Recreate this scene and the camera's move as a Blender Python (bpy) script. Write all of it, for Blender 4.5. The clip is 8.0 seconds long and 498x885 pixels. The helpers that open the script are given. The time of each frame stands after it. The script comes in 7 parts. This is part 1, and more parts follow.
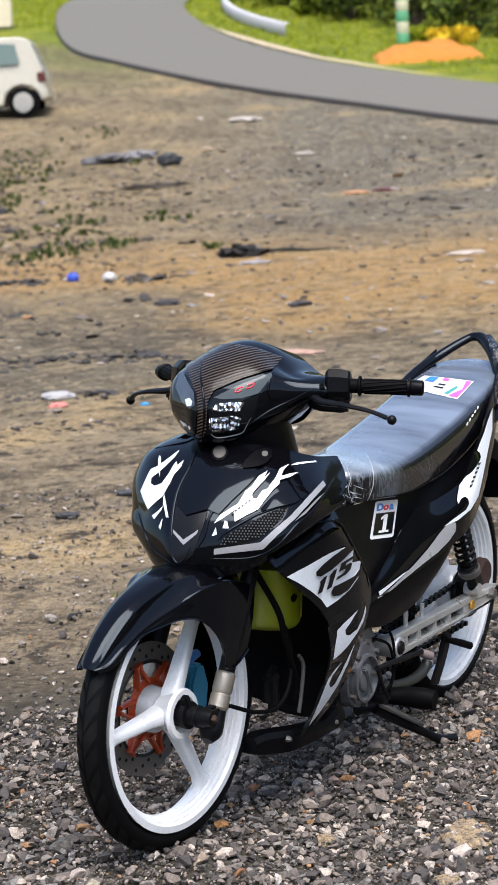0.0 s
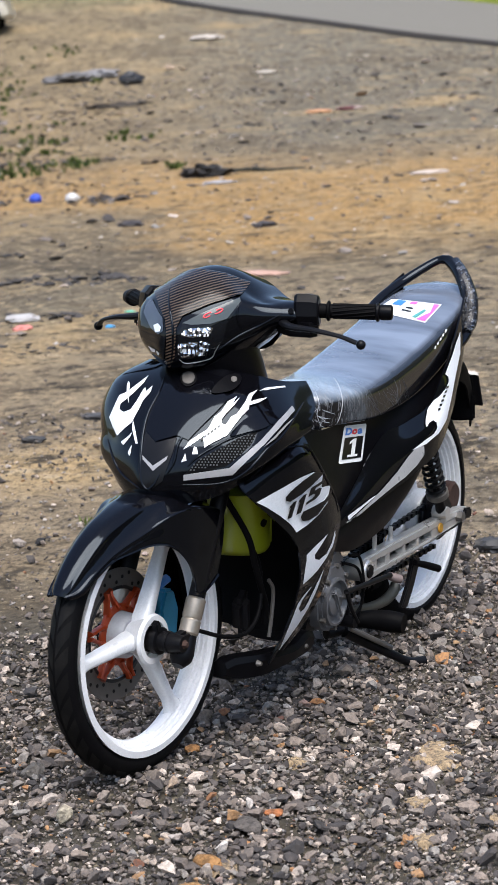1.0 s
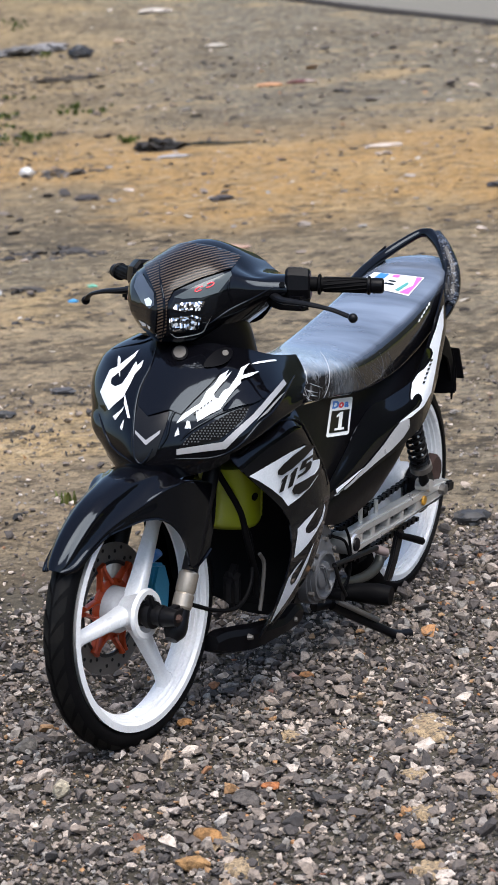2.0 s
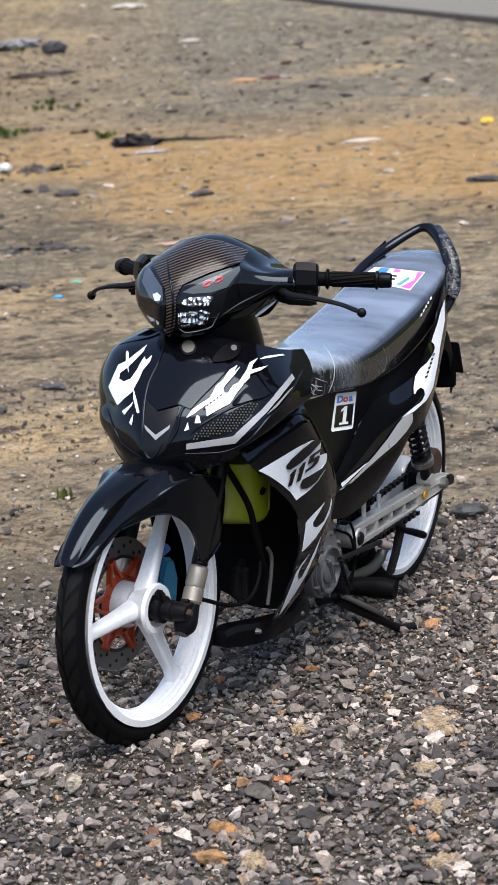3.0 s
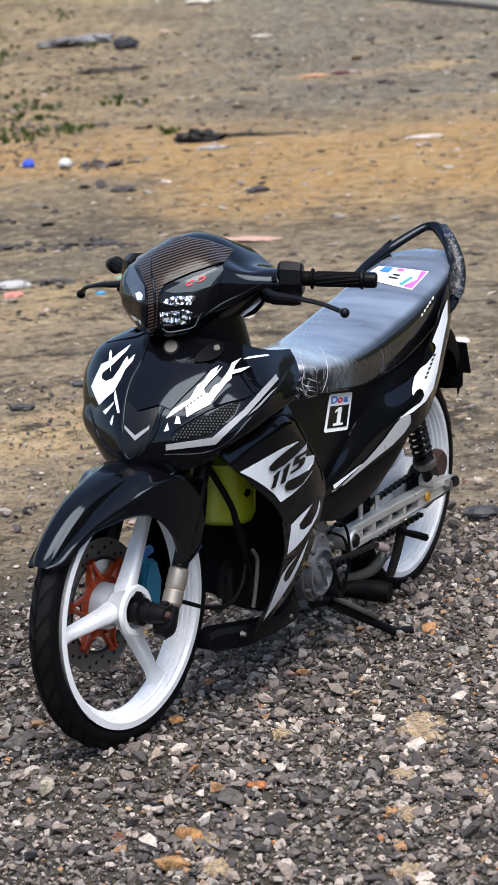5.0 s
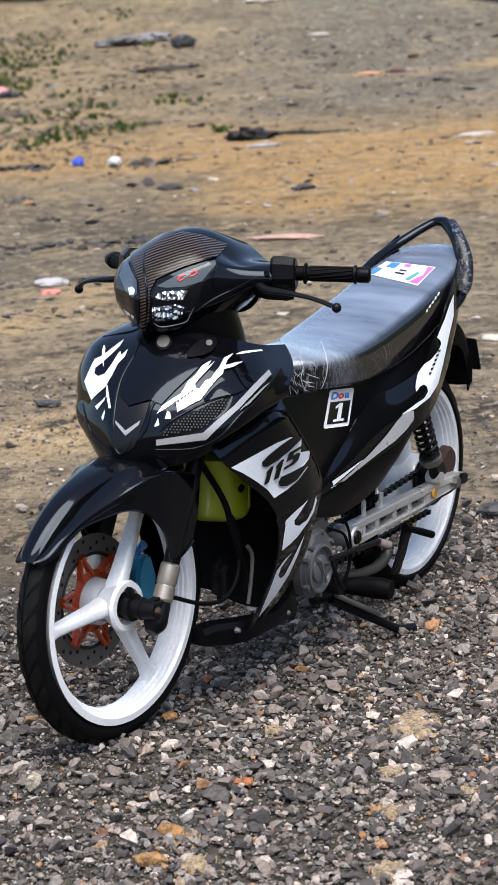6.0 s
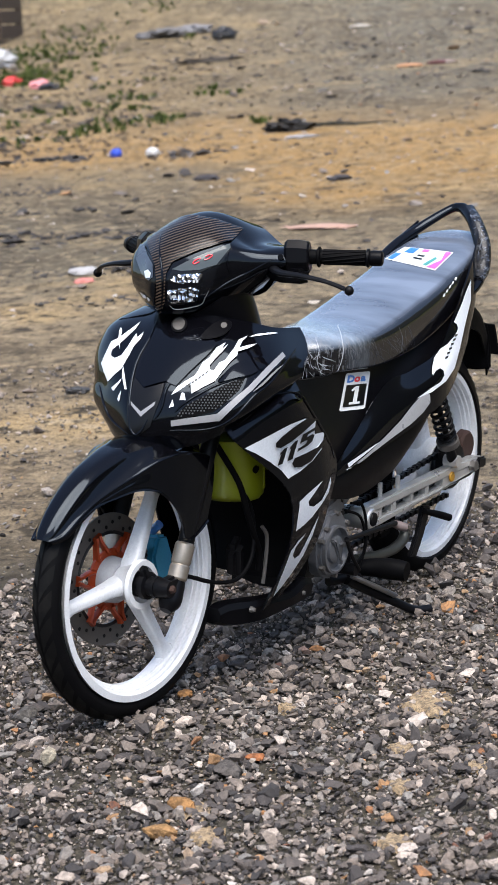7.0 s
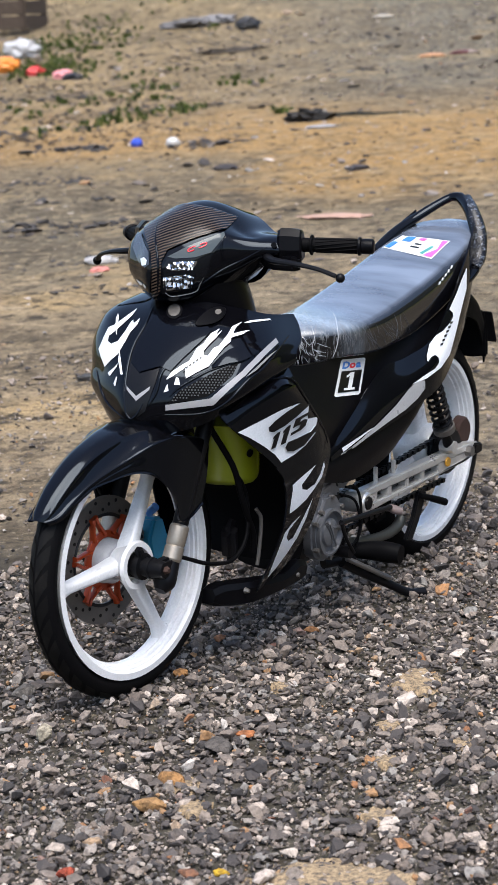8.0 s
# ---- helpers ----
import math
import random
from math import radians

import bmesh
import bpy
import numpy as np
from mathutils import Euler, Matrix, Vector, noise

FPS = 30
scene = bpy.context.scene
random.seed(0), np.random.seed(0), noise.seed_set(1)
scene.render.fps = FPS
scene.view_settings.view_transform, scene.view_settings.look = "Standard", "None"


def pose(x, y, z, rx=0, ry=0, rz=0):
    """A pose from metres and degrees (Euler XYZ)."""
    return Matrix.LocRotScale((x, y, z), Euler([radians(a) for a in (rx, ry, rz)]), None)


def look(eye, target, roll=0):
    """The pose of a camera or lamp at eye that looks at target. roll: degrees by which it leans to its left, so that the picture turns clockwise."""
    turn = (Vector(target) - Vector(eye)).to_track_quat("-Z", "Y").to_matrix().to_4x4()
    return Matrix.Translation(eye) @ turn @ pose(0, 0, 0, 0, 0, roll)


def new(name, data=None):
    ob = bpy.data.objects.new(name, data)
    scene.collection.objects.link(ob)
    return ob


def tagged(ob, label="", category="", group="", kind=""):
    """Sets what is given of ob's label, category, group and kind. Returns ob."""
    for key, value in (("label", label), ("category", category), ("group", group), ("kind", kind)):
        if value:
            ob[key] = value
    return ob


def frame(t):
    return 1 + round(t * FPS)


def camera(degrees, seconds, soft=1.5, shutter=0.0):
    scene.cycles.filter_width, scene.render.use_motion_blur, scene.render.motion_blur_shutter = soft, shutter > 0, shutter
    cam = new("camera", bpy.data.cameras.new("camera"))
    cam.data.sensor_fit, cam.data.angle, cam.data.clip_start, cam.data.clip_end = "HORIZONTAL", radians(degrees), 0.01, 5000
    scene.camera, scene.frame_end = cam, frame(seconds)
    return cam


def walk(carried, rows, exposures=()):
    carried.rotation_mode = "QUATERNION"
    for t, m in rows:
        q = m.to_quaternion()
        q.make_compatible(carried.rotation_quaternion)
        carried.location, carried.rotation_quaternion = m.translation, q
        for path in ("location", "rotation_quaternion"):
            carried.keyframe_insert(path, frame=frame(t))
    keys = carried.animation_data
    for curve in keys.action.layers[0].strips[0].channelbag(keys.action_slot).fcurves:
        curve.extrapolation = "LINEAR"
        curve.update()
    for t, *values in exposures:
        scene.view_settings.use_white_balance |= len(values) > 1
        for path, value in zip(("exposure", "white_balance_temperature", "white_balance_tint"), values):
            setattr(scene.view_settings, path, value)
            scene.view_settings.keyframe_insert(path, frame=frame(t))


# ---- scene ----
cam = camera(12.776, 8.0)
PATH = [
    (0, (4.763, 2.291, 1.349), (1.329, 0.31, 0.82), -2.74),
    (0.5, (4.76, 2.287, 1.353), (1.325, 0.335, 0.729), -2.81),
    (1, (4.762, 2.278, 1.36), (1.318, 0.359, 0.685), -2.91),
    (1.5, (4.776, 2.246, 1.362), (1.314, 0.37, 0.655), -2.96),
    (3, (4.846, 2.135, 1.367), (1.341, 0.353, 0.631), -3.02),
    (3.5, (4.842, 2.137, 1.364), (1.341, 0.35, 0.626), -3.04),
    (4, (4.802, 2.168, 1.363), (1.315, 0.353, 0.623), -3.12),
    (4.5, (4.765, 2.222, 1.363), (1.302, 0.362, 0.624), -3.03),
    (6, (4.631, 2.399, 1.342), (1.255, 0.382, 0.61), -3.20),
    (6.5, (4.628, 2.439, 1.334), (1.277, 0.383, 0.601), -3.26),
    (7, (4.654, 2.479, 1.327), (1.321, 0.395, 0.587), -3.27),
    (7.5, (4.679, 2.541, 1.321), (1.362, 0.434, 0.573), -3.31),
    (8, (4.697, 2.584, 1.329), (1.393, 0.459, 0.574), -3.26),
]
walk(cam, [(t, look(eye, target, roll)) for t, eye, target, roll in PATH], [(0, 1.0, 6500, 10), (8, 1.0, 6500, 10)])
cam.data.dof.use_dof, cam.data.dof.focus_distance, cam.data.dof.aperture_fstop = True, 4.65, 15.0

# ---- light ----
world = bpy.data.worlds.new("sky")
scene.world = world
world.use_nodes = True
wn = world.node_tree.nodes
sky = wn.new("ShaderNodeTexSky")
sky.sky_type = "NISHITA"
sky.sun_disc = False
SUN_EL, SUN_AZ = 63.0, 52.0          # degrees; azimuth clockwise from +y
sky.sun_elevation, sky.sun_rotation = radians(SUN_EL), radians(SUN_AZ)
sky.air_density, sky.dust_density, sky.ozone_density = 1.0, 2.0, 1.0
wn["Background"].inputs["Strength"].default_value = 0.125
world.node_tree.links.new(sky.outputs["Color"], wn["Background"].inputs["Color"])
sun = new("sun", bpy.data.lights.new("sun", "SUN"))
sun.data.energy, sun.data.angle, sun.data.color = 2.8, radians(50.0), (1.0, 0.972, 0.94)
sun_way = Vector((math.sin(radians(SUN_AZ)) * math.cos(radians(SUN_EL)), math.cos(radians(SUN_AZ)) * math.cos(radians(SUN_EL)), math.sin(radians(SUN_EL))))
sun.matrix_world = look(sun_way * 60, (0, 0, 0))


# ---- materials ----
def material(name, color, rough=0.5, metal=0.0, coat=0.0, spec=0.5):
    m = bpy.data.materials.new(name)
    m.use_nodes = True
    b = m.node_tree.nodes["Principled BSDF"]
    b.inputs["Base Color"].default_value = (*color, 1)
    b.inputs["Roughness"].default_value = rough
    b.inputs["Metallic"].default_value = metal
    b.inputs["Coat Weight"].default_value = coat
    b.inputs["Coat Roughness"].default_value = 0.04
    b.inputs["Specular IOR Level"].default_value = spec
    return m


def bsdf(m):
    return m.node_tree.nodes["Principled BSDF"]


def add(m, kind, **values):
    n = m.node_tree.nodes.new(kind)
    for key, value in values.items():
        n.inputs[key.replace("_", " ")].default_value = value
    return n


def wire(m, a, b):
    m.node_tree.links.new(a, b)


def coords(m):
    return add(m, "ShaderNodeTexCoord").outputs["Object"]


def ramp(m, fac, stops):
    r = add(m, "ShaderNodeValToRGB")
    e = r.color_ramp.elements
    while len(e) < len(stops):
        e.new(0.5)
    for k, (at, c) in zip(e, stops):
        k.position, k.color = at, (*c, 1)
    wire(m, fac, r.inputs["Fac"])
    return r.outputs["Color"]


def noise_tex(m, scale, detail=4.0, rough=0.55, vector=None):
    n = add(m, "ShaderNodeTexNoise", Scale=scale, Detail=detail, Roughness=rough)
    wire(m, vector or coords(m), n.inputs["Vector"])
    return n.outputs["Fac"]


def mix(m, fac, a, b, blend="MIX"):
    n = m.node_tree.nodes.new("ShaderNodeMix")
    n.data_type, n.blend_type = "RGBA", blend
    for sock, v in ((n.inputs[0], fac), (n.inputs[6], a), (n.inputs[7], b)):
        if isinstance(v, (int, float)):
            sock.default_value = v
        elif isinstance(v, tuple):
            sock.default_value = (*v, 1)
        else:
            wire(m, v, sock)
    return n.outputs[2]


def bump(m, height, strength, distance):
    b = add(m, "ShaderNodeBump", Strength=strength, Distance=distance)
    wire(m, height, b.inputs["Height"])
    wire(m, b.outputs["Normal"], bsdf(m).inputs["Normal"])


def worn(name, color, rough, metal=0.0, coat=0.0, dirt=(0.16, 0.13, 0.10), amount=0.35, grain=220.0, relief=0.15, spec=0.5):
    """A surface with fine grain and patches of dust."""
    m = material(name, color, rough, metal, coat, spec)
    big, fine = noise_tex(m, 14.0, 6.0, 0.65), noise_tex(m, grain, 2.0)
    c = mix(m, ramp(m, big, [(0.52, (0, 0, 0)), (0.78, (amount,) * 3)]), color, dirt)
    wire(m, mix(m, ramp(m, fine, [(0.3, (0, 0, 0)), (0.7, (0.25,) * 3)]), c, tuple(v * 0.6 for v in color)), bsdf(m).inputs["Base Color"])
    r = ramp(m, big, [(0.35, (rough,) * 3), (0.8, (min(1, rough + 0.22),) * 3)])
    wire(m, r, bsdf(m).inputs["Roughness"])
    bump(m, fine, relief, 0.0006)
    return m


def glossy(name, color, rough=0.05):
    """Lacquered panel with a little orange peel and faint dust."""
    m = material(name, color, rough, 0.0, 0.0, 0.27)
    bsdf(m).inputs["Specular Tint"].default_value = (0.74, 0.86, 1.0, 1)      # tints reflections blue, to take out the brown of the mirrored ground
    bump(m, noise_tex(m, 90.0, 1.0), 0.03, 0.0008)
    dust = noise_tex(m, 9.0, 6.0, 0.7)
    wire(m, ramp(m, dust, [(0.4, (rough,) * 3), (0.8, (rough + 0.07,) * 3)]), bsdf(m).inputs["Roughness"])
    wire(m, mix(m, ramp(m, dust, [(0.6, (0, 0, 0)), (0.9, (0.02,) * 3)]), color, (0.22, 0.19, 0.16)), bsdf(m).inputs["Base Color"])
    return m


BLACK = glossy("black_lacquer", (0.002, 0.002, 0.003))
SATIN = worn("satin_black_plastic", (0.003, 0.003, 0.004), 0.28, amount=0.012, spec=0.09)
MATT = worn("matt_black_plastic", (0.003, 0.003, 0.0035), 0.5, amount=0.015, spec=0.045)
WHITE = worn("white_wheel_paint", (0.78, 0.79, 0.805), 0.24, coat=0.5, dirt=(0.46, 0.43, 0.40), amount=0.25)
DECAL = worn("silver_white_vinyl", (0.76, 0.79, 0.83), 0.28, coat=0.12, amount=0.08, spec=0.25)
GREY = worn("grey_vinyl", (0.27, 0.27, 0.28), 0.25, coat=0.6, amount=0.1)
RUBBER = worn("tyre_rubber", (0.004, 0.004, 0.0045), 0.5, amount=0.06, dirt=(0.05, 0.042, 0.036), relief=0.4, spec=0.06)
TREAD = worn("dusty_tread_rubber", (0.0055, 0.0054, 0.0054), 0.45, amount=0.4, dirt=(0.036, 0.032, 0.028), relief=0.4, spec=0.10)
ALLOY = worn("brushed_alloy", (0.66, 0.65, 0.63), 0.26, 0.65, amount=0.22, dirt=(0.10, 0.085, 0.07))
CAST = worn("cast_grey_alloy", (0.40, 0.40, 0.41), 0.5, 0.15, amount=0.3)
STEEL = worn("dull_steel", (0.20, 0.19, 0.18), 0.42, 0.8, amount=0.5)
DARKMETAL = worn("black_metal", (0.004, 0.004, 0.005), 0.32, 0.0, amount=0.05, spec=0.14)
CASE = worn("engine_case_grey", (0.185, 0.192, 0.208), 0.32, 0.6, amount=0.3)
ROTOR = worn("rotor_steel", (0.085, 0.075, 0.067), 0.45, 0.4, amount=0.5, dirt=(0.12, 0.095, 0.075))
ORANGE = worn("orange_anodised", (0.34, 0.042, 0.007), 0.3, 0.35, amount=0.9, dirt=(0.03, 0.008, 0.005))
BLUE = worn("blue_anodised", (0.03, 0.24, 0.38), 0.35, 0.35, amount=0.25)
GOLD = worn("pale_alloy", (0.34, 0.30, 0.25), 0.36, 0.75, amount=0.45)
RUST = worn("rusty_steel", (0.045, 0.022, 0.016), 0.75, 0.3, amount=0.5, dirt=(0.14, 0.06, 0.03))
YELLOW = worn("yellow_paint", (0.55, 0.27, 0.02), 0.45, amount=0.8, dirt=(0.10, 0.07, 0.03), grain=400.0)
RED = material("red_plastic", (0.7, 0.012, 0.03), 0.3, coat=0.5)
CHROME = material("bright_reflector", (0.85, 0.87, 0.9), 0.3, 0.35)
MIRROR = material("faceted_mirror", (0.62, 0.64, 0.68), 0.16, 1.0)
_cell = add(MIRROR, "ShaderNodeTexVoronoi", Scale=85.0)
wire(MIRROR, coords(MIRROR), _cell.inputs["Vector"])
bump(MIRROR, _cell.outputs["Distance"], 0.8, 0.012)
LENS = material("smoked_lens", (0.004, 0.005, 0.007), 0.05, 0.0, 0.0, 0.3)
GREEN = material("yellow_green_plastic", (0.27, 0.31, 0.012), 0.35, 0.0, 0.3)
bump(GREEN, noise_tex(GREEN, 60.0), 0.15, 0.001)
SILVER = worn("silver_vinyl", (0.42, 0.43, 0.45), 0.25, 0.3, coat=0.5, amount=0.1)
PURPLE = material("purple_anodised", (0.06, 0.03, 0.4), 0.3, 0.6)
PINK = material("pink_print", (0.80, 0.10, 0.36), 0.35, coat=0.6)
PAPER = worn("white_print", (0.74, 0.76, 0.76), 0.4, coat=0.6, amount=0.1)
PBLUE = material("blue_print", (0.03, 0.18, 0.55), 0.35, coat=0.6)
PTEAL = material("teal_print", (0.06, 0.28, 0.26), 0.35, coat=0.6)
PBLACK = material("black_print", (0.004, 0.004, 0.005), 0.3, spec=0.25)


def carbon_fibre():
    """Twill weave: slanting bronze ribs on black, a little uneven, under clear lacquer."""
    m = material("carbon_fibre", (0.02, 0.02, 0.02), 0.18, 0.0, 0.12, 0.2)
    wob = noise_tex(m, 26.0, 2.0)
    dot = m.node_tree.nodes.new("ShaderNodeVectorMath")
    dot.operation = "DOT_PRODUCT"
    wire(m, coords(m), dot.inputs[0])
    dot.inputs[1].default_value = (-0.05, -0.38, 0.92)

    def step(op, a, b):
        n = m.node_tree.nodes.new("ShaderNodeMath")
        n.operation = op
        for sock, v in zip(n.inputs, (a, b)):
            if isinstance(v, (int, float)):
                sock.default_value = v
            else:
                wire(m, v, sock)
        return n.outputs[0]
    phase = step("ADD", step("MULTIPLY", dot.outputs["Value"], 2 * math.pi / 0.0056), step("MULTIPLY", wob, 5.0))
    rib = step("MULTIPLY", step("ADD", step("SINE", phase, 0.0), 1.0), 0.5)
    wire(m, ramp(m, rib, [(0.35, (0.003, 0.003, 0.003)), (0.85, (0.062, 0.043, 0.032))]), bsdf(m).inputs["Base Color"])
    bump(m, rib, 0.25, 0.0006)
    return m


CARBON = carbon_fibre()


def film_wrapped():
    """Black vinyl under stretched clear film, with fine creases to the front. The sky's milky blue-grey sheen and long
    streaks are painted into the colour.
    """
    m = material("film_wrapped_vinyl", (0.015, 0.015, 0.018), 0.2, 0.0, 0.7, 0.35)
    bsdf(m).inputs["Coat IOR"].default_value = 1.5
    sep = add(m, "ShaderNodeSeparateXYZ")
    wire(m, coords(m), sep.inputs[0])
    mp = add(m, "ShaderNodeMapping")
    mp.inputs["Scale"].default_value = (5.0, 1.3, 4.0)
    wire(m, coords(m), mp.inputs["Vector"])
    streak = noise_tex(m, 3.0, 3.0, 0.5, mp.outputs["Vector"])
    mq = add(m, "ShaderNodeMapping")
    mq.inputs["Scale"].default_value = (60.0, 22.0, 16.0)
    mq.inputs["Rotation"].default_value = (0.5, 0.3, 0.6)
    wire(m, coords(m), mq.inputs["Vector"])
    hair = noise_tex(m, 2.2, 6.0, 0.75, mq.outputs["Vector"])
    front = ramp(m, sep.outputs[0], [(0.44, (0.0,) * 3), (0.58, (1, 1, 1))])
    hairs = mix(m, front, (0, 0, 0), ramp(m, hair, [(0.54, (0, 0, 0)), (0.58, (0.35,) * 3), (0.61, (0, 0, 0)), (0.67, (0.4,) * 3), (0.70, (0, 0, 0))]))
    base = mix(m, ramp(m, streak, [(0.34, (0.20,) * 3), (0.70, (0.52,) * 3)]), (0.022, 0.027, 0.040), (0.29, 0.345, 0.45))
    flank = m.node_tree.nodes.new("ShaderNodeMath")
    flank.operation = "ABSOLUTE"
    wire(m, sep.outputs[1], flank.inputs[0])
    base = mix(m, ramp(m, flank.outputs[0], [(0.098, (0, 0, 0)), (0.112, (1, 1, 1))]), base, (0.006, 0.006, 0.008))     # painted sheen stops at the flanks, which go near black
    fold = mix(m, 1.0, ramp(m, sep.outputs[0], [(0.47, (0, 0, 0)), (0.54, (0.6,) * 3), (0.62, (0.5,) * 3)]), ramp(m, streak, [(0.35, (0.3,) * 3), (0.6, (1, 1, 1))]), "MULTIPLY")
    base = mix(m, fold, base, (0.42, 0.52, 0.62))         # brighter sheen painted along the front fold
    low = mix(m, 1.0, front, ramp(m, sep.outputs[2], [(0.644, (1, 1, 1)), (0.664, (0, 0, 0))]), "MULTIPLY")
    base = mix(m, low, base, (0.007, 0.007, 0.009))       # painted near black in front, below the fold
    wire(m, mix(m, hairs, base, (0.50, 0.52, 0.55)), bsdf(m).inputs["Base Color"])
    wire(m, ramp(m, streak, [(0.3, (0.10,) * 3), (0.8, (0.22,) * 3)]), bsdf(m).inputs["Roughness"])
    bump(m, mix(m, front, streak, hair), 0.45, 0.004)
    return m


FILM = film_wrapped()


def crumpled_film():
    """Clear film crumpled over black paint: dark folds, and bluish highlights on the creases painted into the colour.
    """
    m = material("crumpled_film", (0.004, 0.004, 0.005), 0.1, 0.0, 0.3, 0.35)
    mp = add(m, "ShaderNodeMapping")
    mp.inputs["Scale"].default_value = (30.0, 45.0, 60.0)
    wire(m, coords(m), mp.inputs["Vector"])
    f = noise_tex(m, 1.6, 5.0, 0.7, mp.outputs["Vector"])
    wire(m, ramp(m, f, [(0.55, (0.004, 0.004, 0.006)), (0.59, (0.14, 0.16, 0.20)), (0.62, (0.006, 0.006, 0.009)), (0.68, (0.01, 0.01, 0.012)), (0.74, (0.5, 0.53, 0.58))]), bsdf(m).inputs["Base Color"])
    bump(m, f, 0.9, 0.006)
    return m


WRAP = crumpled_film()


# ---- building helpers ----
def spline(points, n, closed=False):
    """Points on a smooth line through the given ones, n to each span."""
    p = np.asarray(points, float)
    k = len(p)
    out = []
    for i in range(k if closed else k - 1):
        if closed:
            a, b, c, d = p[i - 1], p[i], p[(i + 1) % k], p[(i + 2) % k]
        else:
            b, c = p[i], p[i + 1]
            a = p[i - 1] if i else 2 * b - c
            d = p[i + 2] if i + 2 < k else 2 * c - b
        for t in np.arange(n) / n:
            out.append(0.5 * (2 * b + (c - a) * t + (2 * a - 5 * b + 4 * c - d) * t**2 + (3 * b - a - 3 * c + d) * t**3))
    if not closed:
        out.append(p[-1])
    return np.array(out)


def dense(grid, nu=6, nv=6, closed=False):
    """A fine grid through a coarse grid of points."""
    rows = np.array([spline(row, nv, closed) for row in grid])
    return np.stack([spline(rows[:, j], nu) for j in range(rows.shape[1])], 1)


def grid_bm(g, thick=0.0, closed=False, caps=False, bm=None):
    """A bmesh over a fine grid of points; thick: its wall, laid inwards against the normals."""
    bm = bm or bmesh.new()
    u, v = g.shape[:2]
    layers = [g]
    if thick:
        du, dv = np.gradient(g, axis=0), np.gradient(g, axis=1)
        nrm = np.cross(du, dv)
        nrm /= np.linalg.norm(nrm, axis=2, keepdims=True) + 1e-9
        layers.append(g - thick * nrm)
    vs = [[[bm.verts.new(p) for p in row] for row in lay] for lay in layers]
    w = v if closed else v - 1
    for lay in vs:
        for i in range(u - 1):
            for j in range(w):
                k = (j + 1) % v
                q = (lay[i][j], lay[i + 1][j], lay[i + 1][k], lay[i][k])
                bm.faces.new(q if lay is vs[0] else q[::-1])
    if thick:
        a, b = vs
        edge = [(0, j) for j in range(v)] + [(i, v - 1) for i in range(1, u)] + [(u - 1, j) for j in range(v - 2, -1, -1)] + [(i, 0) for i in range(u - 2, 0, -1)]
        for (i, j), (k, m) in zip(edge, edge[1:] + edge[:1]):
            bm.faces.new((a[i][j], a[k][m], b[k][m], b[i][j]))
    if caps:
        bm.faces.new(vs[0][0]), bm.faces.new(vs[0][-1][::-1])
    return bm


def done(bm, matrix=None, sharp=38):
    if matrix is not None:
        bm.transform(matrix)
    bmesh.ops.remove_doubles(bm, verts=bm.verts, dist=1e-5)
    bmesh.ops.recalc_face_normals(bm, faces=bm.faces)
    for f in bm.faces:
        f.smooth = True
    lim = radians(sharp)
    for e in bm.edges:
        if len(e.link_faces) == 2 and e.calc_face_angle(0) > lim:
            e.smooth = False
    return bm


def part(name, bm, mat, parent, label="", matrix=None, sharp=38):
    done(bm, matrix, sharp)
    me = bpy.data.meshes.new(name)
    bm.to_mesh(me)
    bm.free()
    me.materials.append(mat)
    ob = new(name, me)
    while parent and parent.parent and parent.parent.parent:
        parent = parent.parent
    ob.parent = parent
    if label:
        tagged(ob, label)
    return ob


def thing(name, place, label, category, kind="", group=""):
    ob = new(name)
    ob.empty_display_size = 0.05
    ob.matrix_world = place
    return tagged(ob, label, category, group, kind)


def tube(path, radius, n=12, smooth=4, bm=None, flat=1.0, closed=False):
    """A round bar along a smooth path; radius: one value or one to each given point. flat squeezes it across."""
    r = np.full(len(path), radius) if np.isscalar(radius) else np.asarray(radius, float)
    line = spline(np.c_[np.asarray(path, float), r], smooth, closed)
    p, rr = line[:, :3], line[:, 3]
    tan = np.gradient(p, axis=0)
    if closed:
        tan = np.roll(p, -1, 0) - np.roll(p, 1, 0)
    tan /= np.linalg.norm(tan, axis=1, keepdims=True) + 1e-9
    side = np.cross(tan[0], (0, 0, 1.0))
    if np.linalg.norm(side) < 0.1:
        side = np.cross(tan[0], (0, 1.0, 0))
    rings = []
    for k in range(len(p)):
        side = side - tan[k] * (side @ tan[k])
        side /= np.linalg.norm(side)
        up = np.cross(side, tan[k])
        a = np.arange(n) * 2 * np.pi / n
        rings.append(p[k] + rr[k] * (np.cos(a)[:, None] * side + flat * np.sin(a)[:, None] * up))
    if closed:
        rings.append(rings[0])
    return grid_bm(np.array(rings), closed=True, caps=not closed, bm=bm)


def lathe(profile, centre, n=48, bm=None, loop=True, a0=0.0):
    """A ring turned round the y axis through centre; profile: (radius, y) round a closed section, or an open one with loop off."""
    pr = np.asarray(profile, float)
    a = np.arange(n + 1) * 2 * np.pi / n + a0
    g = np.stack([centre[0] + np.outer(np.cos(a), pr[:, 0]), np.broadcast_to(centre[1] + pr[:, 1], (n + 1, len(pr))), centre[2] + np.outer(np.sin(a), pr[:, 0])], -1)
    return grid_bm(g, closed=loop, bm=bm)


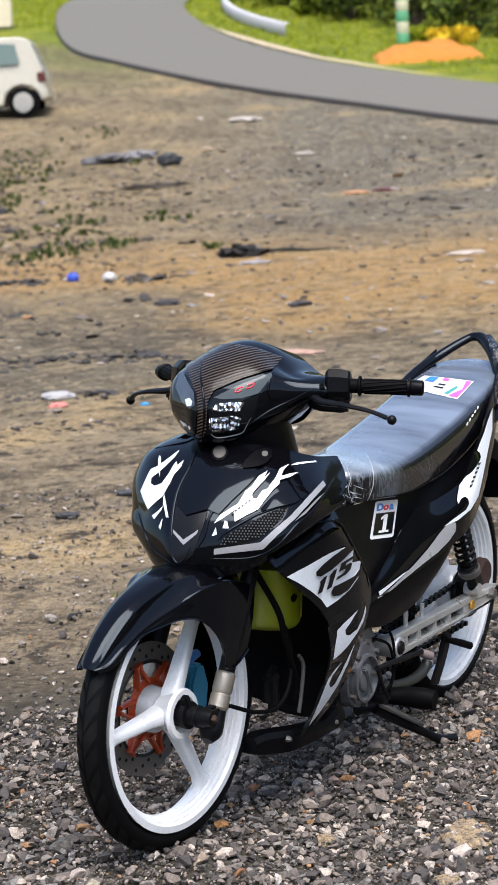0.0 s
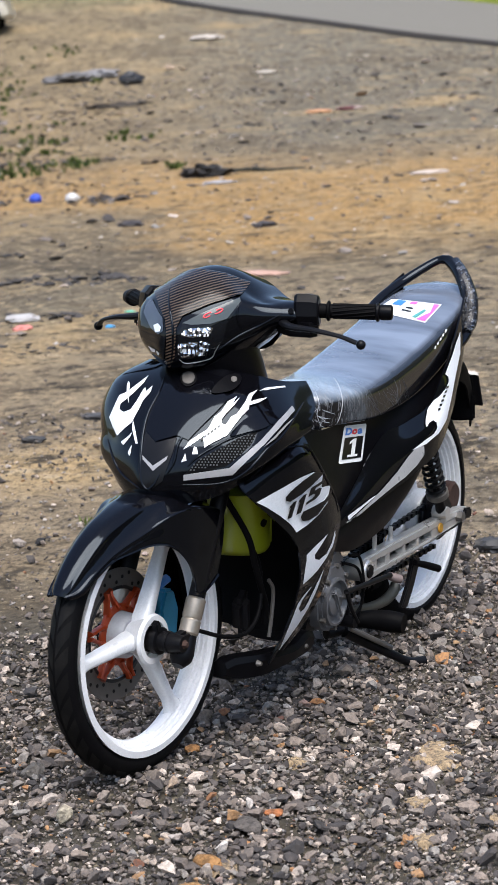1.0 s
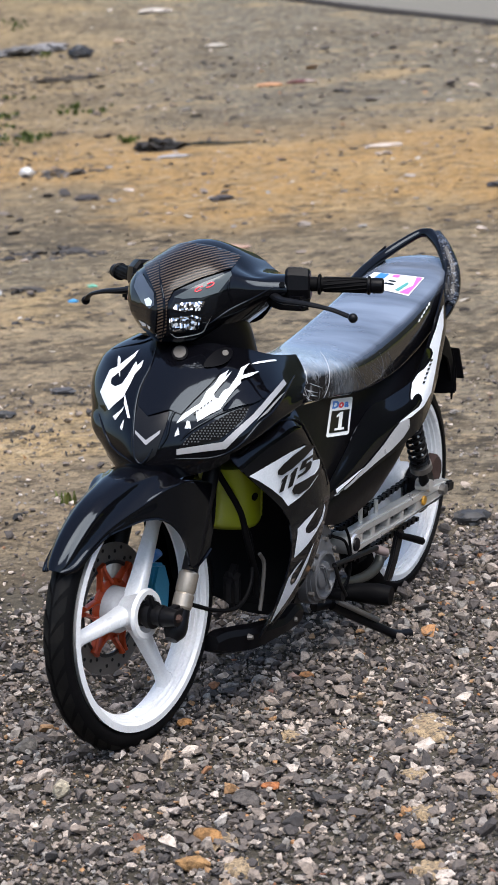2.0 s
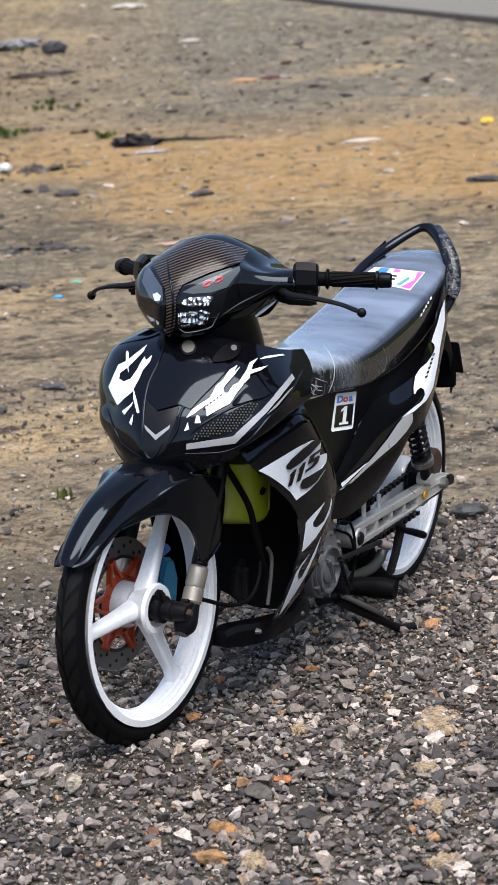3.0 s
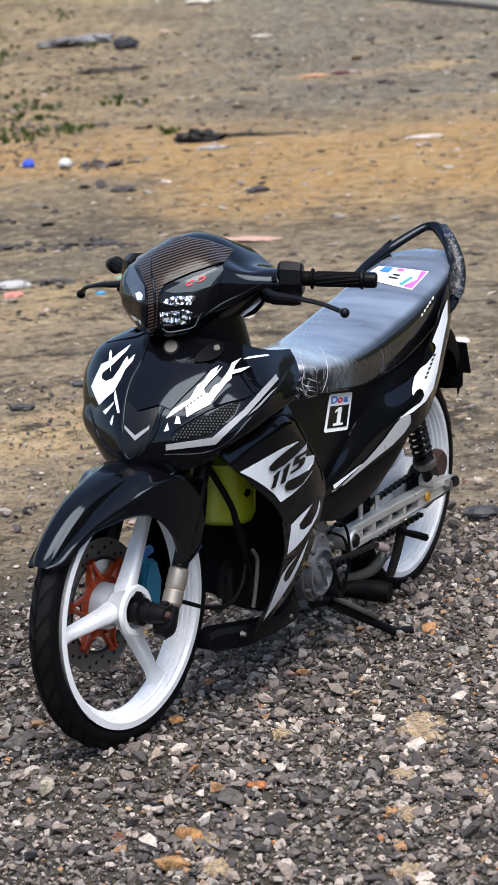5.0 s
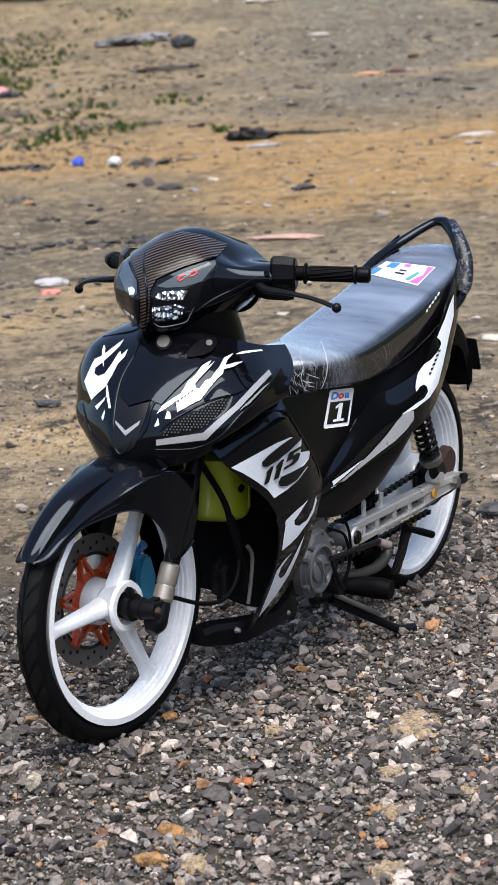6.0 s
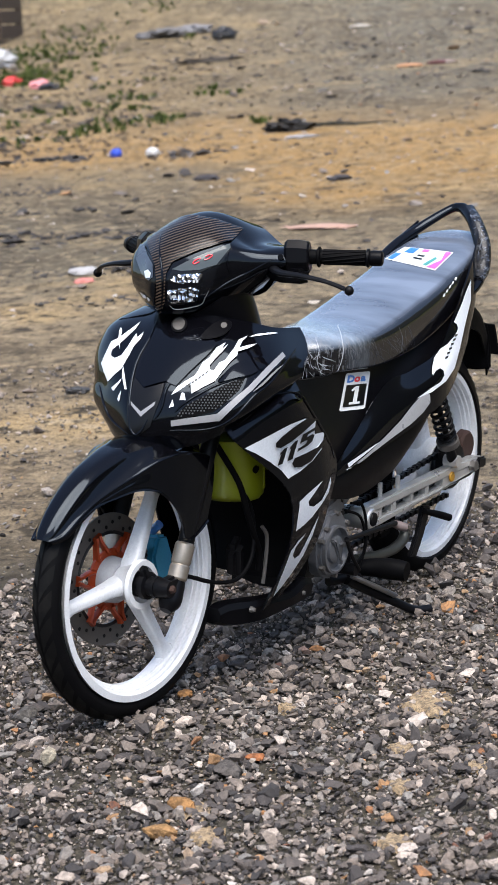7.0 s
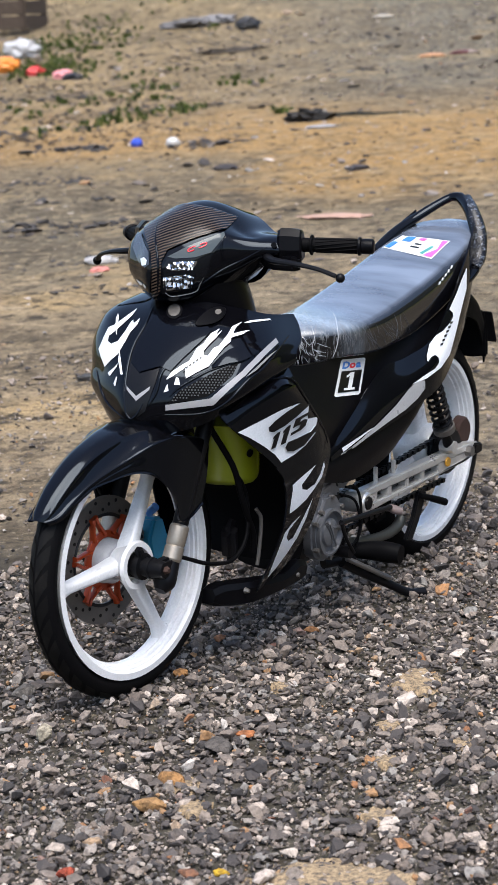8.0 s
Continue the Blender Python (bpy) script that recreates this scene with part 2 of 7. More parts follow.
def slab(outline, y0, y1, bevel=0.003, bm=None, axis="y"):
    """A plate: an outline in x and z (or y and z, or x and y) drawn out along the third axis, with rounded edges."""
    own = bmesh.new()
    order = {"y": lambda a, b, c: (a, c, b), "x": lambda a, b, c: (c, a, b), "z": lambda a, b, c: (a, b, c)}[axis]
    lo = [own.verts.new(order(a, b, y0)) for a, b in outline]
    hi = [own.verts.new(order(a, b, y1)) for a, b in outline]
    own.faces.new(lo), own.faces.new(hi[::-1])
    for i in range(len(lo)):
        j = (i + 1) % len(lo)
        own.faces.new((lo[j], lo[i], hi[i], hi[j]))
    bmesh.ops.recalc_face_normals(own, faces=own.faces)
    if bevel:
        bmesh.ops.bevel(own, geom=list(own.edges), offset=bevel, segments=2, affect="EDGES", clamp_overlap=True)
    if bm is None:
        return own
    me = bpy.data.meshes.new("tmp")
    own.to_mesh(me)
    own.free()
    bm.from_mesh(me)
    bpy.data.meshes.remove(me)
    return bm


def mirror(points):
    return [(x, -y, z) for x, y, z in points]


def whole(half):
    """Rows given from the middle to the left side, made whole from right to left."""
    return [mirror(row[:0:-1]) + list(row) for row in half]


def press(target, p, n):
    """Where the line through p along n meets a panel, or passes it most closely."""
    hit = target.ray_cast(p + n * 1.0, -n, 3.0)
    if hit[0] is None:
        hit = min((target.find_nearest(p - n * d) for d in np.arange(-0.6, 1.2, 0.01)), key=lambda q: q[3])
    return hit


def decal(name, outline, origin, u, v, target, mat, parent, lift=0.0012, cell=0.008, smooth=0, label="", matrix=None, wall=0.0):
    """A thin sheet cut to an outline in (u, v) round origin and pressed along their normal onto a panel."""
    u, v = Vector(u).normalized(), Vector(v).normalized()
    n = u.cross(v).normalized()
    pts = spline(outline, smooth, True) if smooth else np.asarray(outline, float)
    bm = bmesh.new()
    face = bm.faces.new([bm.verts.new((a, b, 0)) for a, b in pts])
    lo, hi = pts.min(0), pts.max(0)
    for axis in (0, 1):
        for c in np.arange(lo[axis] + cell, hi[axis], cell):
            co, no = [0, 0, 0], [0, 0, 0]
            co[axis], no[axis] = c, 1
            bmesh.ops.bisect_plane(bm, geom=[*bm.verts, *bm.edges, *bm.faces], plane_co=co, plane_no=no)
    for vert in bm.verts:
        p = Vector(origin) + u * vert.co.x + v * vert.co.y
        hit = press(target, p, n)
        vert.co = hit[0] + (hit[1] if hit[1].dot(n) > 0 else -hit[1]) * lift
    if wall:
        rim = [e for e in bm.edges if e.is_boundary]
        got = bmesh.ops.extrude_edge_only(bm, edges=rim)
        for vert in (q for q in got["geom"] if isinstance(q, bmesh.types.BMVert)):
            vert.co -= n * wall
    return part(name, bm, mat, parent, label, matrix)


def tree_of(ob):
    from mathutils.bvhtree import BVHTree
    me = ob.data
    return BVHTree.FromPolygons([v.co for v in me.vertices], [p.vertices for p in me.polygons])


# ---- ground ----
def ground_z(x, y):
    """The lie of the land: nearly level by the bike, rising to the road."""
    s = np.maximum(-0.866 * (np.asarray(x, float) - 0.6) - 0.5 * np.asarray(y, float), 0)
    mid = np.clip(s - 16, 0, 14)
    far = np.clip(s - 30, 0, 90)
    return 0.025 * np.minimum(s, 30) + 0.00375 * mid**2 + 0.13 * far


def fbm(x, y, scale, seed=0.0, octaves=3):
    out, amp = np.zeros(np.shape(x)), 1.0
    for o in range(octaves):
        out += amp * np.array([noise.noise((a * scale, b * scale, seed + o)) for a, b in zip(np.ravel(x), np.ravel(y))]).reshape(np.shape(x))
        scale, amp = scale * 2.1, amp * 0.5
    return out


def at_view(s, w):
    """World x, y of a point s metres behind the bike as the camera looks and w metres to the right."""
    return 0.6 - 0.866 * s - 0.5 * w, -0.5 * s + 0.866 * w


def view_axes(m):
    """Node outputs: metres behind the bike along the view, and metres to the right."""
    sep = add(m, "ShaderNodeSeparateXYZ")
    wire(m, coords(m), sep.inputs[0])
    x, y = sep.outputs[0], sep.outputs[1]

    def lin(a, b, c):
        p = m.node_tree.nodes.new("ShaderNodeMath")
        p.operation = "MULTIPLY_ADD"
        wire(m, x, p.inputs[0])
        p.inputs[1].default_value, p.inputs[2].default_value = a, c
        q = m.node_tree.nodes.new("ShaderNodeMath")
        q.operation = "MULTIPLY_ADD"
        wire(m, y, q.inputs[0])
        q.inputs[1].default_value = b
        wire(m, p.outputs[0], q.inputs[2])
        return q.outputs[0]
    return lin(-0.866, -0.5, 0.52), lin(-0.5, 0.866, 0.3)


def calc(m, op, a, b):
    n = m.node_tree.nodes.new("ShaderNodeMath")
    n.operation = op
    for sock, v in zip(n.inputs, (a, b)):
        if isinstance(v, (int, float)):
            sock.default_value = v
        else:
            wire(m, v, sock)
    return n.outputs[0]


def earth():
    m = material("stony_earth", (0.2, 0.16, 0.12), 0.95, spec=0.12)
    s, w = view_axes(m)
    big = noise_tex(m, 0.55, 5.0, 0.6)
    mid = noise_tex(m, 3.2, 6.0, 0.65)
    fine = noise_tex(m, 38.0, 5.0, 0.7)
    grit = noise_tex(m, 150.0, 3.0, 0.7)
    off = calc(m, "MULTIPLY_ADD", big, 5.0)
    off.node.inputs[2].default_value = -2.5
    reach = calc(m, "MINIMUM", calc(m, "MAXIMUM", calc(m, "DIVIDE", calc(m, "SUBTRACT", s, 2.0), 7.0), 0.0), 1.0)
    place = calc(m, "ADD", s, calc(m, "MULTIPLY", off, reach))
    # along the view: dark soil with the shade between gravel stones painted in, grey-brown grit, sandy band, grey
    # gravel up to the road, dry grass beyond
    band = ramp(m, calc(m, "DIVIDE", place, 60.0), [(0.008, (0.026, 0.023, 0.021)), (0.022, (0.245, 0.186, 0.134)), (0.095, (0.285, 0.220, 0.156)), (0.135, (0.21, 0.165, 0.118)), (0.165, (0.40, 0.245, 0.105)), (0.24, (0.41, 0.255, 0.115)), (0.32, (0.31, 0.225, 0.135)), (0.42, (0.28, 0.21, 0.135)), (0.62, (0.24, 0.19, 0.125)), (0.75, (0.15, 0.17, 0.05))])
    grey = ramp(m, calc(m, "ADD", calc(m, "MULTIPLY", w, 0.11), calc(m, "MULTIPLY", mid, 0.55)), [(0.10, (0, 0, 0)), (0.40, (0.92,) * 3)])
    grey = mix(m, ramp(m, calc(m, "DIVIDE", place, 60.0), [(0.09, (0.6,) * 3), (0.14, (0, 0, 0)), (0.25, (0, 0, 0)), (0.31, (1, 1, 1))]), (0, 0, 0), grey)
    c = mix(m, grey, band, (0.158, 0.151, 0.142))
    green = ramp(m, calc(m, "DIVIDE", calc(m, "ADD", calc(m, "ADD", s, calc(m, "MULTIPLY", w, 1.6)), calc(m, "MULTIPLY", mid, 3.0)), 100.0), [(0.425, (0, 0, 0)), (0.445, (1, 1, 1))])
    def drawn(ks, kw, detail):
        """Noise drawn out across the slope, as wheels and rain have left it."""
        xyz = add(m, "ShaderNodeCombineXYZ")
        wire(m, calc(m, "MULTIPLY", s, ks), xyz.inputs[0])
        wire(m, calc(m, "MULTIPLY", w, kw), xyz.inputs[1])
        return noise_tex(m, 1.0, detail, 0.62, xyz.outputs[0])
    behind = ramp(m, calc(m, "DIVIDE", s, 20.0), [(0.03, (0, 0, 0)), (0.12, (1, 1, 1))])
    broad, fleck = drawn(0.55, 0.5, 7.0), drawn(4.5, 3.4, 5.0)
    calm = ramp(m, calc(m, "DIVIDE", place, 60.0), [(0.145, (1, 1, 1)), (0.175, (0.25,) * 3), (0.24, (0.25,) * 3), (0.30, (1, 1, 1))])     # the sandy band lies smooth
    dark = mix(m, 1.0, behind, mix(m, 1.0, calm, ramp(m, broad, [(0.38, (0.7,) * 3), (0.50, (0, 0, 0))]), "MULTIPLY"), "MULTIPLY")
    pale = mix(m, 1.0, behind, ramp(m, broad, [(0.55, (0, 0, 0)), (0.66, (0.75,) * 3)]), "MULTIPLY")
    flecks = mix(m, 1.0, mix(m, 1.0, behind, calm, "MULTIPLY"), ramp(m, fleck, [(0.37, (0.95,) * 3), (0.44, (0, 0, 0))]), "MULTIPLY")
    chips = mix(m, 1.0, behind, ramp(m, fleck, [(0.60, (0, 0, 0)), (0.67, (0.8,) * 3)]), "MULTIPLY")
    clod = noise_tex(m, 11.0, 4.0, 0.6)
    left = ramp(m, calc(m, "ADD", calc(m, "MULTIPLY", w, 0.25), calc(m, "MULTIPLY", mid, 0.35)), [(0.0, (0.85,) * 3), (0.16, (0, 0, 0))])
    left = mix(m, 1.0, left, ramp(m, calc(m, "DIVIDE", s, 40.0), [(0.12, (0, 0, 0)), (0.16, (1, 1, 1)), (0.29, (1, 1, 1)), (0.32, (0, 0, 0))]), "MULTIPLY")
    c = mix(m, left, c, (0.150, 0.130, 0.106))
    c = mix(m, dark, c, (0.095, 0.078, 0.062))
    c = mix(m, pale, c, (0.46, 0.33, 0.19))
    c = mix(m, chips, c, (0.46, 0.37, 0.28))
    c = mix(m, flecks, c, (0.022, 0.019, 0.018))
    c = mix(m, ramp(m, mid, [(0.36, (0.7,) * 3), (0.48, (0, 0, 0))]), c, (0.080, 0.066, 0.052))
    c = mix(m, ramp(m, clod, [(0.35, (0.9,) * 3), (0.44, (0, 0, 0))]), c, (0.045, 0.037, 0.030))
    c = mix(m, mix(m, 1.0, behind, ramp(m, clod, [(0.55, (0, 0, 0)), (0.64, (0.75,) * 3)]), "MULTIPLY"), c, (0.40, 0.31, 0.22))
    c = mix(m, ramp(m, fine, [(0.34, (0.85,) * 3), (0.5, (0, 0, 0))]), c, (0.045, 0.038, 0.033))
    c = mix(m, ramp(m, fine, [(0.56, (0, 0, 0)), (0.70, (0.7,) * 3)]), c, (0.37, 0.31, 0.25))
    c = mix(m, green, c, ramp(m, noise_tex(m, 0.8, 6.0, 0.7), [(0.3, (0.06, 0.09, 0.010)), (0.5, (0.16, 0.20, 0.018)), (0.7, (0.30, 0.28, 0.03))]))
    c = mix(m, 1.0, c, (0.985, 0.965, 0.835), "MULTIPLY")
    wire(m, mix(m, ramp(m, grit, [(0.35, (0.6,) * 3), (0.55, (0, 0, 0))]), c, (0.06, 0.05, 0.04)), bsdf(m).inputs["Base Color"])
    bump(m, calc(m, "ADD", fine, calc(m, "MULTIPLY", grit, 0.4)), 0.8, 0.02)
    return m


def stone_mat(name, single):
    m = material(name, (0.15, 0.14, 0.13), 0.8)
    if single:
        rnd = add(m, "ShaderNodeObjectInfo").outputs["Random"]
    else:
        rnd = add(m, "ShaderNodeNewGeometry").outputs["Random Per Island"]
    tone = ramp(m, rnd, [(0.0, (0.032, 0.028, 0.028)), (0.25, (0.076, 0.063, 0.058)), (0.48, (0.144, 0.117, 0.100)), (0.66, (0.265, 0.211, 0.172)), (0.80, (0.229, 0.216, 0.200)), (0.88, (0.437, 0.356, 0.294)), (0.955, (0.575, 0.487, 0.419)), (0.962, (0.324, 0.205, 0.105)), (0.978, (0.414, 0.195, 0.072)), (0.985, (0.150, 0.054, 0.037)), (0.99, (0.575, 0.519, 0.471))])
    k = 0.016 if single else 1.0      # single stones are scaled from unit size
    f = noise_tex(m, 130.0 * k, 5.0, 0.7)
    c = mix(m, ramp(m, f, [(0.35, (0.6,) * 3), (0.6, (0, 0, 0))]), tone, (0.045, 0.04, 0.037))
    wire(m, mix(m, ramp(m, f, [(0.62, (0, 0, 0)), (0.78, (0.35,) * 3)]), c, (0.32, 0.28, 0.24)), bsdf(m).inputs["Base Color"])
    bump(m, calc(m, "ADD", f, noise_tex(m, 45.0 * k, 3.0, 0.6)), 0.8, 0.004)
    return m


EARTH = earth()
STONE, GRAVEL = stone_mat("crushed_stone", True), stone_mat("gravel_stone", False)
LITTER = worn("dead_leaves", (0.035, 0.024, 0.016), 0.9, amount=0.5, dirt=(0.09, 0.06, 0.03))
RUBBLE = worn("dark_rubble_surface", (0.040, 0.036, 0.036), 0.9, amount=0.8, dirt=(0.15, 0.13, 0.11), grain=40.0)
PALE = worn("pale_stone", (0.40, 0.355, 0.30), 0.85, amount=0.6, dirt=(0.22, 0.18, 0.14), grain=60.0, spec=0.2)
CLOD = worn("dark_clod_surface", (0.022, 0.019, 0.018), 0.9, amount=0.5, dirt=(0.07, 0.058, 0.046), grain=60.0, spec=0.15)
ASPHALT = worn("old_asphalt", (0.150, 0.141, 0.122), 0.85, amount=0.3, dirt=(0.21, 0.19, 0.16), grain=40.0, relief=0.5, spec=0.15)
KERBDARK = worn("dark_road_edge", (0.030, 0.026, 0.023), 0.9)


def axis_steps(*spans):
    out = []
    for a, b, step in spans:
        out += list(np.arange(a, b, step))
    return np.unique(np.round(out + [spans[-1][1]], 4))


def lay_ground():
    s = axis_steps((-600, -40, 80), (-40, -3, 5), (-3, 2.5, 0.035), (2.5, 10, 0.14), (10, 52, 0.6), (52, 130, 4), (130, 1200, 90))
    w = axis_steps((-900, -60, 80), (-60, -10, 3), (-10, -1.6, 0.3), (-1.6, 1.6, 0.035), (1.6, 10, 0.3), (10, 60, 3), (60, 900, 80))
    S, W = np.meshgrid(s, w, indexing="ij")
    x, y = at_view(S, W)
    near = np.clip(1 - np.hypot(S, W) / 14, 0, 1)
    z = ground_z(x, y) + near * 0.009 * fbm(x, y, 4.0, 3.0) + 0.02 * np.clip((S - 3) / 10, 0, 1) * fbm(x, y, 0.9, 8.0, 2)
    z += 0.009 * np.exp(-((x - 1.24) ** 2 + (y - 0.04) ** 2) / 0.03)      # grit heaped at the front tyre
    me = bpy.data.meshes.new("ground")
    n, k = S.shape
    i = np.arange(n * k).reshape(n, k)
    faces = np.stack([i[:-1, :-1], i[:-1, 1:], i[1:, 1:], i[1:, :-1]], -1).reshape(-1, 4)
    me.from_pydata(np.stack([x, y, z], -1).reshape(-1, 3).tolist(), [], faces[:, ::-1].tolist())
    me.polygons.foreach_set("use_smooth", [True] * len(me.polygons))
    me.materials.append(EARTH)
    return tagged(new("ground", me), "grey-brown stony earth with sandy patches and dust", "ground", kind="structure")


ground = lay_ground()
gx_tree = tree_of(ground)


def on_ground(x, y):
    hit = gx_tree.ray_cast(Vector((x, y, 60)), Vector((0, 0, -1)))
    return hit[0].z


def stone_shapes(count, seed, points=(11, 16)):
    """Angular chips, each the hull of a few points."""
    rng = np.random.default_rng(seed)
    out = []
    for _ in range(count):
        p = rng.normal(size=(rng.integers(*points), 3))
        p /= np.linalg.norm(p, axis=1, keepdims=True)
        p *= rng.uniform(0.8, 1.1, (len(p), 1)) * np.array([1.0, rng.uniform(0.62, 0.98), rng.uniform(0.40, 0.72)])
        bm = bmesh.new()
        for q in p:
            bm.verts.new(q)
        hull = bmesh.ops.convex_hull(bm, input=bm.verts)
        bmesh.ops.delete(bm, geom=list({*hull["geom_unused"], *hull["geom_interior"]}), context="VERTS")
        bmesh.ops.triangulate(bm, faces=bm.faces)
        bm.verts.index_update()
        out.append((np.array([v.co for v in bm.verts]), np.array([[v.index for v in f.verts] for f in bm.faces])))
        bm.free()
    return out


CHIPS = stone_shapes(24, 5)


def strew(name, s, w, r, mat, label, seed, sink=0.1, flat=1.0):
    """One mesh of many stones lying on the ground at the given places and sizes."""
    rng = np.random.default_rng(seed)
    vs, fs, k = [], [], 0
    xs, ys = at_view(s, w)
    for x, y, q in zip(xs, ys, r):
        v, f = CHIPS[rng.integers(len(CHIPS))]
        a, t1, t2 = rng.uniform(0, 6.28), rng.normal(0, 0.34), rng.normal(0, 0.34)
        rot = np.array(Euler((t1, t2, a)).to_matrix())
        p = v @ rot.T * q * (1, 1, flat)
        p += (x, y, on_ground(x, y) - sink * q - p[:, 2].min() * 0.9 + rng.uniform(0, 0.006) * (q < 0.012) + rng.uniform(0, 0.45) * q)
        vs.append(p), fs.append(f + k)
        k += len(v)
    vs, fs = np.concatenate(vs), np.concatenate(fs)
    me = bpy.data.meshes.new(name)
    me.from_pydata(vs.tolist(), [], fs.tolist())
    me.materials.append(mat)
    return tagged(new(name, me), label, "gravel", kind="stuff")


def gravel_edge(w):
    return 0.66 + 0.61 * w


def lay_gravel():
    rng = np.random.default_rng(11)
    n = 72000
    s, w = rng.uniform(-1.85, 1.3, n), rng.uniform(-1.0, 1.0, n)
    edge = gravel_edge(w) + 0.22 * rng.normal(size=n)
    keep = s < edge
    s, w = s[keep], w[keep]
    r = np.clip(np.exp(rng.normal(math.log(0.0043), 0.62, len(s))), 0.0024, 0.022)
    strew("gravel", s, w, r, GRAVEL, "loose crushed grey and brown gravel chips", 21)
    n = 7000
    s, w = rng.uniform(-1.85, 1.2, n), rng.uniform(-0.9, 0.95, n)
    keep = s < gravel_edge(w) + 0.15 * rng.normal(size=n)
    s, w = s[keep], w[keep]
    strew("grit", s, w, rng.uniform(0.0022, 0.0042, len(s)), GRAVEL, "fine grit between the gravel chips", 24, -0.3)
    # thinner scatter on the earth behind
    n = 5200
    s, w = rng.uniform(0.2, 3.6, n), rng.uniform(-1.3, 1.5, n)
    r = np.clip(np.exp(rng.normal(math.log(0.0055), 0.5, n)), 0.003, 0.022)
    strew("scattered_gravel", s, w, r, GRAVEL, "sparse small stones on bare brown earth", 22)
    n = 4200
    s = rng.uniform(0, 1, n) ** 0.6 * 26 + 2.5
    w = rng.uniform(-0.16, 0.16, n) * (s + 5.5)
    r = np.clip(np.exp(rng.normal(math.log(0.011), 0.6, n)), 0.004, 0.06) * (0.7 + s / 25)
    m = 3200
    c = rng.integers(0, 44, m)
    cs, cw = rng.uniform(13, 33, 44), -0.02 - 0.14 * rng.uniform(0, 1, 44) ** 0.7
    ls = cs[c] + rng.normal(0, 0.30, m)
    lw = cw[c] * (ls + 5.5) + rng.normal(0, 0.34, m)
    strew("leaf_litter", ls, lw, np.clip(np.exp(rng.normal(math.log(0.022), 0.5, m)), 0.008, 0.08), LITTER, "dark dead leaves and clods on the earth", 25, 0.5, 0.45)
    for k, (s0, w0, w1, n, size) in enumerate(((7.75, -1.75, -0.45, 170, 0.026), (13.15, -2.4, -1.65, 70, 0.030), (13.1, -1.15, -0.55, 60, 0.026), (9.2, -1.9, -0.9, 60, 0.018), (5.2, -1.2, -0.3, 60, 0.014), (17.6, -2.6, -1.0, 90, 0.030), (3.3, -0.9, 0.1, 50, 0.010), (6.2, -1.5, -0.5, 60, 0.016), (6.6, 0.3, 1.3, 40, 0.014), (10.6, -2.3, -1.5, 60, 0.022), (15.2, -3.2, -1.9, 80, 0.030), (19.6, -3.6, -2.4, 70, 0.034), (21.0, 0.4, 2.6, 50, 0.030), (25.0, -2.0, 1.2, 60, 0.036))):
        rs, rw = s0 + rng.normal(0, 0.09 * (1 + s0 / 14), n), rng.uniform(w0, w1, n)
        strew("dark_rubble", rs, rw, np.clip(np.exp(rng.normal(math.log(size), 0.5, n)), 0.006, 0.09), RUBBLE, "strip of dark broken rubble and clods on the earth", 40 + k, 0.4, 0.5)
    n = 150
    ps = 3.5 + rng.uniform(0, 1, n) ** 0.8 * 29
    pw = rng.uniform(-0.15, 0.15, n) * (ps + 5.5)
    strew("pale_stones", ps, pw, np.clip(np.exp(rng.normal(math.log(0.020), 0.55, n)), 0.008, 0.10) * (0.6 + ps / 22), PALE, "pale flat stones scattered over the earth", 26, 0.4, 0.45)
    n = 420
    ps = 2.6 + rng.uniform(0, 1, n) ** 0.8 * 24
    pw = rng.uniform(-0.15, 0.15, n) * (ps + 5.5)
    strew("dark_clods", ps, pw, np.clip(np.exp(rng.normal(math.log(0.016), 0.55, n)), 0.006, 0.08) * (0.6 + ps / 18), CLOD, "small dark clods and chips on the earth", 27, 0.35, 0.5)
    strew("distant_pebbles", s, w, r, GRAVEL, "scattered pebbles over sandy ground behind", 23, 0.2, 0.5)


lay_gravel()


def lay_stones():
    """The larger stones, one by one."""
    rng = np.random.default_rng(31)
    meshes = []
    for v, f in stone_shapes(14, 77, (18, 25)):
        me = bpy.data.meshes.new("stone")
        me.from_pydata(v.tolist(), [], f.tolist())
        me.materials.append(STONE)
        meshes.append(me)
    spots = []
    while len(spots) < 285:
        s, w = rng.uniform(-1.75, 1.2), rng.uniform(-0.8, 0.85)
        r = float(np.clip(np.exp(rng.normal(math.log(0.0155), 0.36)), 0.010, 0.038))
        x, y = at_view(s, w)
        wheel = abs(y - 0.04) < 0.05 and (abs(x - 1.24) < 0.12 or abs(x) < 0.12)
        if s < gravel_edge(w) + 0.1 and not wheel and all((s - a) ** 2 + (w - b) ** 2 > (0.8 * (r + q)) ** 2 for a, b, q in spots):
            spots.append((s, w, r))
    for s, w, r in spots:
        x, y = at_view(s, w)
        ob = new("stone", meshes[rng.integers(len(meshes))])
        ob.parent = ground
        ob.matrix_world = Matrix.LocRotScale((x, y, on_ground(x, y) + 0.12 * r), Euler((rng.normal(0, 0.25), rng.normal(0, 0.25), rng.uniform(0, 6.28))), (r, r, r))


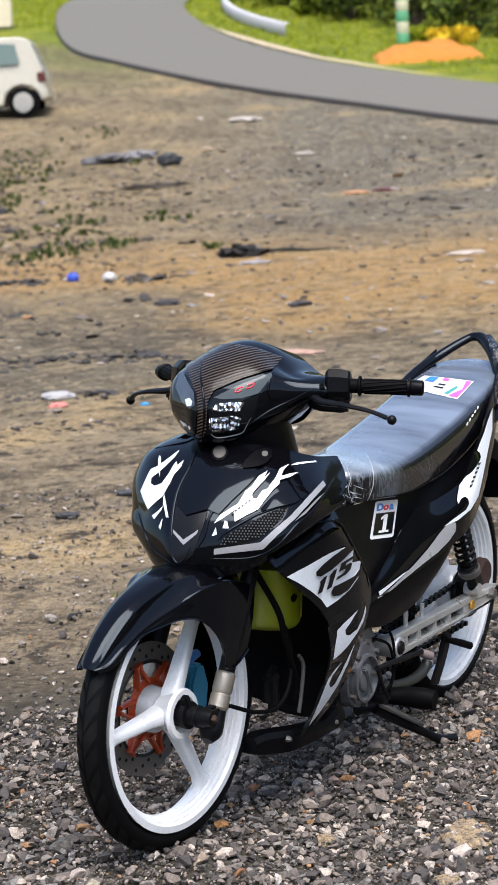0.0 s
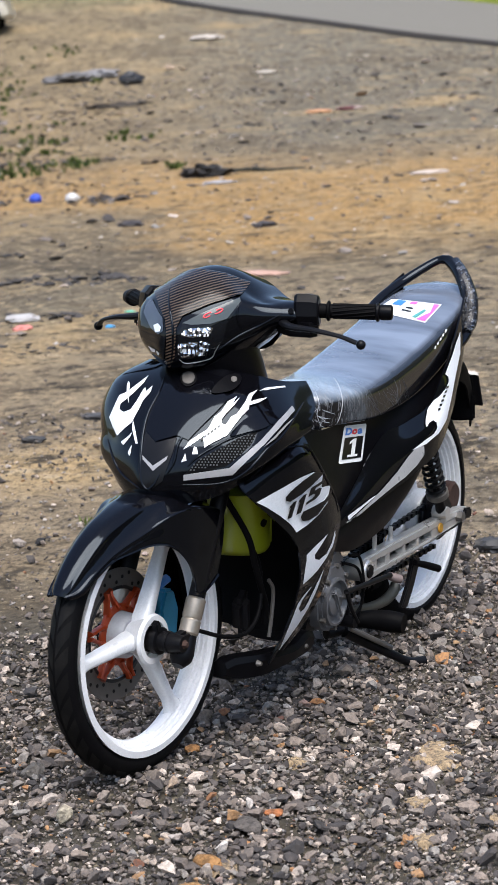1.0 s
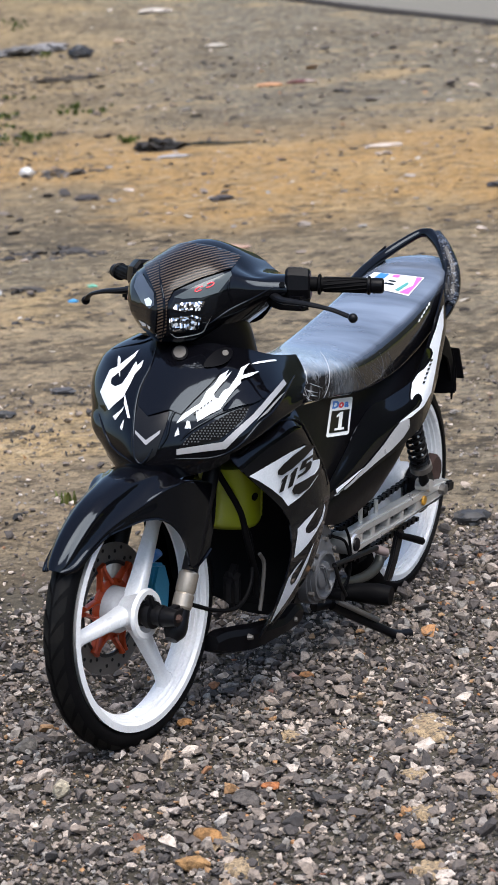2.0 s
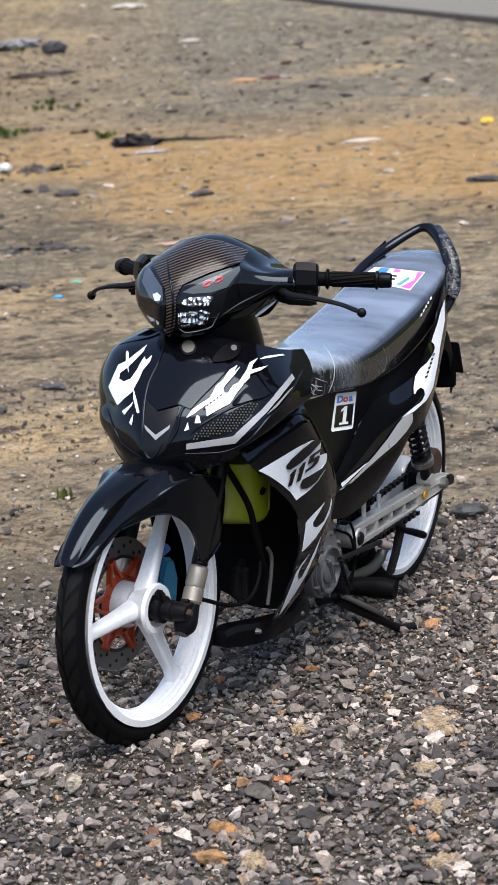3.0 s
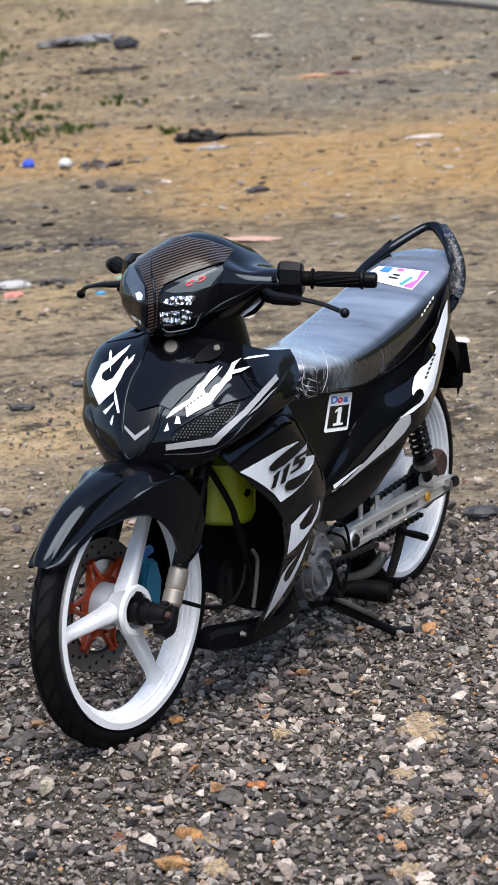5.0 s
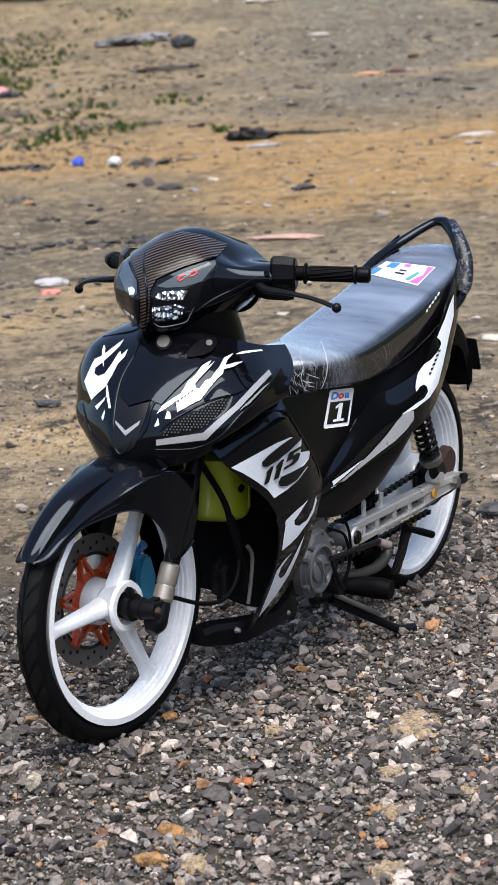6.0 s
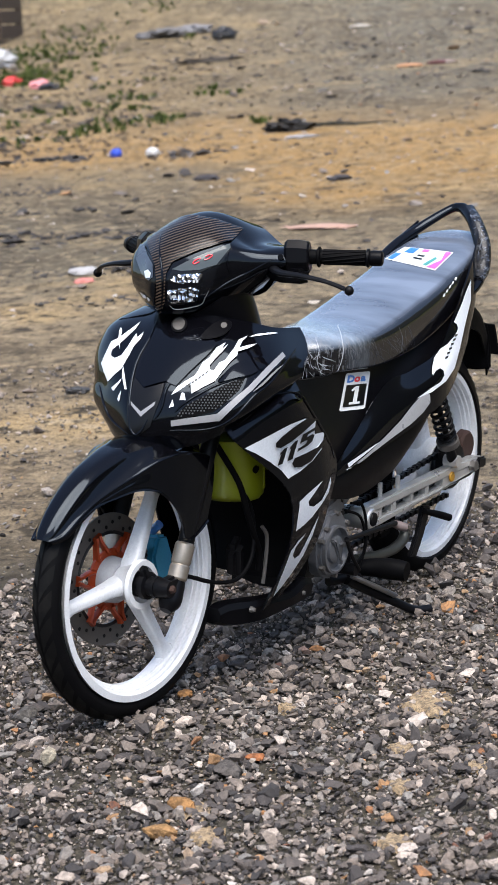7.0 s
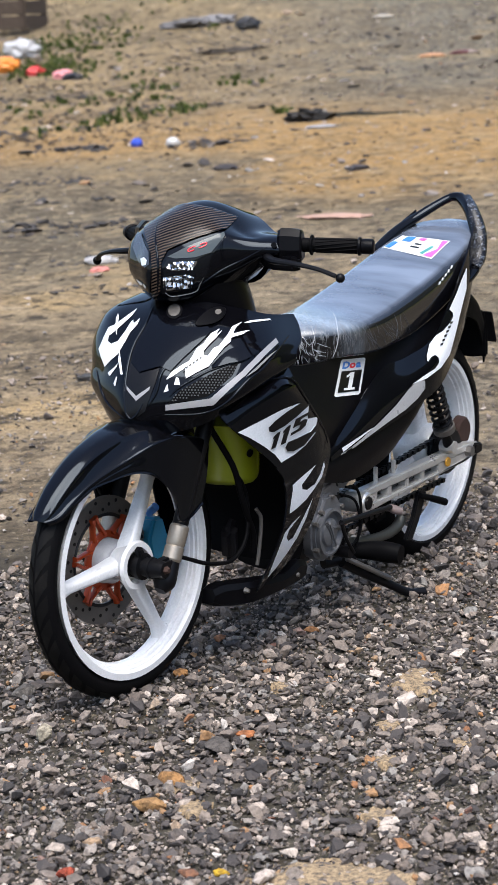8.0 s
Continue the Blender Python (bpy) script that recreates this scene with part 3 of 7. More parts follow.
def stone_surface(name, color):
    """Weathered stone: darker grime in the hollows of the grain, pale scuffs and a rough face."""
    m = material(name, color, 0.85, spec=0.25)
    grain, grime = noise_tex(m, 160.0, 5.0, 0.7), noise_tex(m, 42.0, 5.0, 0.65)
    c = mix(m, ramp(m, grime, [(0.40, (0.8,) * 3), (0.58, (0, 0, 0))]), color, tuple(v * 0.35 + 0.012 for v in color))
    c = mix(m, ramp(m, grain, [(0.36, (0.7,) * 3), (0.52, (0, 0, 0))]), c, tuple(v * 0.4 for v in color))
    c = mix(m, ramp(m, grain, [(0.60, (0, 0, 0)), (0.74, (0.45,) * 3)]), c, tuple(min(0.6, v * 1.3 + 0.08) for v in color))
    wire(m, c, bsdf(m).inputs["Base Color"])
    bump(m, calc(m, "ADD", grain, grime), 0.9, 0.005)
    return m


def lone_stone(s, w, r, color, label, name="pebble", squash=0.7, seed=1):
    m = stone_surface(name + "_surface", color)
    rng = np.random.default_rng(seed)
    bm = bmesh.new()
    for q in rng.normal(size=(15, 3)):
        bm.verts.new(q / np.linalg.norm(q) * rng.uniform(0.85, 1.1))
    hull = bmesh.ops.convex_hull(bm, input=bm.verts)
    bmesh.ops.delete(bm, geom=list({*hull["geom_unused"], *hull["geom_interior"]}), context="VERTS")
    bmesh.ops.subdivide_edges(bm, edges=list(bm.edges), cuts=3, use_grid_fill=True, smooth=0.25)
    for v in bm.verts:
        v.co *= 1 + 0.10 * noise.noise(v.co * 2.2 + Vector((seed, 0, 0))) + 0.06 * noise.noise(v.co * 6.0)
    x, y = at_view(s, w)
    ob = part(name, bm, m, None, matrix=Matrix.LocRotScale((0, 0, 0), Euler((0, 0, rng.uniform(0, 6))), (r, r * 0.75, r * squash)), sharp=25)
    ob.matrix_world = Matrix.Translation((x, y, on_ground(x, y) + r * squash * 0.55 + 0.006))
    return tagged(ob, label, "stone")


lone_stone(-0.84, -0.42, 0.024, (0.46, 0.40, 0.30), "smooth cream pebble lying in the gravel", squash=0.85, seed=2)
lone_stone(-1.12, -0.16, 0.034, (0.36, 0.19, 0.075), "ochre-orange stone lying in the gravel", "ochre_stone", 0.5, 3)
lone_stone(-1.24, -0.19, 0.034, (0.37, 0.21, 0.09), "ochre-orange stone lying in the gravel", "ochre_stone", 0.4, 4)
lone_stone(-0.86, -0.04, 0.026, (0.40, 0.15, 0.06), "reddish-orange chip lying in the gravel", "ochre_stone", 0.35, 5)
lone_stone(-0.47, -0.19, 0.022, (0.42, 0.21, 0.08), "ochre chip lying beside the front tyre", "ochre_stone", 0.4, 6)
lone_stone(-1.52, -0.30, 0.022, (0.45, 0.09, 0.05), "brick-red fragment lying in the gravel", "brick_fragment", 0.6, 7)
lone_stone(-1.55, -0.05, 0.015, (0.60, 0.36, 0.03), "small bright yellow stone in the gravel", "yellow_stone", 0.5, 8)
lone_stone(-0.56, -0.50, 0.036, (0.15, 0.135, 0.12), "flat grey stone lying in the gravel", "flat_stone", 0.45, 9)
lone_stone(-0.93, -0.08, 0.042, (0.12, 0.105, 0.095), "flat dark grey stone lying in the gravel", "flat_stone", 0.3, 10)
lone_stone(1.45, -0.62, 0.022, (0.03, 0.03, 0.032), "dark stone lying on brown earth", "dark_stone", 0.55, 11)


def sand_material():
    m = material("yellow_sand", (0.40, 0.29, 0.15), 0.95)
    f = noise_tex(m, 120.0, 5.0, 0.7)
    wire(m, ramp(m, f, [(0.38, (0.09, 0.07, 0.05)), (0.52, (0.27, 0.195, 0.115)), (0.68, (0.40, 0.30, 0.18))]), bsdf(m).inputs["Base Color"])
    bump(m, f, 0.6, 0.004)
    return m


SAND = sand_material()


def sand_patch(s, w, length, width, seed):
    """A drift of fine sand between the stones."""
    n = 26
    g = np.zeros((n, n, 3))
    for i in range(n):
        for j in range(n):
            a, b = 2 * i / (n - 1) - 1, 2 * j / (n - 1) - 1
            x, y = at_view(s + a * length, w + b * width)
            h = 1 - math.hypot(a, b) + 0.55 * noise.noise((a * 2.3 + seed, b * 2.3, 2.0)) + 0.25 * noise.noise((a * 7 + seed, b * 7, 4.0))
            g[i, j] = (x, y, on_ground(x, y) + max(-0.02, min(0.0105, 0.03 * h)) + 0.001 + 0.002 * noise.noise((x * 90, y * 90, 0)))
    ob = part("sand_drift", grid_bm(g), SAND, None)
    tagged(ob, "thin drift of yellow sand among the gravel", "sand", kind="stuff")


sand_patch(-0.57, 0.29, 0.10, 0.05, 3.0)
sand_patch(-1.60, 0.12, 0.10, 0.14, 9.0)
sand_patch(-1.12, -0.14, 0.05, 0.03, 14.0)
sand_patch(-1.30, 0.20, 0.04, 0.03, 21.0)
for k, (s, w, a) in enumerate(((-0.58, 0.02, 0.020), (-0.84, 0.23, 0.026), (-1.05, 0.22, 0.024), (-1.25, -0.11, 0.030), (-0.97, 0.36, 0.022))):
    sand_patch(s, w, a * 1.4, a, 30.0 + 5 * k)


# ---- the motorcycle ----
LEAN = 0.07
bike = thing("motorcycle", Matrix.Translation((0, 0.0366, 0)) @ Matrix.Rotation(-LEAN, 4, "X"), "glossy black underbone motorcycle with white flames on its side stand", "motorcycle")
bpy.context.view_layer.update()
HEAD = Vector((1.205, 0, 0.27))
STEER = Matrix.Translation(HEAD) @ Matrix.Rotation(-0.076, 4, Vector((-0.438, 0, 0.899))) @ Matrix.Translation(-HEAD)
BARS = Matrix.Translation(HEAD) @ Matrix.Rotation(-0.19, 4, Vector((-0.438, 0, 0.899))) @ Matrix.Translation(-HEAD)
GRIPS = BARS @ Matrix.Translation((0, 0, -0.0215)) @ Matrix.Translation((0.9, 0, 0.9)) @ Matrix.Rotation(-0.034, 4, "X") @ Matrix.Translation((-0.9, 0, -0.9))     # the bar sits a little askew
FW, RW = (1.243, 0.0, 0.28), (0.0, 0.0, 0.275)


def tread(bm, centre, radius, half, n, seed):
    """Slanted grooves' lands: thin raised blocks round the shoulder of a tyre."""
    rng = random.Random(seed)
    for side in (-1, 1):
        for k in range(n):
            a = 2 * math.pi * (k + 0.5 * (side > 0)) / n
            rows = []
            for u in np.linspace(0, 1, 5):
                y = side * half * (0.08 + 0.72 * u)
                r = radius - (half - math.sqrt(max(half**2 - (y / 0.98) ** 2, 1e-7))) + 0.0022
                b = a + 0.16 * u
                rows.append([(centre[0] + r * math.cos(b + d), centre[1] + y, centre[2] + r * math.sin(b + d)) for d in (0, (0.86 - 0.2 * u) * 2 * math.pi / n)])
            grid_bm(np.array(rows), bm=bm)
    return bm


def tyre_profile(radius, half, bead):
    out = []
    for a in np.linspace(-math.pi / 2, math.pi / 2, 17):
        out.append((radius - half + half * math.cos(a), half * math.sin(a) * 0.98))
    out += [(bead + 0.004, half * 0.86), (bead, half * 0.72), (bead - 0.006, 0), (bead, -half * 0.72), (bead + 0.004, -half * 0.86)]
    return out


def rim_profile(lip, half):
    """A rim's section, with stepped ridges round the well."""
    left = [(lip, half), (lip - 0.013, half + 0.001), (lip - 0.016, half - 0.003), (lip - 0.017, half * 0.80), (lip - 0.0205, half * 0.76), (lip - 0.0215, half * 0.56), (lip - 0.0255, half * 0.52), (lip - 0.0265, half * 0.30), (lip - 0.030, half * 0.26), (lip - 0.031, 0)]
    inner = [(lip - 0.006, -half * 0.8), (lip - 0.013, 0), (lip - 0.006, half * 0.8)]
    return left + [(r, -y) for r, y in left[-2::-1]] + inner


def spoke(centre, angle, r0, r1, w0, w1, t0, t1, bm):
    """A cast spoke, waisted between hub and rim, dished along its face and flared into the rim."""
    rings = []
    for u in np.linspace(0, 1, 13):
        r = r0 + (r1 - r0) * u
        w = w0 + (w1 - w0) * min(1, u * 1.2) + 0.017 * max(0, (u - 0.80) / 0.20) ** 2.2 + 0.006 * max(0, 1 - u / 0.30) ** 2
        t = t0 + (t1 - t0) * u
        sec = [(-w, -t), (-w, t * 0.3), (-w * 0.85, t * 0.72), (-w * 0.6, t * 0.95), (-w * 0.25, t), (w * 0.25, t), (w * 0.6, t * 0.95), (w * 0.85, t * 0.72), (w, t * 0.3), (w, -t)]
        rings.append([(centre[0] + r * math.cos(angle) - a * math.sin(angle), centre[1] + b, centre[2] + r * math.sin(angle) + a * math.cos(angle)) for a, b in sec])
    return grid_bm(np.array(rings), closed=True, caps=True, bm=bm)


def disc(centre, r, y0, y1, n=24, bm=None):
    return lathe([(0.0005, y0), (r, y0), (r, y1), (0.0005, y1)], centre, n, bm, loop=False)


# front wheel
fw = part("front_wheel", lathe(rim_profile(0.229, 0.031), FW, 72), WHITE, bike, "white cast three-spoke front wheel", STEER)
part("tyre", lathe(tyre_profile(0.267, 0.029, 0.226), FW, 96), RUBBER, fw, "black treaded rubber tyre", STEER)
tagged(part("tread", tread(bmesh.new(), FW, 0.267, 0.029, 34, 3), TREAD, fw, "", STEER), kind="stuff")
for ang in (-3.4, 118.4, 237.3):
    part("spoke", spoke(FW, radians(ang), 0.016, 0.206, 0.0150, 0.0105, 0.018, 0.010, bmesh.new()), WHITE, fw, "", STEER, 65)
part("hub", lathe([(0.026, -0.042), (0.028, -0.03), (0.032, -0.008), (0.040, 0.02), (0.050, 0.030), (0.047, 0.037), (0.036, 0.037), (0.033, 0.012), (0.012, 0.012), (0.012, -0.042)], FW, 40), WHITE, fw, "", STEER)
rotor_c = (FW[0], -0.052, FW[2])
part("brake_disc", lathe([(0.130, -0.002), (0.130, 0.002), (0.094, 0.002), (0.094, -0.002)], rotor_c, 64), ROTOR, fw, "drilled steel brake disc", STEER)
part("disc_inner_ring", lathe([(0.0955, -0.0015), (0.0955, 0.0026), (0.0885, 0.0026), (0.0885, -0.0015)], rotor_c, 48), PBLACK, fw, "black inner edge of the disc", STEER)
bm = bmesh.new()
for k in range(36):
    a = 2 * math.pi * k / 36
    r = (0.103, 0.112, 0.121)[k % 3]
    disc((rotor_c[0] + r * math.cos(a), rotor_c[1], rotor_c[2] + r * math.sin(a)), 0.0038, 0.0021, 0.0028, 10, bm)
tagged(part("drill_hole", bm, worn("drilled_shadowed_steel", (0.010, 0.009, 0.009), 0.6, amount=0.1, spec=0.1), fw, "", STEER), kind="stuff")
part("carrier_ring", lathe([(0.060, 0.0), (0.061, 0.006), (0.047, 0.008), (0.046, 0.0)], rotor_c, 40), ORANGE, fw, "orange anodised disc carrier ring", STEER)
for k in range(6):
    a = 2 * math.pi * k / 6 + 0.18
    bm = bmesh.new()
    for way in (-1, 1):       # two slim struts that meet at the disc
        tube([(rotor_c[0] + r * math.cos(a + way * d), rotor_c[1] + 0.003, rotor_c[2] + r * math.sin(a + way * d)) for r, d in ((0.054, 0.30), (0.070, 0.17), (0.086, 0.07), (0.099, 0.05))], [0.0110, 0.0082, 0.0088, 0.0115], 8, 3, bm, 0.5)
    part("carrier_arm", bm, ORANGE, fw, "orange anodised disc carrier arm", STEER)
part("hub_cover", lathe([(0.001, 0.040), (0.036, 0.037), (0.044, 0.028), (0.046, 0.004), (0.052, -0.006), (0.001, -0.006)], rotor_c, 36, loop=False), CAST, fw, "pale grey hub cover", STEER)
part("axle", tube([(FW[0], -0.10, FW[2]), (FW[0], 0.03, FW[2]), (FW[0], 0.07, FW[2]), (FW[0], 0.105, FW[2])], [0.011, 0.012, 0.02, 0.016], 14, 2), DARKMETAL, fw, "", STEER)
part("hub_recess", disc(FW, 0.0335, 0.010, 0.0145, 32), PBLACK, fw, "", STEER)
drive = part("speedometer_drive", lathe([(0.001, 0.014), (0.024, 0.014), (0.025, 0.026), (0.021, 0.028), (0.021, 0.038), (0.027, 0.040), (0.027, 0.052), (0.019, 0.054), (0.018, 0.066), (0.022, 0.068), (0.021, 0.074), (0.001, 0.074)], FW, 28, loop=False), DARKMETAL, fw, "black speedometer drive", STEER)
part("drive_arm", slab([(1.236, 0.262), (1.252, 0.262), (1.262, 0.318), (1.250, 0.324), (1.238, 0.300)], 0.040, 0.056, 0.004), DARKMETAL, fw, "", STEER)
part("hub_insert", lathe([(0.030, 0.012), (0.031, 0.020), (0.025, 0.024), (0.024, 0.012)], FW, 32), ALLOY, fw, "silver hub insert", STEER)
part("axle_bolt", tube([(FW[0], 0.098, FW[2]), (FW[0], 0.107, FW[2]), (FW[0], 0.113, FW[2])], [0.009, 0.0085, 0.005], 6, 1), RUST, fw, "rusty axle bolt", STEER)
tagged(fw, "white cast three-spoke front wheel")

# fork, calliper
UP = Vector((-0.438, 0, 0.899))


def on_fork(y, d, dx=0.0):
    return (1.222 + UP.x * d + dx, y, 0.245 + UP.z * d)


fork = part("front_fork", tube([on_fork(0, 0.42), on_fork(0, 0.62)], 0.028, 16, 2), DARKMETAL, bike, "black telescopic fork with alloy collars", STEER)
for y in (-0.086, 0.086):
    part("lower_leg", tube([on_fork(y, -0.012, 0.012), on_fork(y, 0.005, 0.006), on_fork(y, 0.03), on_fork(y, 0.05)], [0.012, 0.023, 0.019, 0.017], 16, 3), DARKMETAL, fork, "", STEER)
    part("collar", tube([on_fork(y, 0.045), on_fork(y, 0.05), on_fork(y, 0.074), on_fork(y, 0.077), on_fork(y, 0.082), on_fork(y, 0.116), on_fork(y, 0.12)], [0.017, 0.0195, 0.0195, 0.0175, 0.0195, 0.0195, 0.017], 32, 1), GOLD, fork, "pale brass-coloured fork collar", STEER, 24)
    part("stanchion", tube([on_fork(y, 0.115), on_fork(y, 0.45)], 0.0165, 16, 2), DARKMETAL, fork, "", STEER)
    part("axle_clamp", slab([(1.205, 0.252), (1.250, 0.256), (1.256, 0.296), (1.212, 0.300), (1.196, 0.276)], y - 0.013, y + 0.013, 0.006), DARKMETAL, fork, "", STEER)
cal = part("brake_caliper", slab([(1.066, 0.228), (1.085, 0.204), (1.108, 0.220), (1.120, 0.298), (1.102, 0.338), (1.072, 0.334), (1.056, 0.29)], -0.078, -0.032, 0.006), BLUE, fork, "blue anodised brake calliper", STEER)
part("bolt", tube([(1.10, -0.05, 0.345), (1.10, -0.03, 0.362)], 0.009, 10, 1), PBLUE, cal, "", STEER)

# front mudguard
rows = []
# along the arch: angle at the crest and at the rim, crest radius, top crease, flared ridge, lower rim (half width and radius of each)
for th, te, rc, (ya, ra), (yr, rr), (yb, rb) in (
        (29, 29, 0.291, (0.014, 0.284), (0.021, 0.284), (0.024, 0.279)), (33, 33, 0.290, (0.022, 0.280), (0.034, 0.266), (0.037, 0.261)), (42, 42, 0.285, (0.027, 0.274), (0.040, 0.252), (0.044, 0.245)),
        (53, 53, 0.280, (0.030, 0.269), (0.045, 0.240), (0.050, 0.231)), (63, 63, 0.277, (0.033, 0.266), (0.053, 0.233), (0.058, 0.215)), (73, 73, 0.275, (0.037, 0.264), (0.063, 0.231), (0.070, 0.207)),
        (81, 82, 0.276, (0.042, 0.267), (0.072, 0.235), (0.082, 0.199)), (87, 90, 0.278, (0.048, 0.268), (0.081, 0.243), (0.092, 0.186)), (92, 97, 0.281, (0.054, 0.271), (0.088, 0.250), (0.098, 0.168)),
        (97, 104, 0.283, (0.058, 0.274), (0.093, 0.255), (0.102, 0.149)), (102, 112, 0.285, (0.060, 0.277), (0.096, 0.259), (0.104, 0.124)), (108, 120, 0.287, (0.062, 0.280), (0.098, 0.263), (0.104, 0.105)),
        (115, 129, 0.290, (0.062, 0.283), (0.099, 0.268), (0.104, 0.112)), (121, 136, 0.292, (0.062, 0.285), (0.099, 0.272), (0.103, 0.138)), (125, 139, 0.293, (0.062, 0.286), (0.098, 0.274), (0.102, 0.168))):
    dip = rr + 0.30 * (ra - rr)
    sec = [(0, rc), (0.5 * ya, rc - 0.12 * (rc - ra)), (0.88 * ya, ra + 0.22 * (rc - ra)), (ya, ra), (ya + 0.14 * (yr - ya), ra - 0.30 * (ra - rr)), (ya + 0.50 * (yr - ya), dip), (yr - 0.003, rr + 0.003), (yr, rr), (yr + 0.001, rr - 0.006), (yr + 0.5 * (yb - yr), rr + 0.5 * (rb - rr)), (yb - 0.002, rb + 0.004), (yb, rb)]
    rows.append([])
    for y, r in sec:
        a = radians(th + (te - th) * min(1.0, max(0.0, (rr - r) / max(rr - rb, 0.01))))
        rows[-1].append((FW[0] + r * math.cos(a), y, FW[2] + r * math.sin(a)))
g = dense(whole(rows), 6, 3)
part("front_mudguard", grid_bm(g[:, ::-1], 0.0035), BLACK, bike, "glossy black front mudguard with a flared rim", STEER, 32)

# headlamp cowl and handlebar
COWL = [
    [(0.830, 0, 0.935), (0.832, 0.06, 0.930), (0.845, 0.12, 0.912), (0.860, 0.160, 0.905), (0.870, 0.200, 0.908)],
    [(0.935, 0, 0.966), (0.930, 0.05, 0.957), (0.922, 0.105, 0.930), (0.908, 0.155, 0.914), (0.898, 0.205, 0.913)],
    [(1.015, 0, 0.946), (1.008, 0.05, 0.940), (0.985, 0.10, 0.922), (0.948, 0.150, 0.908), (0.922, 0.200, 0.906)],
    [(1.075, 0, 0.905), (1.062, 0.045, 0.902), (1.030, 0.09, 0.903), (0.975, 0.138, 0.895), (0.935, 0.195, 0.893)],
    [(1.105, 0, 0.865), (1.088, 0.04, 0.860), (1.060, 0.08, 0.862), (0.995, 0.122, 0.868), (0.938, 0.180, 0.880)],
    [(1.108, 0, 0.825), (1.090, 0.035, 0.820), (1.062, 0.068, 0.820), (1.000, 0.102, 0.832), (0.925, 0.150, 0.862)],
    [(1.092, 0, 0.788), (1.075, 0.025, 0.785), (1.045, 0.05, 0.788), (0.985, 0.078, 0.800), (0.905, 0.115, 0.835)],
    [(1.030, 0, 0.775), (1.020, 0.02, 0.774), (1.000, 0.04, 0.776), (0.950, 0.062, 0.785), (0.890, 0.085, 0.815)],
]
g = dense(whole(COWL), 6, 6)
far = (g[:, :, 1] < 0) * np.exp(-(((np.abs(g[:, :, 1]) - 0.085) / 0.055) ** 2)) * np.clip((0.955 - g[:, :, 2]) / 0.06, 0, 1)
g[:, :, 1] *= 1 + 0.30 * far
arm = np.clip((np.abs(g[:, :, 1]) - 0.07) / 0.12, 0, 1) ** 1.5
g[:, :, 2] -= 0.026 * np.exp(-(((g[:, :, 1] - 0.095) / 0.055) ** 2)) * np.clip((g[:, :, 2] - 0.885) / 0.03, 0, 1) * np.clip((1.01 - g[:, :, 0]) / 0.06, 0, 1)      # the left shoulder slopes
g[:, :, 2] -= arm * (0.017 + 0.034 * g[:, :, 1])
cowl = part("headlamp_cowl", grid_bm(g[:, ::-1], 0.003), BLACK, bike, "glossy black handlebar cowl with carbon visor", BARS)
cowl_tree = tree_of(cowl)

RESERVOIR = [(-0.222, 0.885), (-0.170, 0.890), (-0.168, 0.920), (-0.212, 0.916)]

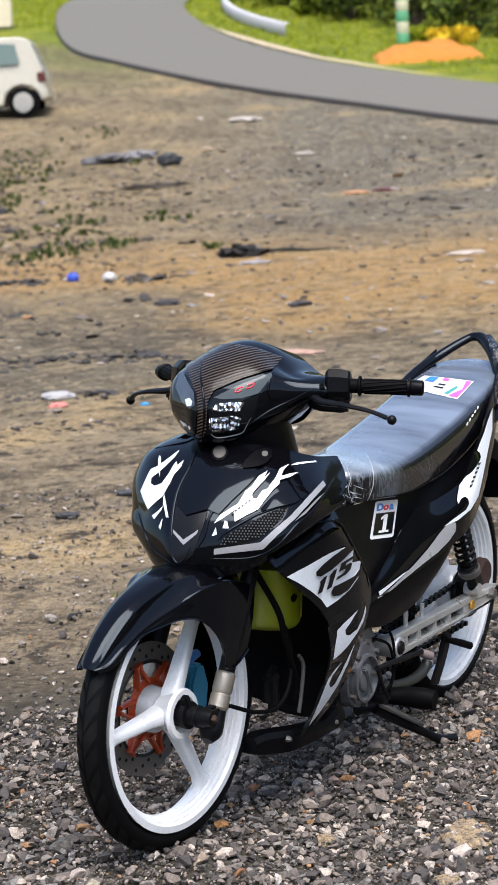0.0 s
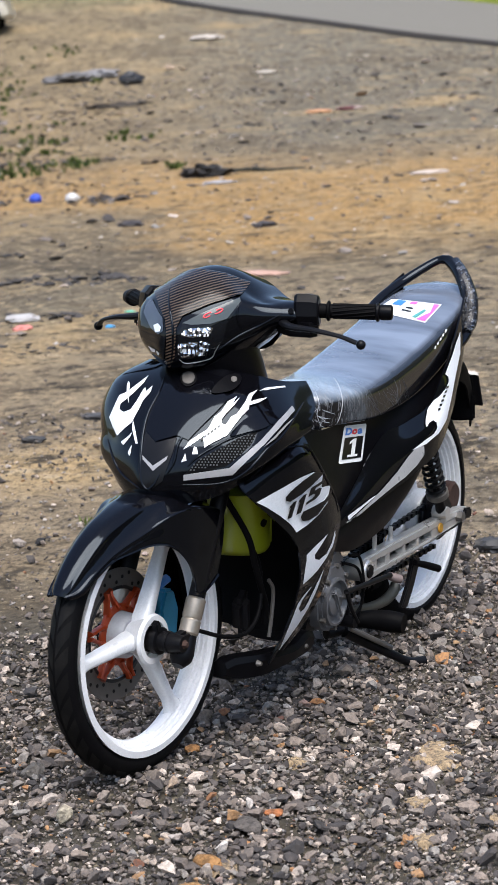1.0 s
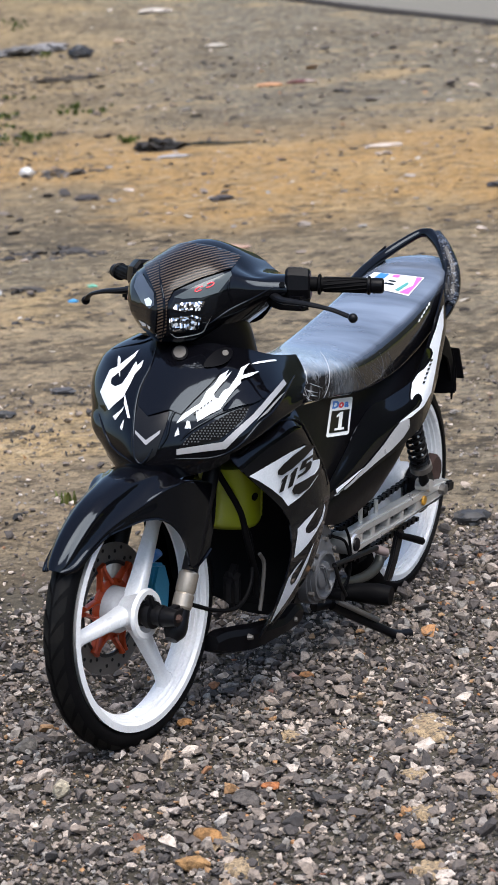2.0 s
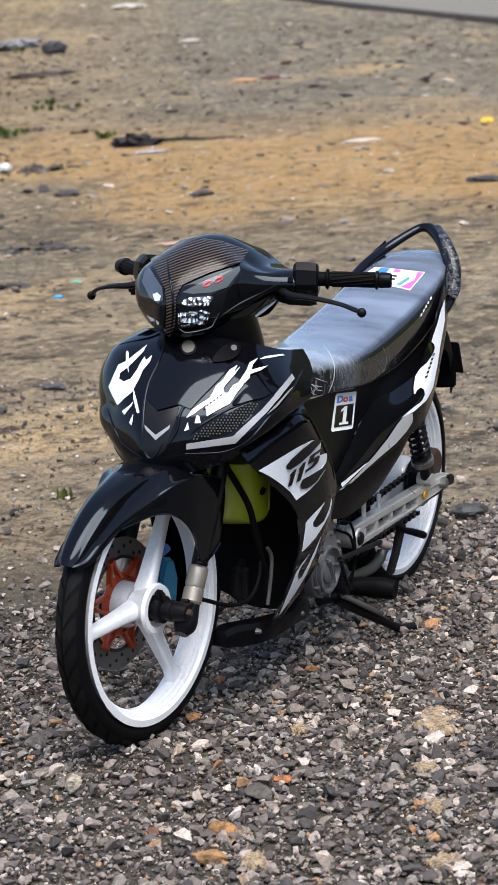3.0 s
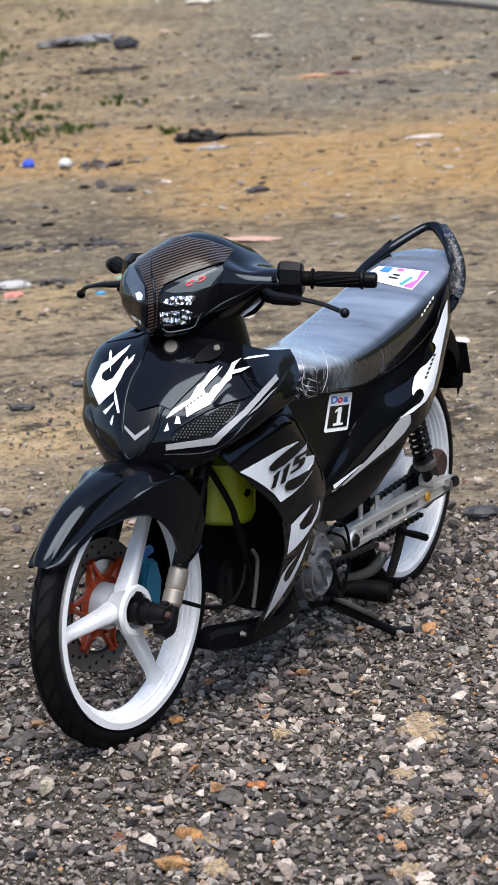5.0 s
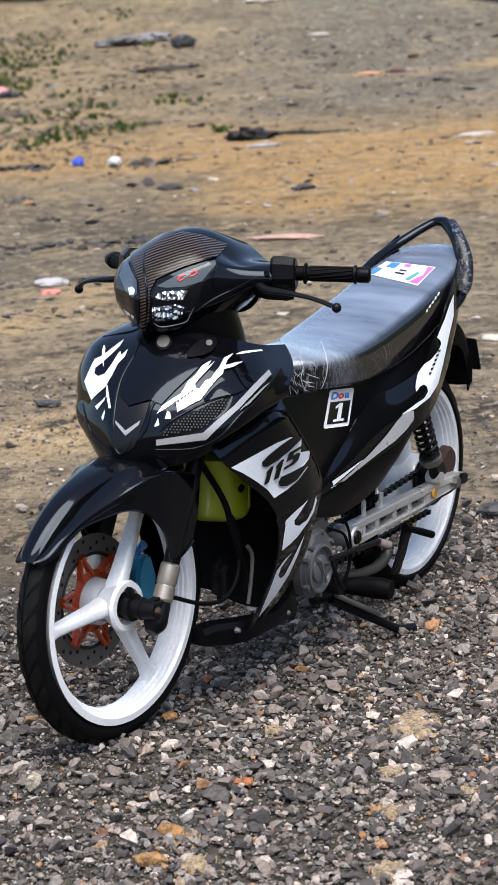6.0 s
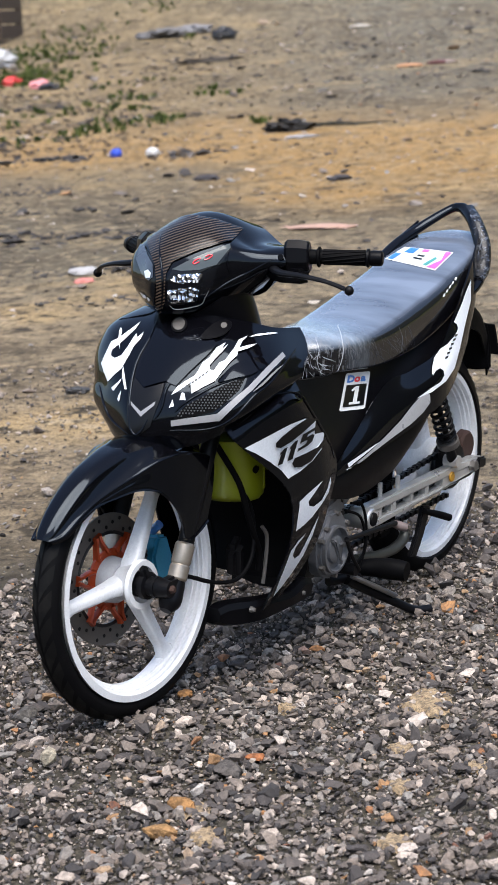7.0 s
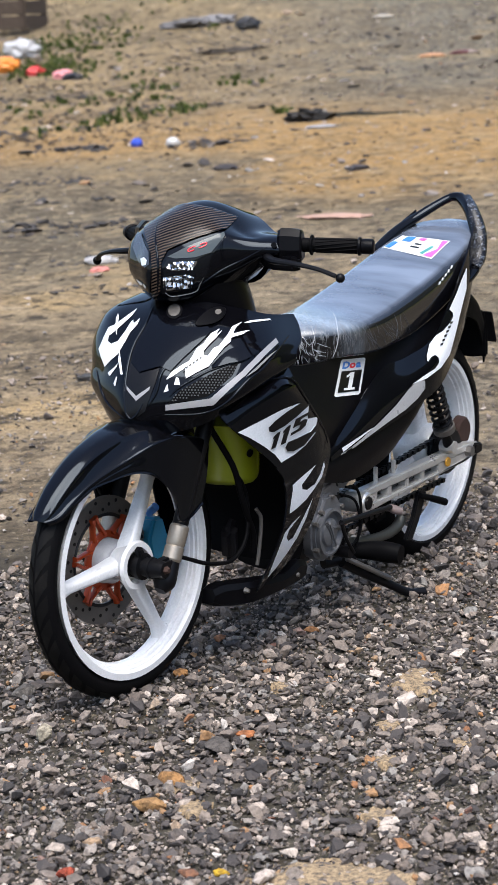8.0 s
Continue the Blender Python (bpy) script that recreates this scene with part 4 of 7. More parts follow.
bar = part("handlebar", tube([(0.902, -0.2, 0.904), (0.925, -0.1, 0.89), (0.93, 0, 0.885), (0.925, 0.1, 0.89), (0.902, 0.2, 0.904)], 0.012, 12, 4), DARKMETAL, bike, "black handlebar with rubber grips and levers", GRIPS)
for side in (1, -1):
    ends = [(0.908, side * 0.19, 0.905), (0.880, side * 0.24, 0.903), (0.838, side * 0.312, 0.8995), (0.833, side * 0.320, 0.899), (0.821, side * 0.341, 0.898)]
    grip = part("grip", tube([ends[0], ends[1], ends[2]], [0.0155, 0.0140, 0.0135], 16, 6), MATT, bar, "ribbed black rubber grip", GRIPS)
    bm = bmesh.new()
    for k in range(12):       # swirled ridges along the rubber
        line = []
        for u in np.linspace(0, 1, 7):
            c = np.array(ends[1]) * (1 - u) + np.array(ends[2]) * u
            a = k * math.pi / 6 + 0.7 * u
            line.append(c + 0.0138 * np.array((0.87 * math.cos(a), 0.49 * side * math.cos(a), math.sin(a))))
        tube(line, 0.0017, 6, 2, bm)
    part("grip_rib", bm, MATT, bar, "", GRIPS)
    way = (np.array(ends[2]) - np.array(ends[1])) / np.linalg.norm(np.array(ends[2]) - np.array(ends[1]))
    part("grip_flange", tube([np.array(ends[1]) - way * 0.012, np.array(ends[1]) - way * 0.010, np.array(ends[1]) - way * 0.007, np.array(ends[1]) - way * 0.005], [0.017, 0.0205, 0.0205, 0.017], 20, 1), MATT, bar, "", GRIPS)
    part("bar_end", tube([ends[2], np.array(ends[2]) + way * 0.002, np.array(ends[2]) + way * 0.006, np.array(ends[2]) + way * 0.008, np.array(ends[2]) + way * 0.012, np.array(ends[2]) + way * 0.030, np.array(ends[2]) + way * 0.033], [0.015, 0.0185, 0.0185, 0.0145, 0.0155, 0.0150, 0.011], 18, 1), SATIN, bar, "", GRIPS, 25)
    rings = []
    for u, k in ((0.0, 0.82), (0.006, 1.0), (0.028, 1.0), (0.045, 0.92), (0.048, 0.80)):
        c = np.array((0.917, side * 0.176, 0.9035)) + way * u
        rings.append([c + k * np.array((0.87 * f, 0.49 * side * f, z)) for f, z in ((0.012, 0.036), (0.026, 0.022), (0.030, -0.006), (0.022, -0.026), (0.004, -0.032), (-0.018, -0.028), (-0.026, -0.004), (-0.022, 0.020), (-0.010, 0.034))])
    part("switch_housing", grid_bm(np.array(rings), closed=True, caps=True), SATIN, bar, "faceted black switch housing", GRIPS, 15)
    c = np.array((0.944, side * 0.186, 0.9075))
    part("switch", tube([c, c + (0.006, 0.004 * side, 0.001)], 0.0055, 10, 1), SATIN, bar, "black rocker switch", GRIPS)
    part("lever_perch", slab([(side * 0.140, 0.886), (side * 0.226, 0.884), (side * 0.230, 0.856), (side * 0.165, 0.856), (side * 0.138, 0.866)], 0.905, 0.940, 0.006, axis="x"), SATIN, bar, "", GRIPS)
    lev = [(0.945, side * 0.165, 0.886), (0.965, side * 0.20, 0.880), (0.962, side * 0.25, 0.876), (0.948, side * 0.30, 0.866), (0.930, side * 0.330, 0.852)]
    part("lever", tube(lev, [0.010, 0.010, 0.0075, 0.006, 0.0065], 10, 5, flat=0.7), DARKMETAL, bar, "", GRIPS)
    bm = bmesh.new()
    bmesh.ops.create_uvsphere(bm, u_segments=14, v_segments=10, radius=0.0095)
    bm.transform(Matrix.Translation((0.925, side * 0.337, 0.848)))
    part("lever_ball", bm, DARKMETAL, bar, "", GRIPS)
part("brake_reservoir", slab(RESERVOIR, 0.875, 0.915, 0.006, axis="x"), SATIN, bar, "black brake fluid reservoir", BARS)
part("rear_cowl", grid_bm(dense([
    [(0.87, 0.0, 0.93), (0.86, 0.075, 0.895), (0.85, 0.10, 0.86), (0.86, 0.07, 0.80), (0.88, 0, 0.79), (0.86, -0.07, 0.80), (0.85, -0.10, 0.86), (0.86, -0.09, 0.92)],
    [(0.82, 0.0, 0.91), (0.80, 0.06, 0.88), (0.79, 0.075, 0.85), (0.81, 0.05, 0.81), (0.82, 0, 0.80), (0.81, -0.05, 0.81), (0.79, -0.08, 0.86), (0.80, -0.07, 0.90)]], 3, 4, True), closed=True, caps=True), SATIN, cowl, "", BARS)
part("steering_neck", tube([(0.985, 0.006, 0.82), (0.95, 0.01, 0.77), (0.93, 0.008, 0.70)], [0.085, 0.082, 0.085], 20, 5), SATIN, bike, "satin black steering neck cover", BARS)

# front fairing
FAIR = [
    [(1.040, 0, 0.782), (1.030, 0.055, 0.775), (0.990, 0.105, 0.762), (0.940, 0.140, 0.746), (0.855, 0.148, 0.735)],
    [(1.105, 0, 0.738), (1.100, 0.055, 0.736), (1.070, 0.115, 0.733), (1.000, 0.165, 0.722), (0.865, 0.168, 0.712)],
    [(1.165, 0, 0.685), (1.158, 0.055, 0.688), (1.128, 0.118, 0.688), (1.050, 0.188, 0.688), (0.895, 0.190, 0.690)],
    [(1.205, 0, 0.635), (1.195, 0.050, 0.640), (1.160, 0.125, 0.632), (1.090, 0.192, 0.652), (0.930, 0.201, 0.676)],
    [(1.226, 0, 0.576), (1.212, 0.042, 0.584), (1.166, 0.128, 0.596), (1.106, 0.188, 0.622), (0.942, 0.205, 0.660)],
    [(1.214, 0, 0.530), (1.198, 0.040, 0.536), (1.150, 0.120, 0.560), (1.098, 0.172, 0.604), (0.935, 0.190, 0.652)],
]
g = dense(whole(FAIR), 6, 6)
lift = np.clip((g[:, :, 2] - 0.64) / 0.08, 0, 1)      # the right shoulder stands wider and a little higher
g[:, :, 1] *= np.where(g[:, :, 1] < 0, 0.89 + 0.27 * lift, 1.0)
g[:, :, 2] += 0.016 * lift * np.exp(-(((g[:, :, 1] + 0.17) / 0.06) ** 2))
fair = part("front_fairing", grid_bm(g[:, ::-1], 0.004), BLACK, bike, "glossy black front fairing with white flames and grey trim")
fair_tree = tree_of(fair)


# wing panels beside the engine
WING = [
    [(1.110, 0.130, 0.592), (1.030, 0.166, 0.632), (0.980, 0.172, 0.652), (0.930, 0.174, 0.654)],
    [(1.135, 0.155, 0.572), (1.035, 0.196, 0.600), (0.985, 0.207, 0.614), (0.940, 0.207, 0.612)],
    [(1.110, 0.174, 0.540), (1.000, 0.200, 0.556), (0.930, 0.207, 0.562), (0.858, 0.201, 0.538)],
    [(0.990, 0.190, 0.450), (0.905, 0.197, 0.470), (0.840, 0.197, 0.475), (0.772, 0.188, 0.456)],
    [(0.954, 0.191, 0.398), (0.872, 0.194, 0.402), (0.830, 0.194, 0.402), (0.782, 0.186, 0.396)],
    [(0.940, 0.184, 0.335), (0.870, 0.182, 0.328), (0.845, 0.180, 0.318), (0.815, 0.174, 0.302)],
    [(0.942, 0.160, 0.255), (0.870, 0.155, 0.248), (0.855, 0.152, 0.242), (0.838, 0.147, 0.235)],
    [(0.962, 0.128, 0.172), (0.905, 0.123, 0.182), (0.895, 0.122, 0.178), (0.885, 0.120, 0.174)],
]
g = dense(WING, 6, 6)
wing = part("leg_shield", grid_bm(g[:, ::-1], 0.004), BLACK, bike, "glossy black leg shield with white flame graphics")
gm = g * np.array([1, -0.86, 1]) - np.array([0.03, 0, 0])
part("leg_shield", grid_bm(gm, 0.004), BLACK, bike, "glossy black leg shield")
wing_tree = tree_of(wing)

# inner body behind the front wheel, belly pan
part("inner_shield", grid_bm(dense([
    [(0.93, -0.15, 0.60), (0.99, -0.08, 0.60), (1.0, 0, 0.60), (0.99, 0.08, 0.60), (0.93, 0.15, 0.60)],
    [(0.90, -0.165, 0.46), (0.93, -0.08, 0.46), (0.935, 0, 0.46), (0.93, 0.08, 0.46), (0.90, 0.165, 0.46)],
    [(0.84, -0.16, 0.33), (0.87, -0.08, 0.33), (0.88, 0, 0.33), (0.87, 0.08, 0.33), (0.84, 0.16, 0.33)],
    [(0.85, -0.13, 0.235), (0.88, -0.08, 0.225), (0.89, 0, 0.22), (0.88, 0.08, 0.215), (0.85, 0.13, 0.215)]], 4, 4)[:, ::-1], 0.004), MATT, bike, "matt black inner shield")
belly = part("belly_pan", grid_bm(dense([
    [(x, y, z) for y, z in ((y0, zb), (y0 - 0.006, zt - 0.012), (y0 + 0.010, zt), (y1 - 0.006, zt), (y1, zt - 0.012), (y1 - 0.004, zb + 0.006), (y1 - 0.020, zb))]
    for x, y0, y1, zb, zt in ((1.03, 0.036, 0.074, 0.150, 0.182), (1.01, 0.042, 0.090, 0.142, 0.190), (0.965, 0.066, 0.120, 0.140, 0.190), (0.91, 0.085, 0.130, 0.142, 0.186), (0.84, 0.095, 0.134, 0.144, 0.182), (0.79, 0.100, 0.134, 0.146, 0.196), (0.757, 0.104, 0.132, 0.150, 0.188))], 4, 1, True), closed=True, caps=True), SATIN, bike, "satin black belly spoiler below the engine", sharp=20)
for x, z in ((0.985, 0.178), (0.80, 0.168)):
    part("rivet", tube([(x, 0.118 + 0.1 * (0.985 - x) * 0.5, z), (x, 0.128 + 0.1 * (0.985 - x) * 0.5, z)], [0.007, 0.004], 8, 1), STEEL, belly)

# coolant bottle and engine
tank = part("catch_tank", grid_bm(dense([
    [(1.02 + a, 0.085 + b, 0.535) for a, b in ((0.03, 0.035), (-0.05, 0.045), (-0.06, -0.04), (0.035, -0.05))],
    [(1.00 + a, 0.085 + b, 0.475) for a, b in ((0.03, 0.03), (-0.06, 0.035), (-0.065, -0.04), (0.035, -0.05))],
    [(0.990 + a, 0.085 + b, 0.415) for a, b in ((0.015, 0.020), (-0.060, 0.030), (-0.065, -0.04), (0.03, -0.05))],
    [(0.985 + a, 0.085 + b, 0.398) for a, b in ((0.0, 0.012), (-0.055, 0.020), (-0.060, -0.04), (0.02, -0.05))]], 4, 4, True), closed=True, caps=True), GREEN, bike, "translucent yellow-green plastic bottle")
part("bottle_ridge", tube([(0.955, 0.122, 0.525), (0.945, 0.120, 0.47), (0.938, 0.116, 0.42)], 0.005, 8, 4), GREEN, tank)
part("bottle_ridge", tube([(0.985, 0.121, 0.500), (0.972, 0.118, 0.45), (0.968, 0.113, 0.415)], 0.004, 8, 4), GREEN, tank)
part("filler_neck", tube([(0.985, 0.124, 0.470), (0.985, 0.131, 0.468)], 0.008, 10, 1), MATT, tank)
eng = part("engine", grid_bm(dense([
    [(x, y, z) for y, z in ((-0.09, 0.33), (0.0, 0.36), (0.09, 0.33), (0.10, 0.24), (0.08, 0.16), (0.0, 0.14), (-0.08, 0.16), (-0.10, 0.24))] for x in (0.572, 0.60, 0.66, 0.72)], 3, 4, True), closed=True, caps=True), DARKMETAL, bike, "dark engine with grey crankcase cover")
for k in range(6):
    x = 0.74 + 0.018 * k
    part("cooling_fin", grid_bm(dense([[(x + d, 0.09 * math.cos(a), 0.27 + 0.075 * math.sin(a)) for a in np.arange(8) * math.pi / 4] for d in (0, 0.007)], 1, 3, True), closed=True, caps=True), DARKMETAL, eng)
CASE_EDGE = [(0.689, 0.282), (0.671, 0.310), (0.640, 0.312), (0.615, 0.302), (0.595, 0.280), (0.590, 0.245), (0.597, 0.207), (0.614, 0.174), (0.652, 0.160), (0.690, 0.170), (0.712, 0.192), (0.721, 0.222), (0.717, 0.258)]
crank = part("crankcase_cover", slab(CASE_EDGE, 0.085, 0.124, 0.008), CASE, eng, "grey alloy crankcase cover")
part("cover_rim", lathe([(0.052, 0.0), (0.052, 0.012), (0.047, 0.013), (0.045, 0.004), (0.043, 0.0)], (0.657, 0.122, 0.228), 36), CASE, crank)
part("cover_boss", tube([(0.657, 0.12, 0.228), (0.657, 0.131, 0.228), (0.657, 0.136, 0.228)], [0.032, 0.029, 0.018], 24, 1), CASE, crank)
part("cover_rib", slab([(0.642, 0.196), (0.650, 0.192), (0.682, 0.252), (0.673, 0.258)], 0.128, 0.142, 0.003), CASE, crank)
part("cover_vane", slab([(0.622, 0.236), (0.654, 0.244), (0.656, 0.236), (0.626, 0.227)], 0.128, 0.141, 0.003), CASE, crank)
for k, (x, z) in enumerate(CASE_EDGE[::2]):
    u = Vector((0.655, 0, 0.236)).lerp(Vector((x, 0, z)), 0.88)
    part("bolt", tube([(u.x, 0.118, u.z), (u.x, 0.130, u.z)], 0.0055, 6, 1), STEEL, crank)
part("sprocket_cover", slab([(0.585, 0.318), (0.62, 0.335), (0.67, 0.325), (0.685, 0.30), (0.62, 0.296), (0.575, 0.292)], 0.070, 0.112, 0.008), CASE, eng, "")
part("selector_lobe", slab([(0.578, 0.212), (0.596, 0.176), (0.612, 0.172), (0.606, 0.20), (0.592, 0.232)], 0.10, 0.134, 0.006), DARKMETAL, eng)
for p in ([(0.60, 0.12, 0.30), (0.55, 0.13, 0.275), (0.535, 0.135, 0.22), (0.545, 0.13, 0.165)], [(0.575, 0.12, 0.31), (0.53, 0.12, 0.30), (0.515, 0.125, 0.26), (0.525, 0.13, 0.20), (0.56, 0.13, 0.175)]):
    part("cable", tube(p, 0.0032, 8, 6), MATT, eng, "thin black cable")
part("gear_shaft", tube([(0.60, 0.08, 0.172), (0.60, 0.15, 0.172)], 0.014, 14, 2), DARKMETAL, eng)
part("hose", tube([(1.075, 0.09, 0.535), (1.045, 0.125, 0.455), (1.025, 0.13, 0.399), (1.000, 0.13, 0.348), (0.966, 0.125, 0.295), (0.959, 0.12, 0.255)], 0.0065, 10, 5), MATT, eng)
part("cable", tube([(1.19, 0.10, 0.295), (1.12, 0.12, 0.268), (1.05, 0.13, 0.262), (1.0, 0.13, 0.30), (0.985, 0.12, 0.38), (1.01, 0.10, 0.44), (1.05, 0.06, 0.5)], 0.0042, 8, 6), MATT, eng, "black cable")
part("frame_plate", tube([(0.955, 0.125, 0.345), (0.94, 0.128, 0.32), (0.945, 0.127, 0.26), (0.95, 0.125, 0.225)], 0.004, 8, 4), STEEL, eng)
part("cylinder_side", slab([(0.965, 0.33), (1.0, 0.30), (0.995, 0.235), (0.965, 0.225)], 0.06, 0.095, 0.012), DARKMETAL, eng)

# centre body and side covers
g = dense([
    [(0.90, 0.06, 0.64), (0.90, 0.10, 0.55), (0.90, 0.12, 0.46), (0.88, 0.11, 0.38)],
    [(0.74, 0.065, 0.60), (0.74, 0.09, 0.54), (0.74, 0.115, 0.46), (0.72, 0.115, 0.39)],
    [(0.60, 0.075, 0.59), (0.60, 0.088, 0.535), (0.60, 0.108, 0.47), (0.60, 0.115, 0.40)],
    [(0.45, 0.08, 0.60), (0.45, 0.088, 0.545), (0.45, 0.105, 0.49), (0.45, 0.115, 0.42)],
    [(0.28, 0.085, 0.62), (0.28, 0.105, 0.575), (0.28, 0.125, 0.53), (0.28, 0.13, 0.48)],
    [(0.10, 0.085, 0.68), (0.10, 0.10, 0.65), (0.10, 0.11, 0.61), (0.10, 0.11, 0.56)],
    [(-0.10, 0.06, 0.77), (-0.10, 0.08, 0.75), (-0.10, 0.085, 0.72), (-0.10, 0.08, 0.68)]], 6, 5)
body = part("centre_body", grid_bm(g, 0.004), SATIN, bike, "satin black centre body")
part("centre_body", grid_bm((g * np.array([1, -1, 1]))[:, ::-1], 0.004), SATIN, bike, "satin black centre body")
SIDECOVER = [
    [(0.668, 0.126, 0.405), (0.666, 0.130, 0.396), (0.664, 0.130, 0.388)],
    [(0.560, 0.120, 0.465), (0.550, 0.136, 0.438), (0.545, 0.140, 0.408)],
    [(0.430, 0.118, 0.545), (0.425, 0.142, 0.490), (0.425, 0.152, 0.432)],
    [(0.330, 0.130, 0.560), (0.330, 0.155, 0.515), (0.325, 0.162, 0.456)],
    [(0.230, 0.146, 0.592), (0.230, 0.166, 0.545), (0.230, 0.166, 0.484)],
    [(0.110, 0.134, 0.676), (0.115, 0.148, 0.600), (0.120, 0.146, 0.535)],
    [(0.000, 0.116, 0.768), (0.000, 0.124, 0.685), (0.000, 0.118, 0.625)],
    [(-0.112, 0.080, 0.835), (-0.11, 0.082, 0.775), (-0.110, 0.078, 0.730)],
]
g = dense(SIDECOVER, 6, 6)
cover = part("side_cover", grid_bm(g, 0.004), BLACK, bike, "glossy black side cover with white flame and silver stripe")
part("side_cover", grid_bm((g * np.array([1, -1, 1]))[:, ::-1], 0.004), BLACK, bike, "glossy black side cover")
cover_tree = tree_of(cover)
part("lower_cover", grid_bm(dense([
    [(0.655, 0.120, 0.395), (0.676, 0.130, 0.372), (0.690, 0.124, 0.346)],
    [(0.545, 0.130, 0.418), (0.560, 0.137, 0.372), (0.580, 0.126, 0.326)],
    [(0.420, 0.142, 0.440), (0.440, 0.145, 0.392), (0.462, 0.128, 0.338)],
    [(0.290, 0.150, 0.478), (0.320, 0.150, 0.428), (0.368, 0.132, 0.372)],
    [(0.160, 0.135, 0.535), (0.185, 0.135, 0.500), (0.222, 0.124, 0.456)]], 5, 5), 0.004), SATIN, bike, "satin black lower side cover")

# seat
rings = []
for x, hw, top, bot in ((0.640, 0.045, 0.655, 0.585), (0.610, 0.078, 0.667, 0.590), (0.54, 0.106, 0.671, 0.592), (0.42, 0.117, 0.677, 0.585), (0.27, 0.122, 0.705, 0.598), (0.12, 0.121, 0.742, 0.635), (-0.02, 0.114, 0.784, 0.690), (-0.12, 0.102, 0.808, 0.735), (-0.162, 0.070, 0.812, 0.765)):
    h = top - bot
    half = [(0, top + 0.001), (0.5 * hw, top - 0.001), (0.86 * hw, top - 0.009), (0.99 * hw, top - 0.34 * h), (0.97 * hw, bot + 0.25 * h), (0.88 * hw, bot), (0.4 * hw, bot)]
    rings.append([(x, y, z) for y, z in half] + [(x, -y, z) for y, z in half[:0:-1]])
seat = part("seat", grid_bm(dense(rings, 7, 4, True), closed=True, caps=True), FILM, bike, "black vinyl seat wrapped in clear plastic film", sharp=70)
seat_tree = tree_of(seat)

# grab rail, tail
rail = part("grab_rail", tube([(0.05, 0.118, 0.685), (-0.01, 0.118, 0.700), (-0.06, 0.113, 0.735), (-0.085, 0.100, 0.790), (-0.112, 0.068, 0.838), (-0.155, 0.022, 0.862), (-0.163, 0.002, 0.867), (-0.156, -0.022, 0.860), (-0.105, -0.070, 0.822), (-0.03, -0.096, 0.788), (0.05, -0.106, 0.752)], [0.012, 0.014, 0.0165, 0.0175, 0.016, 0.014, 0.012, 0.011, 0.012, 0.012, 0.011], 14, 6, flat=0.8), BLACK, bike, "black grab rail half wrapped in clear film")
part("film_wrap", tube([(-0.03, 0.117, 0.718), (-0.063, 0.114, 0.740), (-0.087, 0.102, 0.790), (-0.114, 0.070, 0.838), (-0.158, 0.030, 0.864)], [0.0165, 0.0190, 0.0200, 0.0180, 0.0150], 16, 8, flat=0.82), WRAP, rail, "crumpled clear film")
part("tail_lamp", grid_bm(dense([[(-0.16, y, z) for y, z in ((-0.07, 0.74), (-0.05, 0.79), (0.05, 0.79), (0.07, 0.74), (0.04, 0.70), (-0.04, 0.70))], [(-0.215, y, z) for y, z in ((-0.05, 0.74), (-0.03, 0.775), (0.03, 0.775), (0.05, 0.74), (0.03, 0.71), (-0.03, 0.71))]], 3, 3, True), closed=True, caps=True), RED, bike, "red tail lamp")
mud = part("rear_mudguard", grid_bm(dense([
    [(0.02, -0.075, 0.60), (0.02, -0.06, 0.63), (0.02, 0.06, 0.63), (0.02, 0.075, 0.60)],
    [(-0.12, -0.075, 0.58), (-0.12, -0.06, 0.64), (-0.12, 0.06, 0.64), (-0.12, 0.075, 0.58)],
    [(-0.20, -0.06, 0.51), (-0.215, -0.05, 0.56), (-0.215, 0.05, 0.56), (-0.20, 0.06, 0.51)],
    [(-0.235, -0.05, 0.45), (-0.25, -0.045, 0.49), (-0.25, 0.045, 0.49), (-0.235, 0.05, 0.45)]], 5, 4), 0.004), MATT, bike, "matt black rear mudguard")
part("splash_flap", slab([(-0.06, 0.585), (0.06, 0.585), (0.072, 0.53), (0.074, 0.472), (0.03, 0.466), (-0.03, 0.466), (-0.074, 0.472), (-0.072, 0.53)], -0.217, -0.208, 0.004, axis="x"), MATT, mud, "black splash flap")
part("number_plate_holder", slab([(-0.06, 0.575), (0.06, 0.575), (0.075, 0.50), (-0.075, 0.50)], -0.262, -0.256, 0.002, axis="x"), MATT, mud, "black plate holder")

# rear wheel, swing arm, chain
ADJUSTER = (0.062, 0.108, 0.262)
rw = part("rear_wheel", lathe(rim_profile(0.229, 0.036), RW, 72), WHITE, bike, "white cast three-spoke rear wheel")
part("tyre", lathe(tyre_profile(0.275, 0.042, 0.226), RW, 96), RUBBER, rw, "black treaded rubber tyre")
tagged(part("tread", tread(bmesh.new(), RW, 0.275, 0.042, 34, 5), RUBBER, rw), kind="stuff")
for ang in (75, 195, 315):
    part("spoke", spoke(RW, radians(ang), 0.035, 0.206, 0.030, 0.026, 0.020, 0.013, bmesh.new()), WHITE, rw)
part("hub", lathe([(0.055, -0.045), (0.060, 0.03), (0.050, 0.045), (0.012, 0.045), (0.012, -0.045)], RW, 36), WHITE, rw)
part("rear_sprocket", lathe([(0.062, -0.0025), (0.064, 0.0025), (0.040, 0.0025), (0.040, -0.0025)], (0, 0.062, 0.275), 48), DARKMETAL, rw, "oily black sprocket")
part("brake_drum", lathe([(0.001, 0.02), (0.05, 0.02), (0.058, 0.012), (0.06, -0.015), (0.001, -0.015)], (0, 0.068, 0.275), 32, loop=False), DARKMETAL, rw, "black hub carrier")
